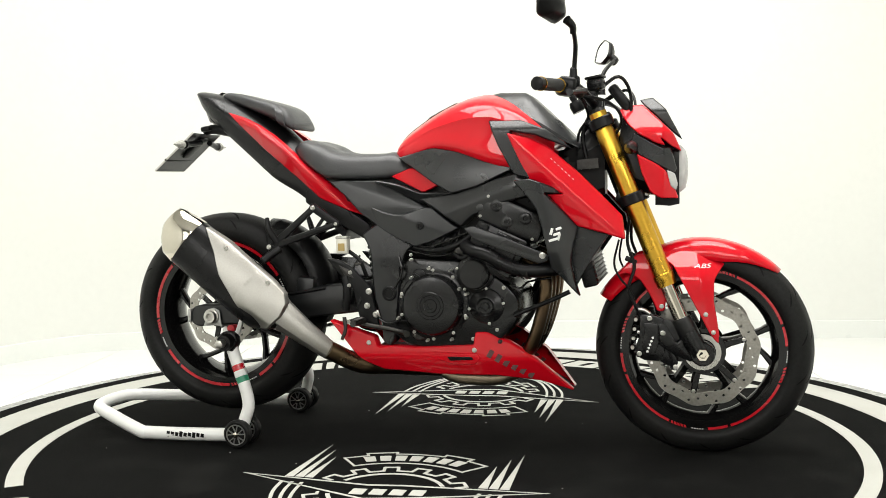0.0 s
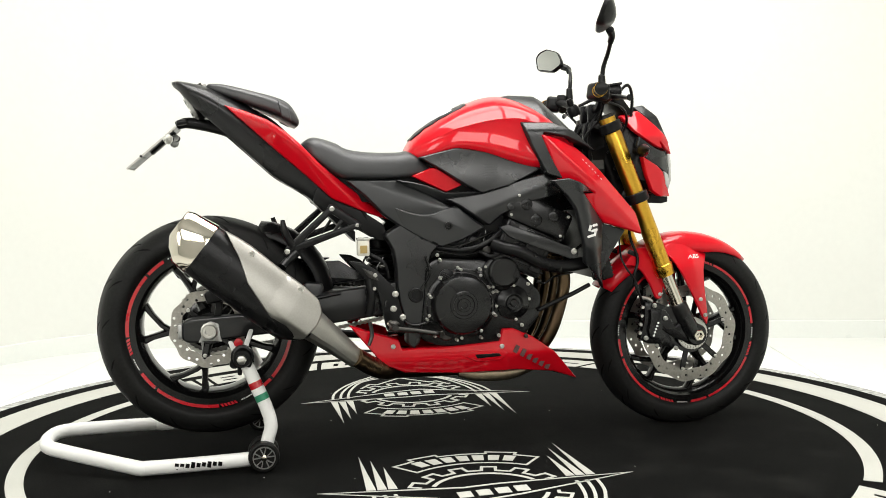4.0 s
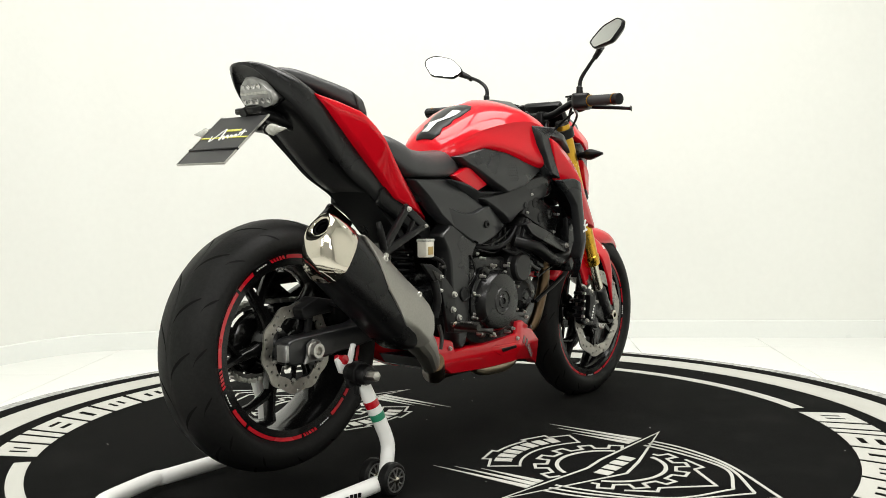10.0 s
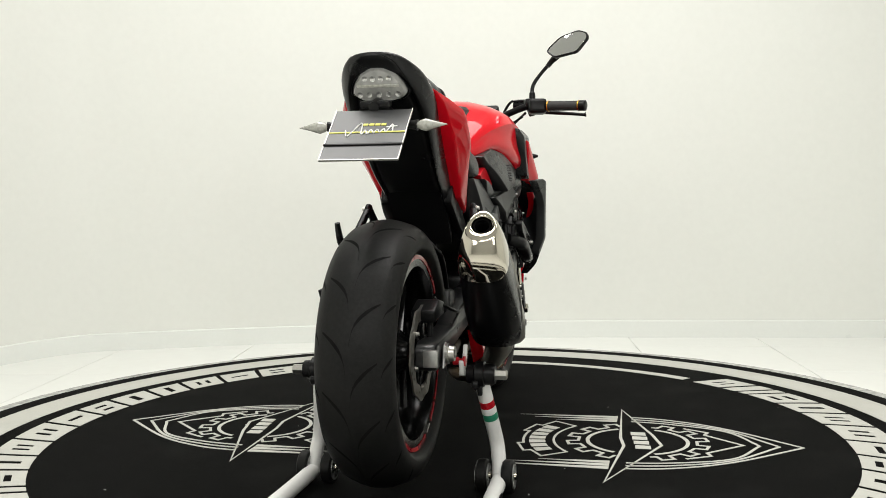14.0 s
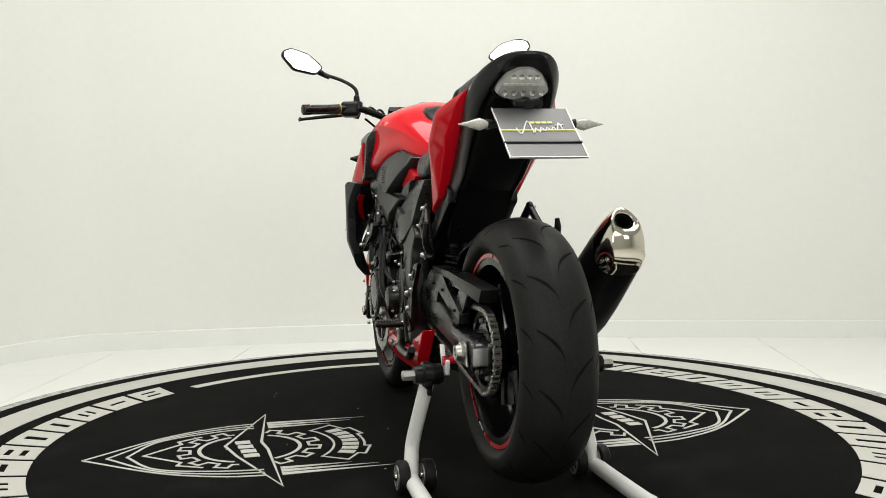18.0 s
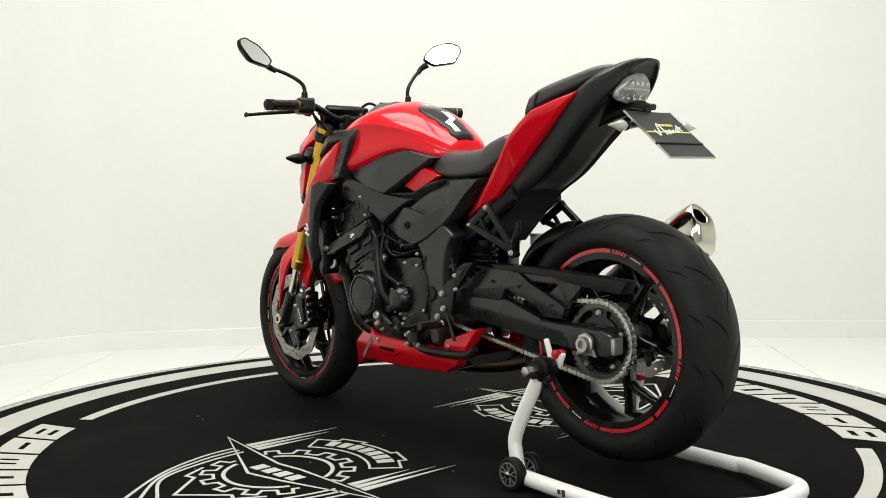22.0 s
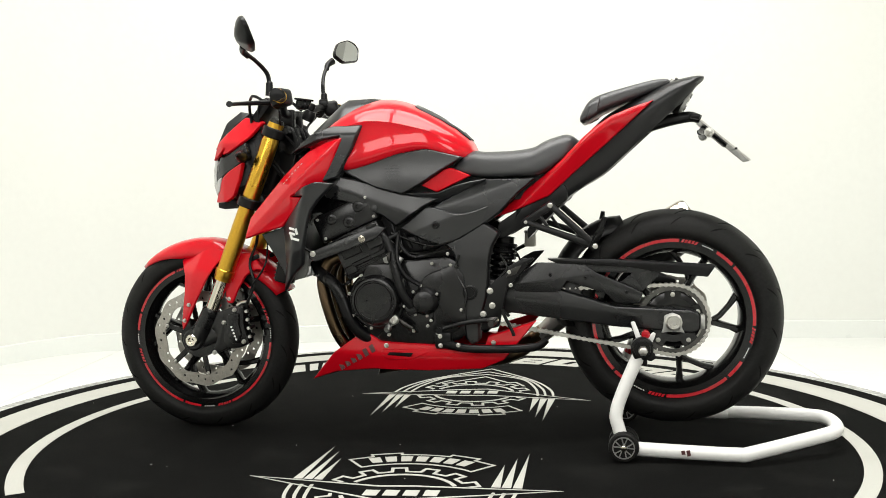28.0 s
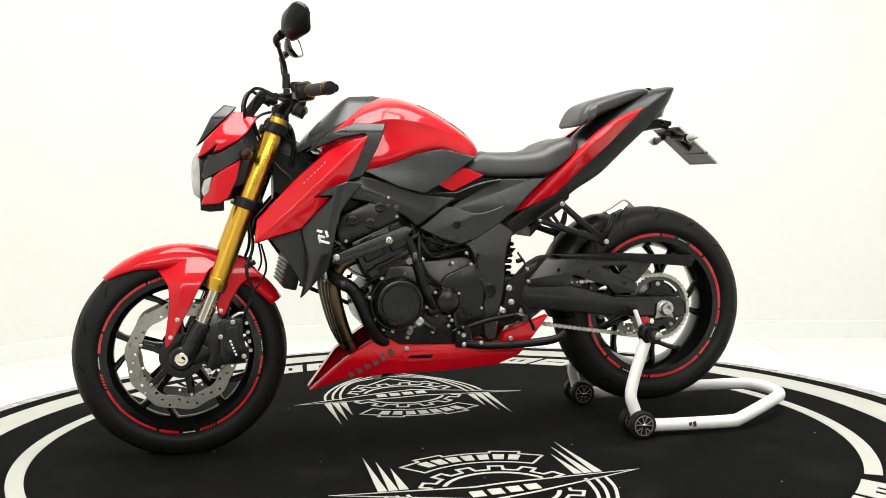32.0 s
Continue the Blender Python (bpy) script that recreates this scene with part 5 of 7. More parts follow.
        panel(bm, corner_round([(0.262, 0.893), (0.306, 0.880), (0.36, 0.852), (0.436, 0.785), (0.498, 0.722), (0.548, 0.668), (0.557, 0.618), (0.516, 0.634), (0.443, 0.655), (0.34, 0.765)], 0.005), lambda x, z: ry(x, z) - 0.012, s, 0.06, 0.003)
        part("shroud_liner", bm, BLACK, sh)
        bm = bmesh.new()
        for k in range(7):
            x, z = 0.372 + k * 0.0095, 0.828 - k * 0.0091
            block(bm, (0.0060, 0.0012, 0.0026), pose(x, s * (ry(x, z) + 0.001), z, 0, 43, 0), 0)
        part("shroud_mark", bm, LABELP, sh)
        # dark shroud blade
        def dy(x, z):
            cr = 0.385 + 0.25 * (0.62 - z)
            return 0.254 - 1.1 * soft(x - cr) - 0.45 * soft(cr - x - 0.02) + 0.05 * soft(z - 0.6) - 0.40 * soft(0.58 - z)
        o = corner_round([(0.270, 0.771), (0.316, 0.776), (0.354, 0.763), (0.416, 0.734), (0.357, 0.737), (0.441, 0.646), (0.430, 0.596), (0.424, 0.550), (0.431, 0.505), (0.444, 0.452), (0.400, 0.506), (0.371, 0.535), (0.362, 0.588), (0.348, 0.652), (0.336, 0.692), (0.314, 0.724)], 0.004)
        bm = bmesh.new()
        panel(bm, o, dy, s, 0.02, 0.004, 0.007, [((0.385, 0.62), (0.41, 0.52)), ((0.365, 0.62), (0.39, 0.52))])
        ds = part("lower_shroud", bm, GREY, BIKE, "dark grey lower shroud with a silver mark", 52)
        bm = bmesh.new()
        for dx, dz, ln in ((0.004, 0.014, 0.026), (0.0, 0.0, 0.030), (-0.004, -0.014, 0.026)):
            x, z = 0.386 + dx, 0.626 + dz
            block(bm, (ln, 0.002, 0.007), pose(x, s * (dy(x, z) + 0.0015), z, 0, -16 * 1, 0), 0.001, 1)
        block(bm, (0.007, 0.002, 0.018), pose(0.377, s * (dy(0.377, 0.633) + 0.0015), 0.634, 0, 16, 0), 0)
        block(bm, (0.007, 0.002, 0.018), pose(0.395, s * (dy(0.395, 0.618) + 0.0015), 0.618, 0, 16, 0), 0)
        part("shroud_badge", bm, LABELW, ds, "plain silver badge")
        # radiator side
        o = corner_round([(0.415, 0.652), (0.520, 0.622), (0.475, 0.555), (0.428, 0.472), (0.42, 0.50)], 0.004)
        bm = bmesh.new()
        panel(bm, o, lambda x, z: 0.170 - 0.12 * soft(x - 0.45), s, 0.03, 0.003, 0.007)
        part("radiator_cover", bm, GREY, BIKE, "", 52)
        # belly pan
        def by(x, z):
            return (0.150 - 0.26 * soft(x - 0.16)) - 0.55 * soft(0.262 - z) + 0.03 * soft(x + 0.1)
        o = corner_round([(-0.300, 0.368), (-0.236, 0.346), (-0.160, 0.322), (-0.150, 0.292), (-0.105, 0.296), (-0.048, 0.294), *(((0.108, 0.304), (0.137, 0.306), (0.143, 0.342), (0.176, 0.343)) if s < 0 else ((0.108, 0.300), (0.160, 0.304), (0.200, 0.330))), (0.239, 0.314), (0.313, 0.263), (0.409, 0.162), (0.32, 0.196), (0.189, 0.215), (0.025, 0.213), (-0.139, 0.222), (-0.205, 0.252)], 0.005)
        bm = bmesh.new()
        panel(bm, o, by, s, 0.03, 0.004, 0.007, [((0.0, 0.262), (0.1, 0.262)), ((0.14, 0.2), (0.14, 0.3))])
        bp = part("belly_pan", bm, RED, BIKE, "glossy red belly pan side with plain grey mark", 52)
        bm = bmesh.new()
        panel(bm, corner_round([(0.060, 0.271), (0.132, 0.2725), (0.139, 0.264), (0.069, 0.259)], 0.002), lambda x, z: by(x, z) + 0.0052, s, 0.004, 0.001, 0.007)
        part("belly_slot", bm, BLACK, bp, "", 52)
        bm = bmesh.new()
        panel(bm, corner_round([(-0.015, 0.286), (0.058, 0.283), (0.150, 0.281), (0.158, 0.270), (0.141, 0.250), (0.069, 0.2475)], 0.003), lambda x, z: by(x, z) + 0.0035 - 0.10 * soft(0.05 - x), s, 0.010, 0.002, 0.007)
        part("slot_surround", bm, RED, bp, "", 52)
        bm = bmesh.new()
        for k in range(6):
            x, z = 0.186 + k * 0.022, 0.281 - k * 0.0125
            block(bm, (0.014, 0.0015, 0.023), pose(x, s * (by(x, z) + 0.001), z, 0, 30, s * -13), 0)
        part("belly_mark", bm, LABELG, bp, "dull grey print kept as plain bars")
        for bx, bz in ((-0.177, 0.304), (0.141, 0.292)):
            bolt(bx, s * (by(bx, bz) + 0.001), bz, bp, 0.0095)
    bm = bmesh.new()
    rings = []
    for x, w, z0, z1 in ((-0.20, 0.10, 0.245, 0.27), (-0.10, 0.108, 0.215, 0.26), (0.05, 0.108, 0.205, 0.25), (0.18, 0.10, 0.206, 0.24), (0.30, 0.07, 0.196, 0.215), (0.39, 0.035, 0.168, 0.175)):
        rings.append([(x, -w, z1), (x, -w * 0.75, z0), (x, w * 0.75, z0), (x, w, z1)])
    loft(bm, rings)
    part("belly_floor", bm, BLACK, BIKE)
    # dark bulk under the panels
    bm = bmesh.new()
    rings = []
    for x, w, z0, z1 in ((-0.36, 0.085, 0.725, 0.80), (-0.22, 0.105, 0.715, 0.79), (-0.12, 0.085, 0.68, 0.81), (0.05, 0.105, 0.60, 0.85), (0.20, 0.125, 0.62, 0.88), (0.30, 0.13, 0.66, 0.85), (0.38, 0.10, 0.70, 0.80)):
        rings.append([(x, -w, z0), (x, -w, z1), (x, w, z1), (x, w, z0)])
    loft(bm, rings)
    part("airbox", bm, BLACK, BIKE)
    # tail lamp
    bm = bmesh.new()
    o = corner_round([(-0.020, -0.041), (-0.050, -0.034), (-0.067, -0.020), (-0.060, 0.002), (-0.043, 0.026), (-0.016, 0.043), (0.016, 0.043), (0.043, 0.026), (0.060, 0.002), (0.067, -0.020), (0.050, -0.034), (0.020, -0.041)], 0.008, 3)
    m = Matrix.Translation((-0.716, 0, 0.995)) @ Matrix.Rotation(radians(-28), 4, "Y")
    loft(bm, [[m @ Vector((dx, p[0] * k, p[1] * k)) for p in o] for dx, k in ((0.06, 0.95), (0.004, 1.0), (-0.006, 0.985), (-0.012, 0.90), (-0.014, 0.6))])
    tl = part("tail_lamp", bm, TAILLENS, BIKE, "clear tail lamp with round reflectors")
    for row, n, zz in ((0, 4, 0.020), (1, 5, -0.018)):
        for k in range(n):
            bm = bmesh.new()
            yy = (k - (n - 1) / 2) * (0.019 if row == 0 else 0.0225)
            lathe(bm, [(0.0, 0.0002), (0.004, 0.0006), (0.0062, 0.0018), (0.0068, 0.0021), (0.0068, 0.0), (0.0, 0.0)], m @ pose(-0.0142, yy, zz, 0, -90, 0), 14)
            part("lamp_reflector", bm, LEDS, tl)
    bm = bmesh.new()
    block(bm, (0.003, 0.100, 0.007), m @ pose(-0.0140, 0, 0.002), 0.001, 1)
    part("lamp_divider", bm, LENSW, tl)
    bm = bmesh.new()
    loft(bm, [[m @ Vector((dx, p[0] * k, p[1] * k)) for p in o] for dx, k in ((0.05, 1.13), (0.002, 1.10), (-0.002, 1.06), (0.004, 1.0))], False)
    part("lamp_bezel", bm, BLACK, tl)
    # plate holder, plate, indicators
    bm = bmesh.new()
    tube(bm, [(-0.58, 0, 0.915), (-0.655, 0, 0.935), (-0.73, 0, 0.948), (-0.765, 0, 0.940)], [0.022, 0.018, 0.016, 0.012], 10, 4)
    block(bm, (0.03, 0.07, 0.016), pose(-0.748, 0, 0.948, 0, -10, 0), 0.005)
    block(bm, (0.09, 0.045, 0.008), pose(-0.80, 0, 0.890, 0, -41, 0), 0.002)
    ph = part("plate_holder", bm, BLACK, BIKE, "black plate holder arm")
    pc = Vector((-0.826, 0.0, 0.876))
    pm = Matrix.Translation(pc) @ Matrix.Rotation(radians(-40.5), 4, "Y")   # local x runs up the plate
    bm = bmesh.new()
    block(bm, (0.175, 0.176, 0.003), pm, 0.001, 1)
    pl = part("show_plate", bm, PLATEM, BIKE, "black show plate with a yellow line and white flourish")
    bm = bmesh.new()
    block(bm, (0.0016, 0.178, 0.005), pm @ pose(-0.0885, 0, 0), 0)
    for s in (-1, 1):
        block(bm, (0.178, 0.0014, 0.005), pm @ pose(0, s * 0.0885, 0), 0)
    part("plate_edge", bm, STEEL, pl)
    bm = bmesh.new()
    block(bm, (0.006, 0.180, 0.007), pm @ pose(-0.038, 0, 0.001), 0.001)
    part("plate_band", bm, BLACK, pl)
    bm = bmesh.new()
    block(bm, (0.0035, 0.172, 0.002), pm @ pose(0.005, 0, 0.0022), 0)
    for k in range(4):
        block(bm, (0.007, 0.011, 0.002), pm @ pose(0.032, -0.012 + k * -0.014 + 0.02, 0.0022), 0)
    part("plate_line", bm, LABELY, pl)
    bm = bmesh.new()
    stroke = [(0.008, 0.050), (-0.012, 0.042), (0.034, 0.018), (-0.008, 0.012), (0.008, 0.005), (-0.006, -0.002), (0.010, -0.008), (-0.002, -0.016), (0.010, -0.022), (0.0, -0.030), (0.012, -0.037), (0.001, -0.044), (0.028, -0.054), (0.004, -0.058)]
    tube(bm, [pm @ Vector((a + 0.004, b, 0.0025)) for a, b in stroke], 0.0016, 6, 4)
    tube(bm, [pm @ Vector((0.022, -0.042, 0.0025)), pm @ Vector((0.025, -0.066, 0.0025))], 0.0014, 6, 1)
    part("plate_flourish", bm, LABELW, pl)
    for s in (-1, 1):
        bm = bmesh.new()
        tube(bm, [(-0.765, s * 0.03, 0.905), (-0.775, s * 0.085, 0.898), (-0.778, s * 0.105, 0.897)], [0.009, 0.009, 0.013], 10, 3)
        ind = part("rear_indicator", bm, BLACK, BIKE, "slim clear rear indicator")
        bm = bmesh.new()
        rings = []
        for y, w, h in ((0.104, 0.006, 0.006), (0.112, 0.010, 0.011), (0.124, 0.014, 0.0145), (0.132, 0.012, 0.012), (0.152, 0.006, 0.006), (0.172, 0.001, 0.001)):
            rings.append([(-0.780 + math.cos(a) * w, s * y, 0.8965 + math.sin(a) * h) for a in [2 * math.pi * k / 12 for k in range(12)]])
        loft(bm, rings)
        part("indicator_lens", bm, LENSW, ind)


body()


# ---- frame, engine, exhaust, rear end ----
def mechanics():
    for s in (-1, 1):
        # main spar
        bm = bmesh.new()
        o = corner_round([(0.30, 0.80), (0.330, 0.775), (0.315, 0.728), (0.24, 0.712), (0.143, 0.674), (0.106, 0.642), (0.024, 0.698), (-0.02, 0.722), (0.09, 0.740), (0.201, 0.777)], 0.008)
        panel(bm, o, lambda x, z: 0.170 + 0.10 * soft(x - 0.05) - 0.35 * soft(x - 0.27) - 0.25 * ridge(z - (0.672 + 0.38 * (x - 0.05))), s, 0.05, 0.006, 0.007, [((0.05, 0.672), (0.15, 0.710))])
        sp = part("frame_spar", bm, FRAMEP, BIKE, "satin black frame spar", 52)
        bm = bmesh.new()
        lathe_y(bm, [(0.0105, 0), (0.0105, s * 0.003), (0.008, s * 0.0045), (0.0, s * 0.0045)], 0.166, s * 0.1763, 0.697, 18)
        part("spar_plug", bm, FRAMEP, sp)
        # pivot plate
        bm = bmesh.new()
        o = corner_round([(-0.196, 0.622), (-0.147, 0.655), (-0.099, 0.630), (-0.030, 0.596), (-0.061, 0.565), (-0.075, 0.515), (-0.084, 0.420), (-0.092, 0.341), (-0.097, 0.308), (-0.116, 0.292), (-0.136, 0.308), (-0.136, 0.355), (-0.157, 0.430), (-0.163, 0.480), (-0.164, 0.530), (-0.172, 0.580)], 0.010)
        panel(bm, o, lambda x, z: 0.153 - 0.04 * soft(0.40 - z) - 0.10 * soft(z - 0.55), s, 0.045, 0.007, 0.007, ())
        pp = part("pivot_plate", bm, FRAMEP, BIKE, "satin black swingarm pivot plate", 52)
        bm = bmesh.new()
        lathe_y(bm, [(0.0, 0), (0.0215, 0), (0.0215, s * 0.005), (0.0185, s * 0.0075), (0.014, s * 0.0075), (0.013, s * 0.005), (0, s * 0.005)], -0.110, s * 0.1525, 0.450, 28)
        part("pivot_cap", bm, BLACK, pp)
        # subframe rail
        bm = bmesh.new()
        plate(bm, corner_round([(-0.385, 0.752), (-0.365, 0.765), (-0.190, 0.650), (-0.175, 0.605), (-0.205, 0.605), (-0.390, 0.715)], 0.008), s * 0.074, s * 0.096, 0.004)
        tube(bm, [(-0.235, s * 0.088, 0.66), (-0.255, s * 0.09, 0.70), (-0.28, s * 0.085, 0.76)], 0.008, 8, 3)
        part("subframe_rail", bm, BLACK, BIKE)
        # pillion footrest bracket
        arm = bmesh.new()
        for k, ((ax_, az_), (bx_, bz_), w0, w1) in enumerate((((-0.343, 0.700), (-0.462, 0.592), 0.017, 0.022), ((-0.273, 0.652), (-0.462, 0.588), 0.016, 0.022), ((-0.343, 0.700), (-0.273, 0.652), 0.024, 0.024), ((-0.320, 0.660), (-0.345, 0.625), 0.010, 0.007))):
            d = Vector((bx_ - ax_, bz_ - az_)).normalized()
            n = Vector((-d.y, d.x))
            o = [(ax_ - d.x * 0.012 + n.x * w0 / 2, az_ - d.y * 0.012 + n.y * w0 / 2), (bx_ + d.x * 0.010 + n.x * w1 / 2, bz_ + d.y * 0.010 + n.y * w1 / 2),
                 (bx_ + d.x * 0.010 - n.x * w1 / 2, bz_ + d.y * 0.010 - n.y * w1 / 2), (ax_ - d.x * 0.012 - n.x * w0 / 2, az_ - d.y * 0.012 - n.y * w0 / 2)]
            bm = bmesh.new()
            plate(bm, corner_round(o, 0.008), s * (0.135 + 0.0007 * k), s * (0.152 - 0.0007 * k), 0.005)
            for v in bm.verts:
                v.co.y += s * 0.022 * min(1, max(0, (-0.34 - v.co.x) / 0.12))
            add_bm(arm, bm)
        bracket = part("footrest_bracket", arm, BLACK, BIKE, "black cast footrest bracket")
        bolt(-0.343, s * 0.152, 0.700, bracket, 0.010, h=0.009)
        bolt(-0.273, s * 0.151, 0.652, bracket, 0.007)
        bm = bmesh.new()
        if s < 0:
            tube(bm, [(-0.455, s * 0.165, 0.60), (-0.475, s * 0.175, 0.64), (-0.48, s * 0.172, 0.672)], [0.011, 0.010, 0.006], 10, 3)
        else:
            tube(bm, [(-0.465, s * 0.165, 0.590), (-0.480, s * 0.18, 0.62), (-0.497, s * 0.183, 0.668)], [0.011, 0.010, 0.007], 10, 3)
        block(bm, (0.020, 0.022, 0.018), pose(-0.468, s * 0.170, 0.582, 0, 20, 0), 0.004)
        part("pillion_peg", bm, BLACK, BIKE)
        bolt(-0.470, s * 0.185, 0.586, bracket, 0.010)
        # rider footrest plate
        bm = bmesh.new()
        o = corner_round([(-0.300, 0.552), (-0.262, 0.548), (-0.225, 0.528), (-0.168, 0.470), (-0.150, 0.394), (-0.140, 0.340), (-0.195, 0.352), (-0.205, 0.400), (-0.218, 0.462), (-0.262, 0.510)], 0.008)
        plate(bm, o, s * 0.150, s * 0.162, 0.004)
        fp = part("footrest_plate", bm, BLACK, BIKE, "black cast footrest plate")
        bm = bmesh.new()
        plate(bm, corner_round([(-0.262, 0.532), (-0.232, 0.520), (-0.215, 0.494), (-0.245, 0.505)], 0.004), s * 0.1625, s * 0.1650, 0.001)
        part("plate_recess", bm, DARKMET, fp)
        for bx, bz, r in ((-0.170, 0.456, 0.0125), (-0.176, 0.414, 0.0125), (-0.150, 0.389, 0.0125), (-0.226, 0.511, 0.008), (-0.230, 0.473, 0.008)):
            bolt(bx, s * 0.163, bz, fp, r, h=0.009)
        bm = bmesh.new()
        tube(bm, [(-0.185, s * 0.165, 0.372), (-0.185, s * 0.20, 0.372), (-0.186, s * 0.262, 0.374)], [0.008, 0.010, 0.009], 12, 2)
        for k in range(7):
            block(bm, (0.024, 0.004, 0.006), pose(-0.185, s * (0.205 + k * 0.008), 0.383), 0.001, 1)
        part("rider_peg", bm, DARKMET, fp)
        bm = bmesh.new()
        if s < 0:
            tube(bm, [(-0.190, -0.172, 0.360), (-0.12, -0.178, 0.352), (-0.06, -0.190, 0.343), (-0.045, -0.205, 0.340)], [0.008, 0.007, 0.007, 0.010], 10, 3)
            tube(bm, [(-0.245, -0.170, 0.380), (-0.240, -0.175, 0.345), (-0.250, -0.18, 0.315)], [0.006, 0.006, 0.005], 8, 3)
        else:
            tube(bm, [(-0.188, 0.172, 0.375), (-0.10, 0.178, 0.365), (-0.035, 0.182, 0.348), (-0.028, 0.215, 0.346)], [0.008, 0.007, 0.006, 0.009], 10, 3)
            tube(bm, [(-0.225, 0.170, 0.385), (-0.205, 0.180, 0.405), (-0.235, 0.182, 0.345), (-0.24, 0.182, 0.33)], [0.005, 0.005, 0.005, 0.005], 8, 3)
        part("foot_lever", bm, DARKMET if s < 0 else BLACK, fp)
        bolt(-0.188, s * 0.180, 0.375, fp, 0.012, CHROME)
    # rear brake fluid pot
    bm = bmesh.new()
    block(bm, (0.034, 0.034, 0.046), pose(-0.256, -0.136, 0.588), 0.004)
    rp = part("rear_reservoir", bm, FLUID, BIKE, "translucent brake fluid reservoir")
    bm = bmesh.new()
    block(bm, (0.036, 0.036, 0.008), pose(-0.256, -0.136, 0.612), 0.002)
    part("reservoir_cap", bm, LENSW, rp)
    bm = bmesh.new()
    block(bm, (0.020, 0.002, 0.022), pose(-0.256, -0.1535, 0.584), 0)
    part("reservoir_label", bm, AMBER, rp)
    # engine: crankcase, block, head
    bm = bmesh.new()
    o = corner_round([(-0.130, 0.345), (-0.06, 0.300), (0.08, 0.278), (0.20, 0.300), (0.262, 0.372), (0.268, 0.440), (0.215, 0.495), (0.10, 0.545), (-0.05, 0.555), (-0.118, 0.50)], 0.02)
    plate(bm, o, -0.145, 0.145, 0.012)
    eng = part("engine", bm, ENGINE, BIKE, "black four-cylinder engine with silver bolts")
    tilt = pose(0.205, 0, 0.575, 0, 24, 0)
    bm = bmesh.new()
    block(bm, (0.155, 0.350, 0.130), tilt, 0.010)
    cyl = part("cylinder_block", bm, ENGINE, BIKE)
    for k in (0, 3):
        bm = bmesh.new()
        block(bm, (0.162, 0.358, 0.005), tilt @ pose(0, 0, -0.045 + k * 0.026), 0.001, 1)
        part("cooling_rib", bm, ENGINE, cyl)
    # raised bosses cast into the block's sides
    for sd in (-1, 1):
        for bx, bz, bw, bh in ((-0.045, 0.010, 0.050, 0.040), (0.030, 0.012, 0.060, 0.036), (-0.010, -0.030, 0.110, 0.014), (0.052, -0.040, 0.034, 0.026), (-0.055, 0.052, 0.030, 0.016), (0.020, 0.050, 0.064, 0.014)):
            bm = bmesh.new()
            block(bm, (bw, 0.012, bh), tilt @ pose(bx, sd * 0.178, bz), 0.003, 1)
            part("cast_boss", bm, ENGINE, cyl)
    bm = bmesh.new()
    block(bm, (0.190, 0.360, 0.085), tilt @ pose(0.008, 0, 0.105), 0.014)
    hd = part("cylinder_head", bm, ENGINE, BIKE)
    for s in (-1, 1):
        for k, (dx, dz) in enumerate(((-0.045, 0.12), (0.045, 0.12), (0.0, 0.09))):
            bm = bmesh.new()
            lathe_y(bm, [(0.017, 0), (0.017, s * 0.003), (0.014, s * 0.005), (0.006, s * 0.005), (0.005, s * 0.003), (0, s * 0.003)], (tilt @ Vector((dx, 0, dz))).x, s * 0.179, (tilt @ Vector((dx, 0, dz))).z, 20)
            part("cam_plug", bm, ENGINE, hd)
        for dx, dz in ((-0.075, 0.075), (0.085, 0.075), (0.085, 0.135), (-0.075, 0.135)):
            v = tilt @ Vector((dx, s * 0.18, dz))
            bolt(v.x, v.y, v.z, hd, 0.006)
    # right: clutch cover
    bm = bmesh.new()
    lathe_y(bm, [(0.102, 0.02), (0.102, -0.010), (0.097, -0.014), (0.090, -0.016), (0.086, -0.038), (0.080, -0.046), (0.072, -0.048), (0.040, -0.050), (0.038, -0.053), (0.031, -0.053), (0.029, -0.050), (0.020, -0.050), (0.018, -0.053), (0.010, -0.053), (0.009, -0.049), (0, -0.049)], 0.022, -0.143, 0.420, 64)
    cc = part("clutch_cover", bm, ENGINE, BIKE, "round black clutch cover with ringed centre")
    for k in range(10):
        a = radians(18 + 36 * k)
        bolt(0.022 + 0.099 * math.cos(a), -0.157, 0.420 + 0.099 * math.sin(a), cc, 0.0065)
    for bx, bz in ((-0.04, 0.549), (0.012, 0.525), (0.076, 0.519), (-0.041, 0.497), (-0.069, 0.444), (-0.081, 0.380), (-0.058, 0.332), (0.006, 0.318), (0.077, 0.322), (0.120, 0.385), (0.101, 0.467), (0.124, 0.454)):
        bolt(bx, -0.158, bz, eng, 0.0068, h=0.02)
    bm = bmesh.new()
    lathe_y(bm, [(0.054, 0.02), (0.054, -0.012), (0.050, -0.016), (0.045, -0.018), (0.043, -0.034), (0.038, -0.038), (0, -0.038)], 0.145, -0.146, 0.510, 40)
    sc = part("starter_cover", bm, ENGINE, BIKE)
    for k in range(5):
        a = radians(20 + 72 * k)
        bolt(0.145 + 0.053 * math.cos(a), -0.160, 0.510 + 0.053 * math.sin(a), sc, 0.006)
    bm = bmesh.new()
    lathe_y(bm, [(0.050, 0.02), (0.050, -0.010), (0.046, -0.014), (0.040, -0.016), (0.030, -0.026), (0.026, -0.028), (0.020, -0.022), (0.012, -0.022), (0.010, -0.026), (0, -0.026)], 0.176, -0.143, 0.418, 40)
    wc = part("ignition_cover", bm, ENGINE, BIKE)
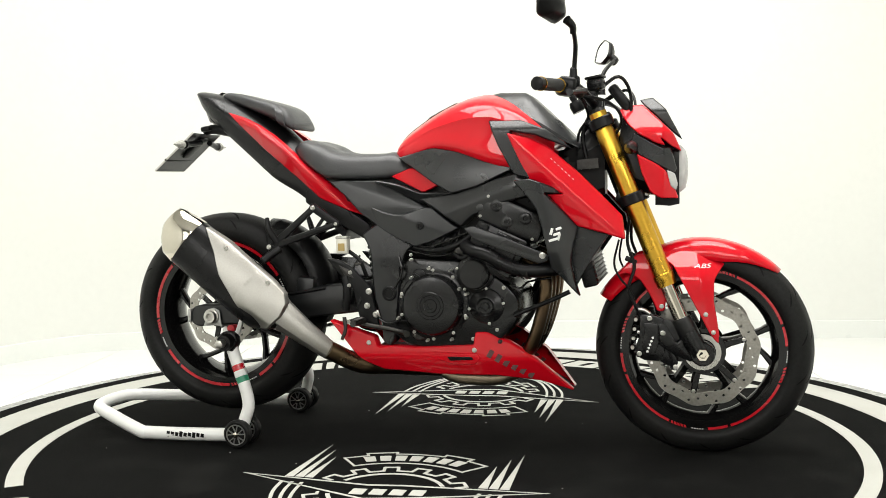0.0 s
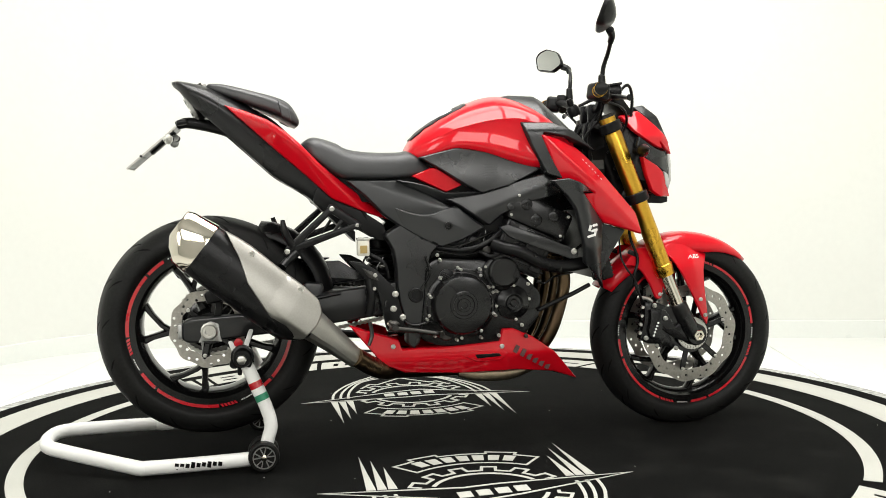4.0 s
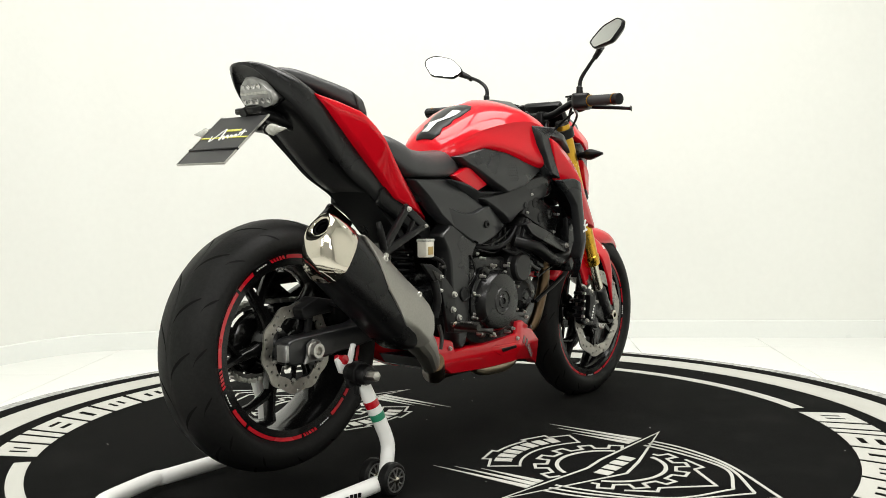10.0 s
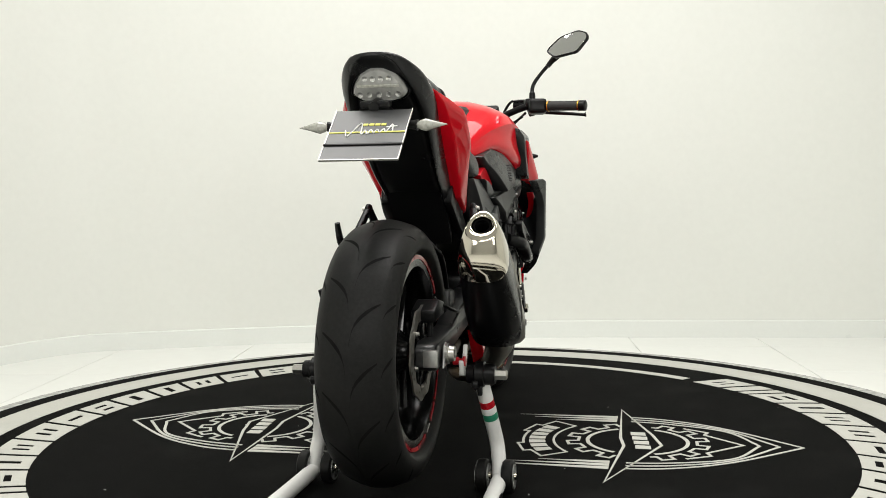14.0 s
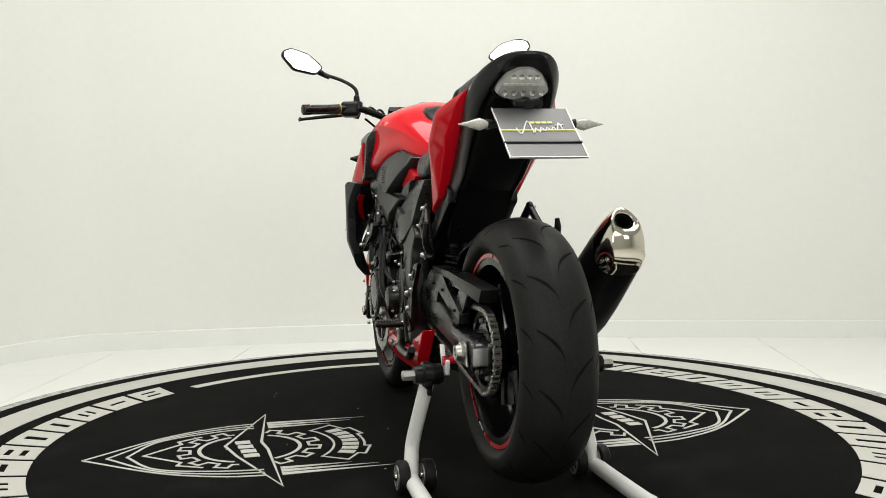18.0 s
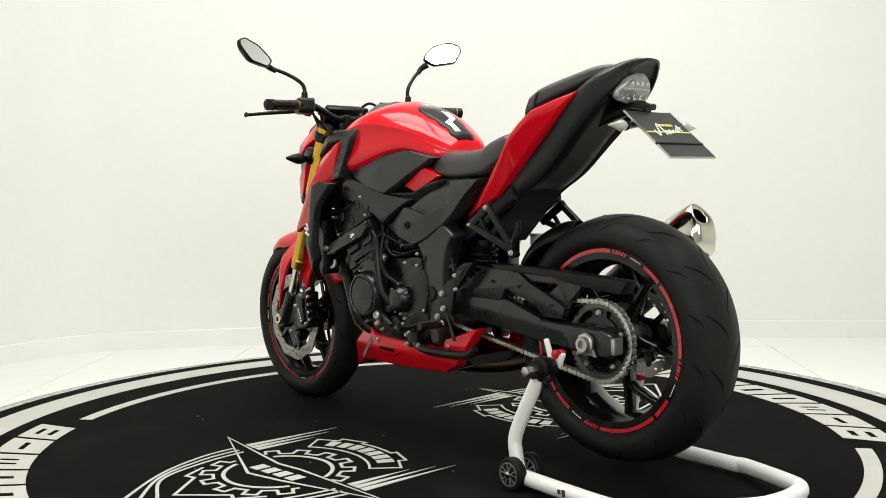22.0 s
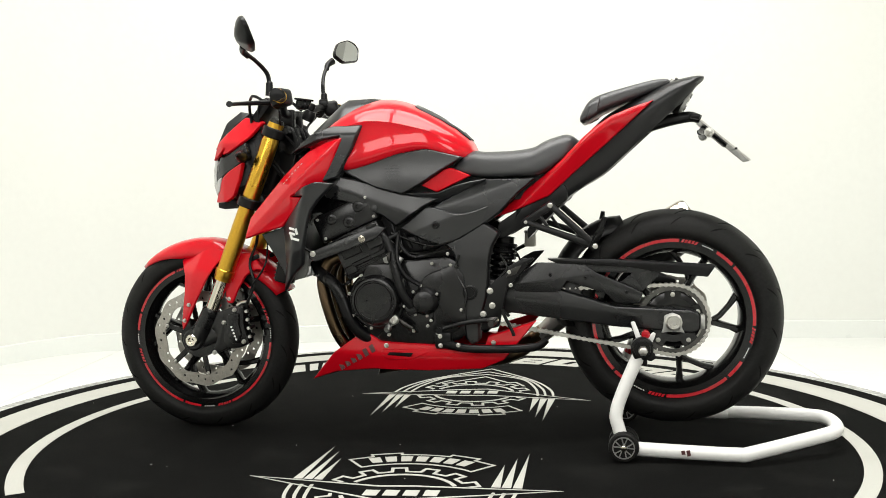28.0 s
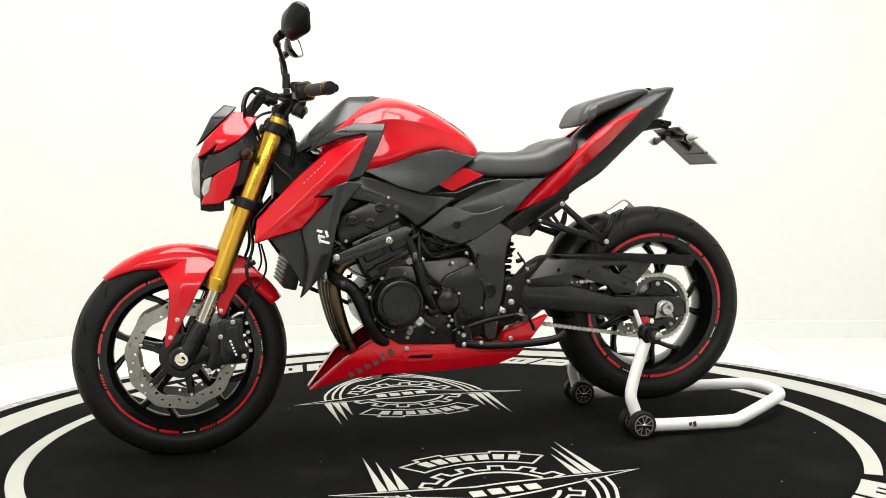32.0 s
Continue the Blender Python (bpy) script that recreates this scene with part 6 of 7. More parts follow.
    for k in range(4):
        a = radians(10 + 90 * k)
        bolt(0.176 + 0.050 * math.cos(a), -0.155, 0.418 + 0.050 * math.sin(a), wc, 0.006)
    bm = bmesh.new()
    lathe_y(bm, [(0.020, 0), (0.020, -0.012), (0.016, -0.014), (0.0, -0.014)], -0.020, -0.150, 0.502, 24)
    block(bm, (0.030, 0.008, 0.006), pose(-0.020, -0.167, 0.502, 0, 30, 0), 0.002)
    part("oil_cap", bm, BLACK, eng)
    bm = bmesh.new()
    lathe_y(bm, [(0.024, 0), (0.024, -0.010), (0.020, -0.014), (0.0, -0.014)], -0.022, -0.140, 0.338, 24)
    part("sight_glass", bm, DARKMET, eng)
    # left: generator cover, pump cover, sprocket cover
    bm = bmesh.new()
    lathe_y(bm, [(0.086, -0.04), (0.086, 0.012), (0.080, 0.018), (0.077, 0.018), (0.071, 0.040), (0.066, 0.048), (0.060, 0.050), (0.058, 0.046), (0.054, 0.046), (0.052, 0.050), (0, 0.053)], 0.165, 0.152, 0.428, 56)
    plate(bm, corner_round([(0.09, 0.40), (0.075, 0.48), (0.12, 0.535), (0.19, 0.535), (0.21, 0.49), (0.15, 0.43)], 0.012), 0.14, 0.176, 0.006)
    gc = part("generator_cover", bm, ENGINE, BIKE, "round black generator cover")
    for k in range(8):
        a = radians(12 + 45 * k)
        bolt(0.165 + 0.085 * math.cos(a), 0.166, 0.428 + 0.085 * math.sin(a), gc, 0.0068, h=0.01)
    bm = bmesh.new()
    lathe_y(bm, [(0.040, -0.02), (0.040, 0.020), (0.036, 0.026), (0.030, 0.036), (0.018, 0.040), (0, 0.040)], 0.022, 0.150, 0.425, 32)
    block(bm, (0.05, 0.03, 0.035), pose(0.055, 0.165, 0.405, 0, 30, 0), 0.008)
    pc = part("water_pump", bm, ENGINE, BIKE)
    for a in (40, 150, 260, 330):
        bolt(0.022 + 0.043 * math.cos(radians(a)), 0.168, 0.425 + 0.043 * math.sin(radians(a)), pc, 0.006)
    bm = bmesh.new()
    o = corner_round([(0.05, 0.455), (0.02, 0.50), (-0.065, 0.535), (-0.095, 0.50), (-0.10, 0.36), (-0.05, 0.325), (0.0, 0.345), (0.0, 0.44)], 0.014)
    plate(bm, o, 0.12, 0.158, 0.006)
    spc = part("sprocket_cover", bm, ENGINE, BIKE)
    for bx, bz in ((0.035, 0.47), (-0.055, 0.53), (-0.03, 0.345), (0.005, 0.368), (0.052, 0.385), (0.0, 0.535), (-0.085, 0.40), (0.015, 0.352), (-0.015, 0.33)):
        bolt(bx, 0.160, bz, spc, 0.0065)
    bm = bmesh.new()
    tube(bm, [(0.120, 0.162, 0.385), (0.085, 0.172, 0.362), (0.060, 0.168, 0.345)], [0.008, 0.009, 0.008], 12, 3)
    part("pump_outlet", bm, DARKMET, eng)
    bm = bmesh.new()
    lathe_y(bm, [(0, 0), (0.015, 0), (0.015, 0.012), (0.010, 0.016), (0.005, 0.016), (0.005, 0.01), (0, 0.01)], 0.110, 0.178, 0.372, 16)
    part("drain_plug", bm, STEEL, eng)
    for x, y_, z, r, ln, tl in ((0.128, 0.165, 0.552, 0.015, 0.030, 35), (0.105, 0.168, 0.532, 0.011, 0.026, 35), (0.132, 0.165, 0.346, 0.011, 0.018, 0), (0.372, 0.160, 0.505, 0.007, 0.02, 0)):
        bm = bmesh.new()
        tube(bm, [(x - math.sin(radians(tl)) * ln, y_ - 0.004, z + math.cos(radians(tl)) * ln), (x, y_, z), (x + 0.004, y_ + 0.012, z - 0.006)], [r * 0.8, r, r * 0.7], 14, 2)
        part("hose_fitting", bm, ALU, eng)
    # engine hangers both sides and hoses
    for s in (-1, 1):
        bm = bmesh.new()
        plate(bm, corner_round([(0.331, 0.580), (0.357, 0.567), (0.358, 0.552), (0.338, 0.543), (0.24, 0.578), (0.155, 0.611), (0.125, 0.640), (0.150, 0.648), (0.25, 0.612)], 0.006), s * 0.188, s * 0.208, 0.005)
        h = part("engine_hanger", bm, FRAMEP, BIKE)
        bolt(0.345, s * 0.206, 0.566, h, 0.012, h=0.009)
        if s > 0:
            bolt(0.196, 0.206, 0.609, h, 0.013, CHROME, h=0.010)
    for pts, r, nm in (([(0.12, -0.165, 0.590), (0.15, -0.195, 0.578), (0.19, -0.203, 0.566), (0.255, -0.204, 0.533), (0.315, -0.198, 0.523), (0.40, -0.17, 0.530)], 0.019, "coolant_hose"),
                       ([(0.255, -0.148, 0.392), (0.30, -0.149, 0.412), (0.36, -0.150, 0.437), (0.412, -0.150, 0.462)], 0.0065, "radiator_stay"),
                       ([(0.37, 0.10, 0.53), (0.335, 0.145, 0.497), (0.295, 0.160, 0.470), (0.268, 0.164, 0.420), (0.248, 0.164, 0.370), (0.225, 0.150, 0.332), (0.19, 0.132, 0.310), (0.12, 0.122, 0.305), (0.05, 0.13, 0.34)], 0.019, "coolant_hose"),
                       ([(0.06, 0.172, 0.41), (0.085, 0.185, 0.45), (0.105, 0.182, 0.52), (0.125, 0.172, 0.59), (0.16, 0.165, 0.63)], 0.013, "coolant_hose"),
                       ([(0.035, 0.165, 0.47), (0.075, 0.178, 0.50), (0.10, 0.175, 0.55), (0.10, 0.16, 0.62)], 0.006, "breather_hose"),
                       ([(0.00, 0.14, 0.56), (0.06, 0.16, 0.555), (0.10, 0.16, 0.60), (0.12, 0.15, 0.65)], 0.005, "wiring_loom"),
                       ([(-0.05, -0.13, 0.585), (0.03, -0.155, 0.575), (0.10, -0.160, 0.595), (0.16, -0.150, 0.64)], 0.008, "wiring_loom"),
                       ([(0.08, -0.15, 0.57), (0.11, -0.17, 0.555), (0.15, -0.175, 0.575), (0.20, -0.16, 0.60)], 0.006, "wiring_loom"),
                       ([(-0.24, -0.13, 0.57), (-0.20, -0.15, 0.545), (-0.185, -0.14, 0.50)], 0.006, "brake_hose"),
                       ([(-0.245, -0.155, 0.50), (-0.238, -0.160, 0.45), (-0.245, -0.155, 0.40)], 0.012, "master_cylinder"),
                       ([(0.10, 0.16, 0.62), (0.135, 0.17, 0.60), (0.15, 0.17, 0.56), (0.13, 0.16, 0.52)], 0.007, "wiring_loom")):
        bm = bmesh.new()
        tube(bm, pts, r, 12, 6)
        part(nm, bm, BLACK, BIKE)
    for x, y, z in ((0.305, -0.199, 0.520), (0.20, -0.199, 0.563), (0.318, 0.154, 0.485), (0.228, 0.152, 0.345), (0.115, 0.178, 0.555)):
        bm = bmesh.new()
        lathe_y(bm, [(0.0, -0.005), (0.0205, -0.005), (0.0205, 0.005), (0, 0.005)], 0, 0, 0, 16)
        bm.transform(pose(x, y, z, 0, 25, 75))
        part("hose_clamp", bm, DARKMET, BIKE)
    # throttle bodies and airbox ribs, seen under the spars
    for s in (-1, 1):
        bm = bmesh.new()
        for k in range(4):
            block(bm, (0.010, 0.02, 0.055), pose(0.015 + k * 0.030, s * 0.135, 0.600, 0, 28, 0), 0.003, 1)
        block(bm, (0.15, 0.06, 0.05), pose(0.06, s * 0.11, 0.590, 0, 6, 0), 0.012)
        part("throttle_body", bm, BLACK, BIKE)
        bm = bmesh.new()
        lathe_y(bm, [(0.0, 0), (0.016, 0), (0.016, s * 0.03), (0.0, s * 0.03)], 0.130, s * 0.135, 0.585, 14)
        block(bm, (0.026, 0.02, 0.022), pose(0.10, s * 0.15, 0.575, 0, 20, 0), 0.004)
        part("sensor_housing", bm, DARKMET, BIKE)
        bolt(-0.045, s * 0.150, 0.562, BIKE, 0.007)
    # dark block added to close the see-through gap above the crankcase
    bm = bmesh.new()
    block(bm, (0.20, 0.20, 0.11), pose(0.030, 0, 0.575, 0, 4, 0), 0.02)
    part("gap_filler", bm, BLACK, BIKE)
    # radiator with core and fan shroud
    bm = bmesh.new()
    rm = pose(0.445, 0, 0.580, 0, -14, 0)
    block(bm, (0.040, 0.30, 0.215), rm, 0.006)
    rad = part("radiator", bm, BLACK, BIKE, "black radiator behind the front wheel")
    for k in range(18):
        bm = bmesh.new()
        block(bm, (0.004, 0.288, 0.003), rm @ pose(0.022, 0, -0.10 + k * 0.0118), 0)
        part("radiator_fin", bm, DARKMET, rad)
    # exhaust headers
    for k, y in enumerate((-0.125, -0.045, 0.045, 0.125)):
        bm = bmesh.new()
        ye = y * 0.55
        tube(bm, [(0.275, y, 0.560), (0.322, y, 0.535), (0.342, y, 0.480), (0.330, y * 0.95, 0.400), (0.300, y * 0.85, 0.310), (0.255, ye * 1.1, 0.250), (0.18, ye, 0.235)], 0.0185, 16, 6)
        part("exhaust_header", bm, BRONZE, BIKE, "heat-tinted exhaust header pipe")
    bm = bmesh.new()
    tube(bm, [(0.20, 0.0, 0.235), (0.12, -0.02, 0.225), (0.0, -0.03, 0.222), (-0.14, -0.06, 0.225), (-0.215, -0.13, 0.238), (-0.290, -0.190, 0.287)], [0.060, 0.040, 0.034, 0.030, 0.028, 0.027], 20, 6)
    part("collector_pipe", bm, BRONZE, BIKE)
    bm = bmesh.new()
    tube(bm, [(0.03, -0.075, 0.208), (0.08, -0.080, 0.200), (0.18, -0.078, 0.198), (0.25, -0.070, 0.212)], [0.016, 0.022, 0.022, 0.016], 18, 4)
    part("collector_box", bm, WARMSTEEL, BIKE)
    # silencer: lofted along its axis
    A, B = Vector((-0.7353, -0.239, 0.6339)), Vector((-0.3046, -0.222, 0.2918))
    ax = (B - A).normalized()
    up = Vector((-ax.z, 0, ax.x))
    up = up if up.z > 0 else -up
    sd = Vector((0, 1, 0))

    def sec(t, h, w, sq=2.6, dz=0.0, n=28, dy=0.0):
        c = A + (B - A) * t + up * dz + Vector((0, dy, 0))
        out = []
        for k in range(n):
            a = 2 * math.pi * k / n
            cu, su = math.cos(a), math.sin(a)
            e = 2 / sq
            out.append(c + up * h * math.copysign(abs(su) ** e, su) + sd * w * math.copysign(abs(cu) ** e, cu) * (1 - 0.26 * su))
        return out
    bm = bmesh.new()
    loft(bm, [sec(0.06, 0.070, 0.050), sec(0.09, 0.0745, 0.054), sec(0.12, 0.0755, 0.055), sec(0.25, 0.0765, 0.060), sec(0.42, 0.077, 0.065), sec(0.56, 0.077, 0.065), sec(0.64, 0.072, 0.060, 2.6, -0.003), sec(0.71, 0.054, 0.050, 2.6, 0.0), sec(0.76, 0.036, 0.038, 2.4, 0.008)])
    mf = part("silencer", bm, BLACK, BIKE, "matt black silencer with titanium heat shield and chrome end cap", 50)
    bm = bmesh.new()
    rings = [sec(0.094, 0.0765, 0.0555), sec(0.082, 0.077, 0.056), sec(0.02, 0.072, 0.052), sec(-0.035, 0.058, 0.044, 2.2, 0.010), sec(-0.062, 0.043, 0.036, 2.0, 0.019), sec(-0.066, 0.039, 0.033, 2.0, 0.020), sec(-0.060, 0.026, 0.026, 2.0, 0.024)]
    loft(bm, rings, False)
    hole = A + (B - A) * -0.060 + up * 0.024
    tilt2 = Matrix.Translation(hole) @ ax.to_track_quat("Z", "Y").to_matrix().to_4x4()
    lathe(bm, [(0.0262, 0.0), (0.0235, 0.0010), (0.0230, 0.004), (0.0228, 0.06), (0.0, 0.06)], tilt2, 28, cap=False)
    part("end_cap", bm, CHROME, mf, "polished chrome silencer end cap", 75)
    bm = bmesh.new()
    lathe(bm, [(0.0165, 0.006), (0.0190, 0.004), (0.0222, 0.007), (0.0224, 0.016), (0.0165, 0.017), (0.0160, 0.055), (0, 0.055)], tilt2, 28, cap=False)
    part("outlet_pipe", bm, RIMB, mf)
    # heat shield wraps the outer side
    L_ = (B - A).length

    def shield_y(x, z):
        p = Vector((x, 0, z)) - Vector((A.x, 0, A.z))
        t, v = p.dot(ax) / L_, p.dot(up)
        k = 1.0 if t < 0.72 else 1.0 - 0.55 * (t - 0.72)
        q = min(abs(v) / (0.082 * k + 0.012), 0.93)
        low = -(v + 0.016) * min(1, max(0, (t - 0.50) / 0.12))
        return 0.239 - 0.017 * t + (0.066 - 0.055 * soft(t - 0.58, 0.12) + 0.004) * (1 - 0.26 * v / 0.083) * (1 - q ** 2.2) ** (1 / 2.2) + 0.004 * min(1, soft((t - 0.5) / 0.1)) - 0.75 * soft(low, 0.003) - 0.30 * soft(t - 0.80)
    o = corner_round([(-0.632, 0.650), (-0.600, 0.631), (-0.563, 0.606), (-0.497, 0.549), (-0.429, 0.495), (-0.392, 0.458), (-0.384, 0.428), (-0.400, 0.392), (-0.438, 0.357), (-0.476, 0.356), (-0.499, 0.381), (-0.542, 0.453), (-0.579, 0.513), (-0.598, 0.578)], 0.005)
    bm = bmesh.new()
    c0 = A + (B - A) * 0.5 - up * 0.016
    panel(bm, o, shield_y, -1, 0.022, 0.003, 0.007, [((c0.x, c0.z), (c0.x + ax.x, c0.z + ax.z))])
    hs = part("heat_shield", bm, TITAN, BIKE, "satin titanium heat shield", 52)
    for x, z in ((-0.566, 0.588), (-0.440, 0.489)):
        bm = bmesh.new()
        lathe_y(bm, [(0, 0), (0.008, 0), (0.007, -0.003), (0.003, -0.003), (0.002, -0.001), (0, -0.001)], x, -shield_y(x, z) - 0.001, z, 14)
        part("shield_screw", bm, STEEL, hs)
    bm = bmesh.new()
    loft(bm, [sec(0.64, 0.060, 0.052, 2.4, 0.004, 18), sec(0.735, 0.044, 0.045, 2.2, 0.010, 18, 0.002), sec(0.885, 0.035, 0.036, 2.0, 0.008, 18, 0.012), sec(1.0, 0.029, 0.030, 2.0, 0.004, 18, 0.034), sec(1.05, 0.027, 0.027, 2.0, 0.002, 18, 0.046)])
    part("silencer_cone", bm, TITAN, mf, "titanium silencer cone", 20)
    bm = bmesh.new()
    tube(bm, [(-0.445, -0.165, 0.580), (-0.47, -0.185, 0.560), (-0.485, -0.20, 0.545)], 0.012, 10, 2)
    part("silencer_hanger", bm, BLACK, BIKE)
    # swingarm
    for s in (-1, 1):
        bm = bmesh.new()
        o = corner_round([(-0.10, 0.500), (-0.20, 0.480), (-0.355, 0.462), (-0.519, 0.412), (-0.732, 0.403), (-0.758, 0.395), (-0.760, 0.346), (-0.74, 0.336), (-0.519, 0.352), (-0.40, 0.366), (-0.24, 0.386), (-0.12, 0.40)], 0.012)
        panel(bm, o, lambda x, z: 0.128 + 0.02 * soft(-x - 0.4) - 0.18 * ridge(z - 0.42 - 0.12 * (x + 0.35)) * (1 if x > -0.6 else 0.3), s, 0.042, 0.006, 0.007)
        sw = part("swingarm", bm, FRAMEP, BIKE, "black aluminium swingarm", 52)
        if s > 0:
            # gusset above the arm: a front plate with a diagonal, and a rear plate round an open window
            for o, y0, y1 in (([(-0.20, 0.470), (-0.30, 0.534), (-0.43, 0.534), (-0.475, 0.504), (-0.538, 0.478), (-0.600, 0.450), (-0.590, 0.420), (-0.525, 0.420), (-0.500, 0.446), (-0.386, 0.484), (-0.365, 0.450), (-0.25, 0.450)], 0.102, 0.127),
                              ([(-0.40, 0.532), (-0.66, 0.528), (-0.642, 0.497), (-0.598, 0.452), (-0.536, 0.477), (-0.573, 0.506), (-0.474, 0.507)], 0.103, 0.119)):
                bm = bmesh.new()
                plate(bm, corner_round(o, 0.005), y0, y1, 0.003)
                part("arm_brace", bm, FRAMEP, sw)
            bm = bmesh.new()
            plate(bm, corner_round([(-0.33, 0.546), (-0.505, 0.546), (-0.800, 0.528), (-0.778, 0.496), (-0.64, 0.510), (-0.56, 0.524), (-0.36, 0.533)], 0.004), 0.085, 0.130, 0.003)
            part("chain_guard", bm, BLACK, sw, "black plastic chain guard")
            for bx, bz in ((-0.34, 0.500), (-0.555, 0.452), (-0.44, 0.492)):
                bolt(bx, s * 0.126, bz, sw, 0.007, BLACK)
        # axle block, adjuster, nut
        bm = bmesh.new()
        block(bm, (0.012, 0.034, 0.040), pose(-0.764, s * 0.122, 0.370), 0.003)
        part("axle_block", bm, ALU, sw)
        bm = bmesh.new()
        plate(bm, corner_round([(-0.703, 0.388), (-0.681, 0.397), (-0.659, 0.388), (-0.656, 0.352), (-0.650, 0.338), (-0.668, 0.342), (-0.700, 0.342), (-0.716, 0.338), (-0.707, 0.356)], 0.005), s * 0.137, s * 0.142, 0.001)
        part("axle_washer", bm, ALU, sw)
        bm = bmesh.new()
        lathe_y(bm, [(0, 0), (0.024, 0), (0.024, s * 0.006), (0.020, s * 0.008), (0.018, s * 0.020), (0.011, s * 0.020), (0.010, s * 0.006), (0, s * 0.006)], RA.x, s * 0.142, RA.z, 16)
        part("axle_nut", bm, STEEL, sw)
        # stand bobbin and its plate
        bm = bmesh.new()
        lathe_y(bm, [(0, 0), (0.010, 0), (0.010, s * 0.012), (0.007, s * 0.014), (0.007, s * 0.022), (0.012, s * 0.024), (0.012, s * 0.030), (0, s * 0.030)], -0.608, s * 0.142, 0.338, 16)
        part("stand_bobbin", bm, REDP, sw, "red anodised stand bobbin")
    # rear caliper and bracket
    bm = bmesh.new()
    plate(bm, corner_round([(-0.700, 0.470), (-0.640, 0.492), (-0.585, 0.480), (-0.590, 0.450), (-0.64, 0.448), (-0.69, 0.440)], 0.008), -0.118, -0.060, 0.006)
    block(bm, (0.020, 0.012, 0.10), pose(-0.66, -0.098, 0.425, 0, 10, 0), 0.004)
    part("rear_caliper", bm, BLACK, BIKE, "black rear brake caliper")
    bm = bmesh.new()
    tube(bm, [(-0.62, -0.11, 0.48), (-0.55, -0.13, 0.455), (-0.45, -0.125, 0.44), (-0.32, -0.125, 0.46)], 0.0045, 8, 6)
    part("brake_hose", bm, BLACK, BIKE)
    # sprocket and chain
    bm = bmesh.new()
    teeth = 43
    out, n = [], teeth * 4
    for k in range(n):
        a = 2 * math.pi * k / n
        r = 0.0975 + (0.0030, 0.0018, -0.0030, 0.0018)[k % 4]
        out.append((r, a))
    o_v = [[bm.verts.new((RA.x + r * math.cos(a), y, RA.z + r * math.sin(a))) for r, a in out] for y in (0.086, 0.092)]
    i_v = [[bm.verts.new((RA.x + 0.084 * math.cos(a), y, RA.z + 0.084 * math.sin(a))) for r, a in out] for y in (0.086, 0.092)]
    for k in range(n):
        j = (k + 1) % n
        bm.faces.new((o_v[0][k], o_v[0][j], o_v[1][j], o_v[1][k]))
        bm.faces.new((i_v[0][k], i_v[0][j], i_v[1][j], i_v[1][k]))
        for f in (0, 1):
            bm.faces.new((o_v[f][k], o_v[f][j], i_v[f][j], i_v[f][k]))
    part("rear_sprocket", bm, DARKSTEEL, RW, "dark steel rear sprocket")
    for k in range(5):
        a = 2 * math.pi * k / 5 + 0.3
        bolt(RA.x + 0.072 * math.cos(a), 0.093, RA.z + 0.072 * math.sin(a), RW, 0.009, STEEL, 0.008)
    bm = bmesh.new()
    lathe_y(bm, [(0.02, 0.05), (0.062, 0.05), (0.080, 0.060), (0.080, 0.080), (0.060, 0.086), (0.03, 0.090)], RA.x, 0, RA.z, 32)
    ring_y(bm, RA, 0.089, 0.044, 0.064, 0.003)
    for k in range(5):
        a = 2 * math.pi * k / 5 + 0.3
        block(bm, (0.026, 0.0058, 0.046), pose(RA.x + 0.074 * math.cos(a), 0.089, RA.z + 0.070 * math.sin(a)) @ Matrix.Rotation(-a, 4, "Y"), 0.001, 1)
    part("sprocket_carrier", bm, GLOSSB, RW)
    bm = bmesh.new()
    FS = Vector((-0.075, 0, 0.408))
    R1, R2 = 0.100, 0.036
    L = (RA - FS).length
    path = []
    dirv = (FS - RA).normalized()
    base = math.atan2(dirv.z, dirv.x)
    off = math.acos((R1 - R2) / L)
    arc1 = [base + off + (2 * math.pi - 2 * off) * k / 40 for k in range(41)]
    path += [RA + Vector((math.cos(a), 0, math.sin(a))) * R1 for a in arc1]
    arc2 = [base - off + 2 * off * k / 12 for k in range(13)]
    path += [FS + Vector((math.cos(a), 0, math.sin(a))) * R2 for a in arc2]
    path.append(path[0])
    seg = [(path[i + 1] - path[i]).length for i in range(len(path) - 1)]
    total = sum(seg)
    N = int(total / 0.0159)
    pts = []
    for k in range(N):
        d = total * k / N
        i = 0
        while d > seg[i]:
            d -= seg[i]
            i += 1
        q = path[i] + (path[i + 1] - path[i]) * (d / seg[i])
        sag = 0.0
        pts.append(q)
    for k in range(N):
        a, b = pts[k], pts[(k + 1) % N]
        c, d = (a + b) / 2, (b - a)
        ang = -math.atan2(d.z, d.x)
        outer = k % 2
        for y in ((0.089 - 0.0085), (0.089 + 0.0085)) if outer else ((0.089 - 0.006), (0.089 + 0.006)):
            block(bm, (d.length * 1.1, 0.002, 0.0085), pose(c.x, y, c.z) @ Matrix.Rotation(ang, 4, "Y"), 0.001, 1)
        lathe_y(bm, [(0, -0.0112), (0.0030, -0.0112), (0.0032, -0.0096), (0.0066, -0.0094), (0.0066, 0.0094), (0.0032, 0.0096), (0.0030, 0.0112), (0, 0.0112)], a.x, 0.089, a.z, 10)
    part("drive_chain", bm, STEEL, BIKE, "steel drive chain")
    # rear hugger and inner mudguard
    bm = bmesh.new()
    rings = []
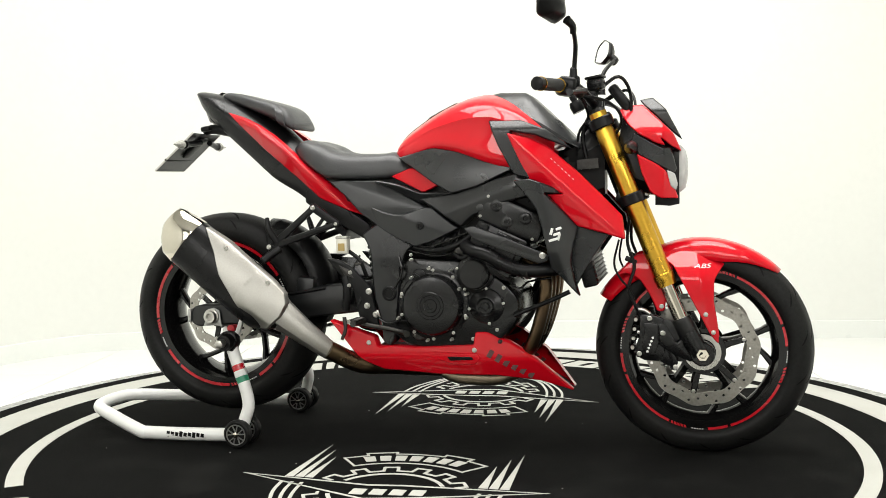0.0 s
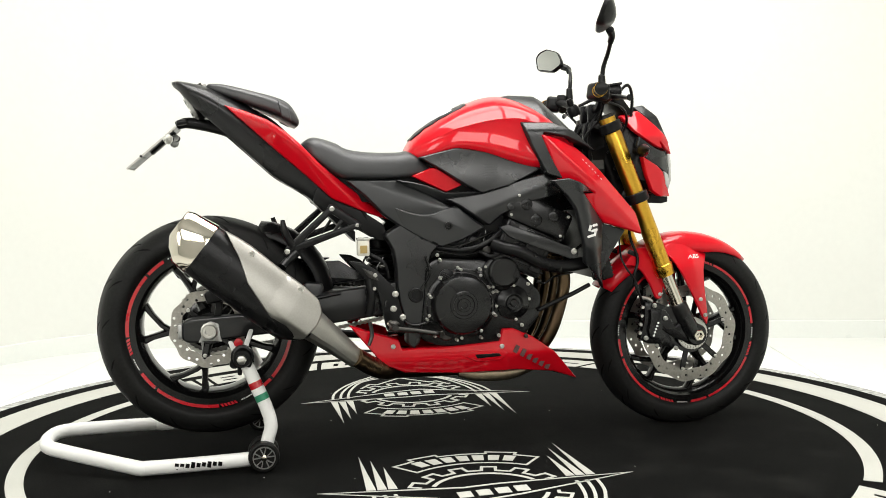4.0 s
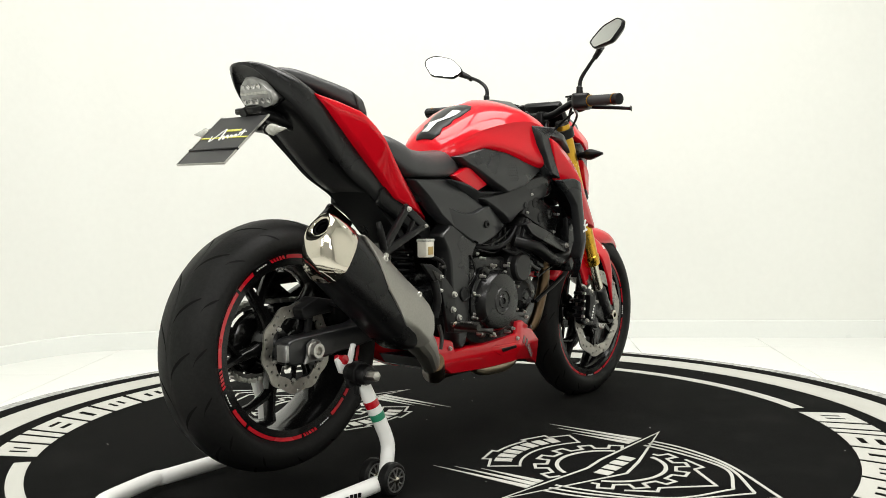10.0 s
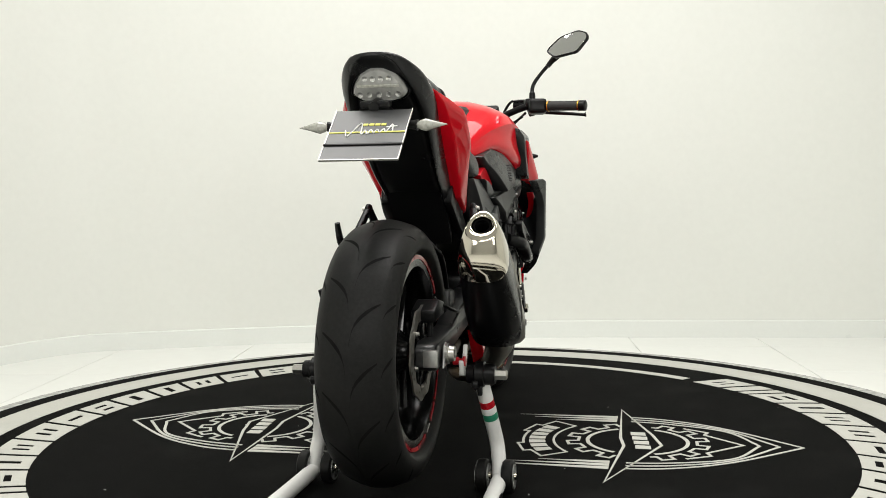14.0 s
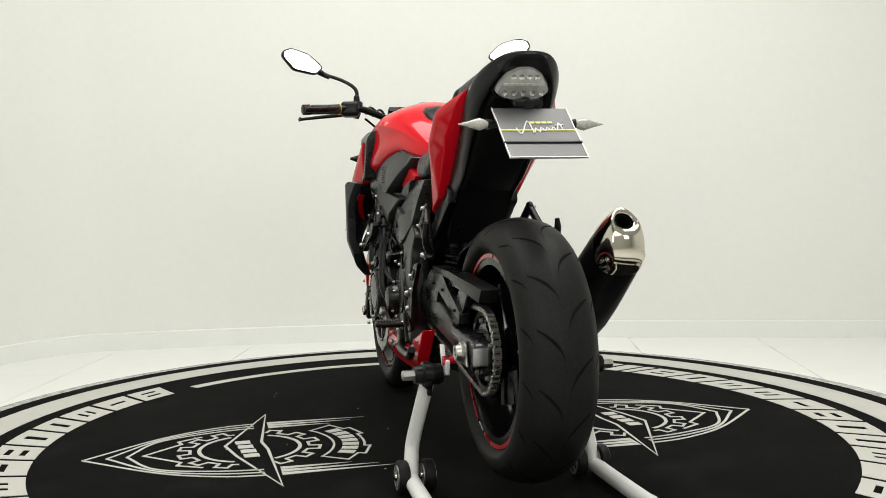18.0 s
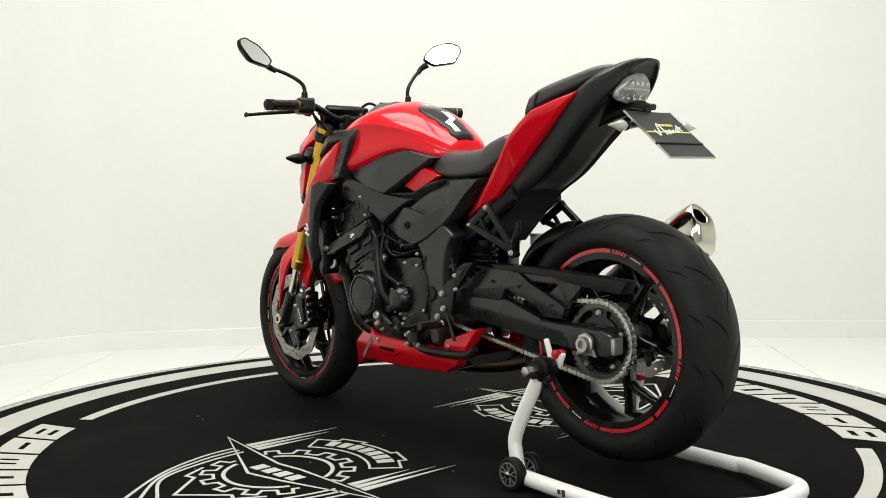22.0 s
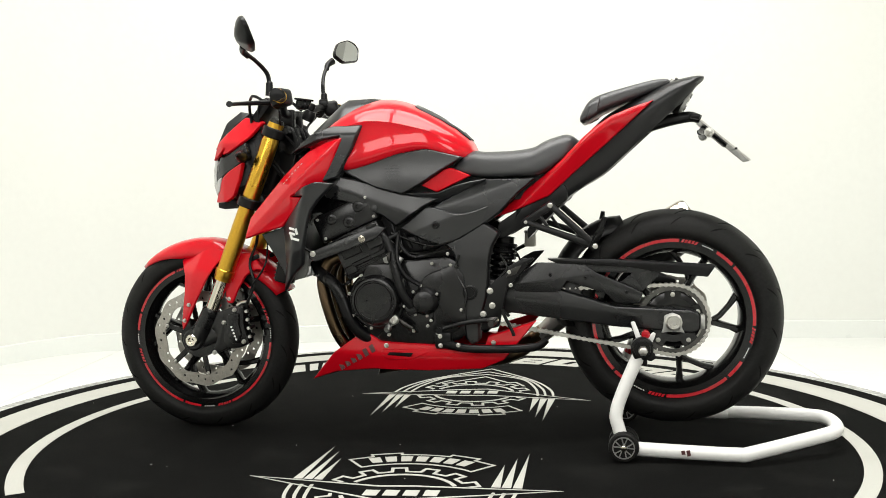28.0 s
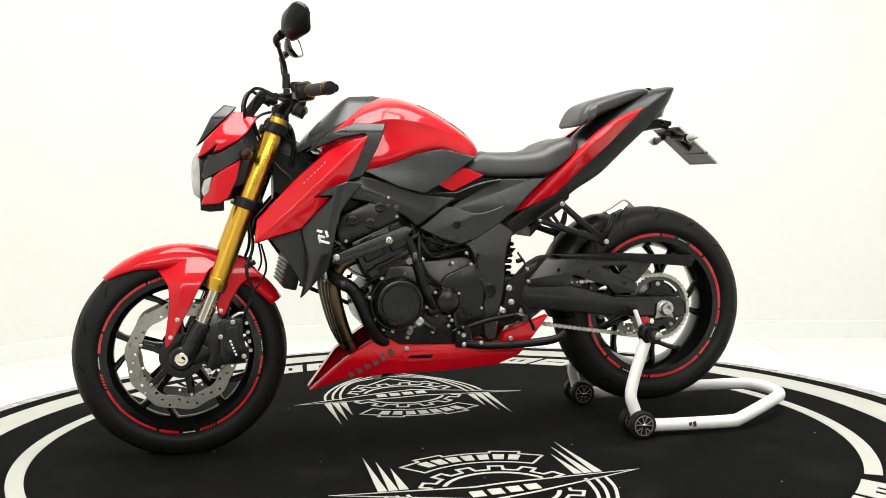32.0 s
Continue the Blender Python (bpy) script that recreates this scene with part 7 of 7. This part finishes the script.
    for i in range(14):
        a = radians(-5 + 68 * i / 13)
        r = 0.331 + 0.044 * abs(math.sin(math.pi * i / 13)) ** 0.8
        w = 0.085 if i < 10 else 0.085 - 0.010 * (i - 9)
        rings.append([(RA.x + (r - 0.05 * abs(u) ** 2.4) * math.cos(a), w * u, RA.z + (r - 0.05 * abs(u) ** 2.4) * math.sin(a)) for u in [-1 + k / 5 for k in range(11)]])
    loft(bm, rings, False, False)
    hg = part("rear_hugger", bm, BLACK, BIKE, "black rear hugger mudguard", 60)
    hg.modifiers.new("thick", "SOLIDIFY").thickness = 0.004
    bm = bmesh.new()
    loft(bm, [[(x, -w, z), (x, -w, z + 0.03), (x, w, z + 0.03), (x, w, z)] for x, w, z in ((-0.27, 0.070, 0.60), (-0.32, 0.074, 0.652), (-0.37, 0.074, 0.700), (-0.42, 0.070, 0.752))])
    part("inner_mudguard", bm, BLACK, BIKE)
    bm = bmesh.new()
    rings = []
    for x, w, z, h in curve([(-0.325, 0.080, 0.682, 0.03), (-0.40, 0.080, 0.737, 0.03), (-0.46, 0.078, 0.768, 0.03), (-0.52, 0.078, 0.815, 0.03), (-0.58, 0.078, 0.872, 0.03), (-0.645, 0.074, 0.934, 0.03), (-0.690, 0.062, 0.966, 0.03)], 3):
        hp = [(0.0, 0.06), (0.50, 0.04), (0.80, 0.0), (0.92, 0.16), (0.98, 0.5), (1.0, 1.0)]
        pts = [(x, w * p[0], z + h * p[1]) for p in hp]
        rings.append([(q[0], -q[1], q[2]) for q in reversed(pts)] + pts[1:])
    loft(bm, rings)
    part("under_tray", bm, BLACK, BIKE, "black plastic under tray", 40)
    # shock absorber
    bm = bmesh.new()
    a, b = Vector((-0.195, 0.02, 0.605)), Vector((-0.175, 0.02, 0.44))
    tube(bm, [a, lerp(a, b, 0.25), lerp(a, b, 0.26), lerp(a, b, 0.6), lerp(a, b, 0.61), b], [0.030, 0.030, 0.018, 0.018, 0.026, 0.020], 20, 1)
    shock = part("shock_absorber", bm, BLACK, BIKE, "black rear shock absorber with coil spring")
    bm = bmesh.new()
    pts = [lerp(a, b, 0.12 + 0.75 * k / 70) + Vector((math.cos(k * 0.628), math.sin(k * 0.628), 0)) * 0.036 for k in range(71)]
    tube(bm, pts, 0.0065, 8, 1)
    part("coil_spring", bm, BLACK, shock)
    bm = bmesh.new()
    tube(bm, [lerp(a, b, 0.30), lerp(a, b, 0.40)], 0.022, 16, 1)
    part("shock_collar", bm, DARKMET, shock)
    bm = bmesh.new()
    block(bm, (0.10, 0.16, 0.05), pose(-0.20, 0, 0.42), 0.01)
    block(bm, (0.14, 0.12, 0.06), pose(-0.30, 0, 0.43, 0, 6, 0), 0.012)
    block(bm, (0.06, 0.20, 0.12), pose(-0.40, 0, 0.43, 0, 6, 0), 0.012)
    part("swingarm_bridge", bm, FRAMEP, BIKE)
    # side stand, folded up on the left
    bm = bmesh.new()
    tube(bm, [(-0.028, 0.150, 0.300), (-0.10, 0.172, 0.290), (-0.20, 0.180, 0.291), (-0.30, 0.188, 0.300), (-0.335, 0.190, 0.322)], [0.014, 0.012, 0.012, 0.012, 0.010], 12, 4)
    ss = part("side_stand", bm, BLACK, BIKE, "black folded side stand")
    bm = bmesh.new()
    block(bm, (0.05, 0.03, 0.05), pose(-0.03, 0.150, 0.310, 0, 0, 0), 0.008)
    part("stand_bracket", bm, BLACK, ss)
    for bx, bz in ((-0.025, 0.325), (-0.026, 0.298), (-0.078, 0.300)):
        bolt(bx, 0.178, bz, ss, 0.009, h=0.008)


mechanics()


# ---- cables, clips and connectors round the engine ----
def dressing():
    rng = random.Random(7)
    for s in (-1, 1):
        y = s * 0.150
        runs = [([(-0.06, 0.60), (0.0, 0.585), (0.06, 0.60), (0.12, 0.625)], 0.0035), ([(-0.05, 0.575), (0.03, 0.56), (0.09, 0.575), (0.13, 0.61)], 0.0028),
                ([(0.10, 0.63), (0.09, 0.58), (0.12, 0.54), (0.10, 0.50)], 0.003), ([(-0.08, 0.56), (-0.07, 0.51), (-0.10, 0.45), (-0.09, 0.39)], 0.0032),
                ([(0.26, 0.61), (0.30, 0.57), (0.35, 0.56), (0.40, 0.59)], 0.004), ([(0.23, 0.50), (0.27, 0.47), (0.30, 0.49), (0.36, 0.50)], 0.003),
                ([(-0.20, 0.56), (-0.22, 0.52), (-0.19, 0.48), (-0.20, 0.42)], 0.003), ([(-0.17, 0.40), (-0.12, 0.365), (-0.06, 0.372), (0.0, 0.335)], 0.003)]
        for pts, r in runs:
            bm = bmesh.new()
            tube(bm, [(a, y + s * rng.uniform(-0.004, 0.016), b) for a, b in pts], r, 8, 5)
            part("wiring_loom", bm, GLOSSB, BIKE)
        for x, z in ((0.02, 0.583), (0.115, 0.553), (-0.072, 0.525), (0.335, 0.556), (0.255, 0.478), (-0.205, 0.535), (-0.10, 0.366), (0.215, 0.318)):
            bm = bmesh.new()
            block(bm, (rng.uniform(0.010, 0.020), 0.012, rng.uniform(0.008, 0.013)), pose(x, y + s * 0.004, z, 0, rng.uniform(-40, 40), 0), 0.002, 1)
            part("connector", bm, rng.choice((BLACK, DARKMET, GLOSSB)), BIKE)
        for x, z in ((0.225, 0.470), (0.205, 0.350), (0.06, 0.335), (-0.035, 0.330), (0.135, 0.322)):
            bolt(x, s * 0.144, z, BIKE, 0.0075, h=0.010)


dressing()


# ---- the rear stand ----
def rear_stand():
    st = thing("paddock_stand", "white tubular paddock stand on small black wheels", "paddock stand")
    bm = bmesh.new()
    half = [(-0.555, 0.243, 0.034), (-0.70, 0.246, 0.030), (-0.845, 0.248, 0.028), (-0.890, 0.240, 0.032), (-1.075, 0.130, 0.055), (-1.125, 0.085, 0.060), (-1.14, 0.03, 0.061)]
    tube(bm, half + [(p[0], -p[1], p[2]) for p in reversed(half)], 0.0195, 20, 6)
    part("base_tube", bm, WHITEP, st, "white bent base tube")
    for s in (-1, 1):
        bm = bmesh.new()
        tube(bm, [(-0.552, s * 0.243, 0.034), (-0.535, s * 0.238, 0.086), (-0.527, s * 0.232, 0.125), (-0.545, s * 0.222, 0.185), (-0.590, s * 0.206, 0.290)], [0.018, 0.018, 0.018, 0.018, 0.018], 18, 6)
        up = part("upright", bm, WHITEP, st, "white upright tube")
        bm = bmesh.new()
        d = Vector((-0.590, s * 0.206, 0.290)) - Vector((-0.545, s * 0.222, 0.185))
        for k, m in ((0, GREENP), (1, LABELW), (2, REDP)):
            b2 = bmesh.new()
            p0 = Vector((-0.545, s * 0.222, 0.185)) + d * (0.02 + 0.16 * k)
            tube(b2, [p0, p0 + d * 0.155], 0.0186, 18, 1)
            if s < 0:
                part("tape_band", b2, m, up)
            else:
                b2.free()
        bm.free()
        # clamp and hook
        bm = bmesh.new()
        lathe_y(bm, [(0, -0.035), (0.022, -0.035), (0.026, -0.028), (0.026, -0.010), (0.031, -0.008), (0.031, 0.012), (0.024, 0.016), (0.022, 0.034), (0, 0.034)], -0.598, s * 0.208, 0.306, 18)
        block(bm, (0.030, 0.040, 0.036), pose(-0.585, s * 0.207, 0.296, 0, 22, 0), 0.006)
        cl = part("clamp", bm, BLACK, st, "black clamp with hand screw")
        bm = bmesh.new()
        lathe_y(bm, [(0, 0), (0.013, 0), (0.013, s * 0.028), (0.010, s * 0.03), (0, s * 0.03)], -0.600, s * 0.242, 0.306, 6)
        part("clamp_pin", bm, STEEL, cl)
        bm = bmesh.new()
        lathe_y(bm, [(0, 0), (0.012, 0), (0.014, 0.01), (0.008, 0.016), (0, 0.016)], -0.620, s * 0.205, 0.285, 10)
        block(bm, (0.012, 0.012, 0.034), pose(-0.606, s * 0.206, 0.272), 0.003)
        part("hand_screw", bm, BLACK, cl)
        bm = bmesh.new()
        plate(bm, corner_round([(-0.622, 0.305), (-0.588, 0.305), (-0.566, 0.372), (-0.578, 0.374), (-0.596, 0.328), (-0.614, 0.330), (-0.628, 0.345), (-0.636, 0.340)], 0.004), s * 0.160, s * 0.170, 0.002)
        lathe_y(bm, [(0, -0.03), (0.008, -0.03), (0.008, 0.03), (0, 0.03)], -0.600, s * 0.185, 0.308, 12)
        part("hook", bm, WHITEP, cl, "white steel hook")
        # two small wheels
        for dy in (-0.032, 0.032):
            bm = bmesh.new()
            lathe_y(bm, [(0.029, -0.013), (0.036, -0.014), (0.0405, -0.010), (0.042, 0), (0.0405, 0.010), (0.036, 0.014), (0.029, 0.013)], -0.548, s * 0.232 + dy, 0.0425, 36)
            w = part("caster_wheel", bm, RUBBER, st, "small black wheel with grey spokes")
            for f in (-1, 1):
                bm = bmesh.new()
                y = s * 0.232 + dy + f * 0.0145
                c = Vector((-0.548, 0, 0.0425))
                ring_y(bm, c, y, 0.0275, 0.0305, 0.0015, 28)
                for k in range(5):
                    a = 2 * math.pi * k / 5 + 0.4
                    for da in (-0.28, 0.28):
                        p0 = c + Vector((math.cos(a), 0, math.sin(a))) * 0.006
                        p1 = c + Vector((math.cos(a + da), 0, math.sin(a + da))) * 0.028
                        mid, dv = (p0 + p1) / 2, p1 - p0
                        block(bm, (dv.length, 0.003, 0.003), pose(mid.x, y, mid.z) @ Matrix.Rotation(-math.atan2(dv.z, dv.x), 4, "Y"), 0)
                part("wheel_star", bm, ALU, w)
                bm = bmesh.new()
                lathe_y(bm, [(0, 0), (0.009, 0), (0.008, f * 0.005), (0.004, f * 0.007), (0, f * 0.007)], -0.548, y, 0.0425, 16)
                part("wheel_cap", bm, CHROME, w)
                lo = bmesh.new()
                lathe_y(lo, [(0, 0), (0.029, 0), (0.029, f * 0.001), (0, f * 0.001)], -0.548, y - f * 0.004, 0.0425, 28)
                part("wheel_face", lo, BLACK, w)
    # maker's print on the tube, as plain bars
    for s, x0, n in ((-1, -0.775, 9), (1, -0.72, 2)):
        bm = bmesh.new()
        for k in range(n):
            block(bm, (0.010, 0.0012, 0.011 if k % 3 else 0.016), pose(x0 + k * 0.014, s * 0.2660, 0.032 + (0.001 if k % 2 else 0), 0, 10, 0), 0)
        part("tube_print", bm, BLACK if s < 0 else LABELG, st)
    return st


STAND = rear_stand()
RIDERS = [BIKE, STAND]


def motions():
    """The platform turns, and all that stands on it turns with it."""
    walk(TABLE, [(t, pose(0, 0, 0, 0, 0, a)) for t, a in TURN])
    for ob in RIDERS:
        walk(ob, [(t, pose(0, 0, 0, 0, 0, a) @ pose(0, BIKE_Y, 0)) for t, a in TURN])


motions()
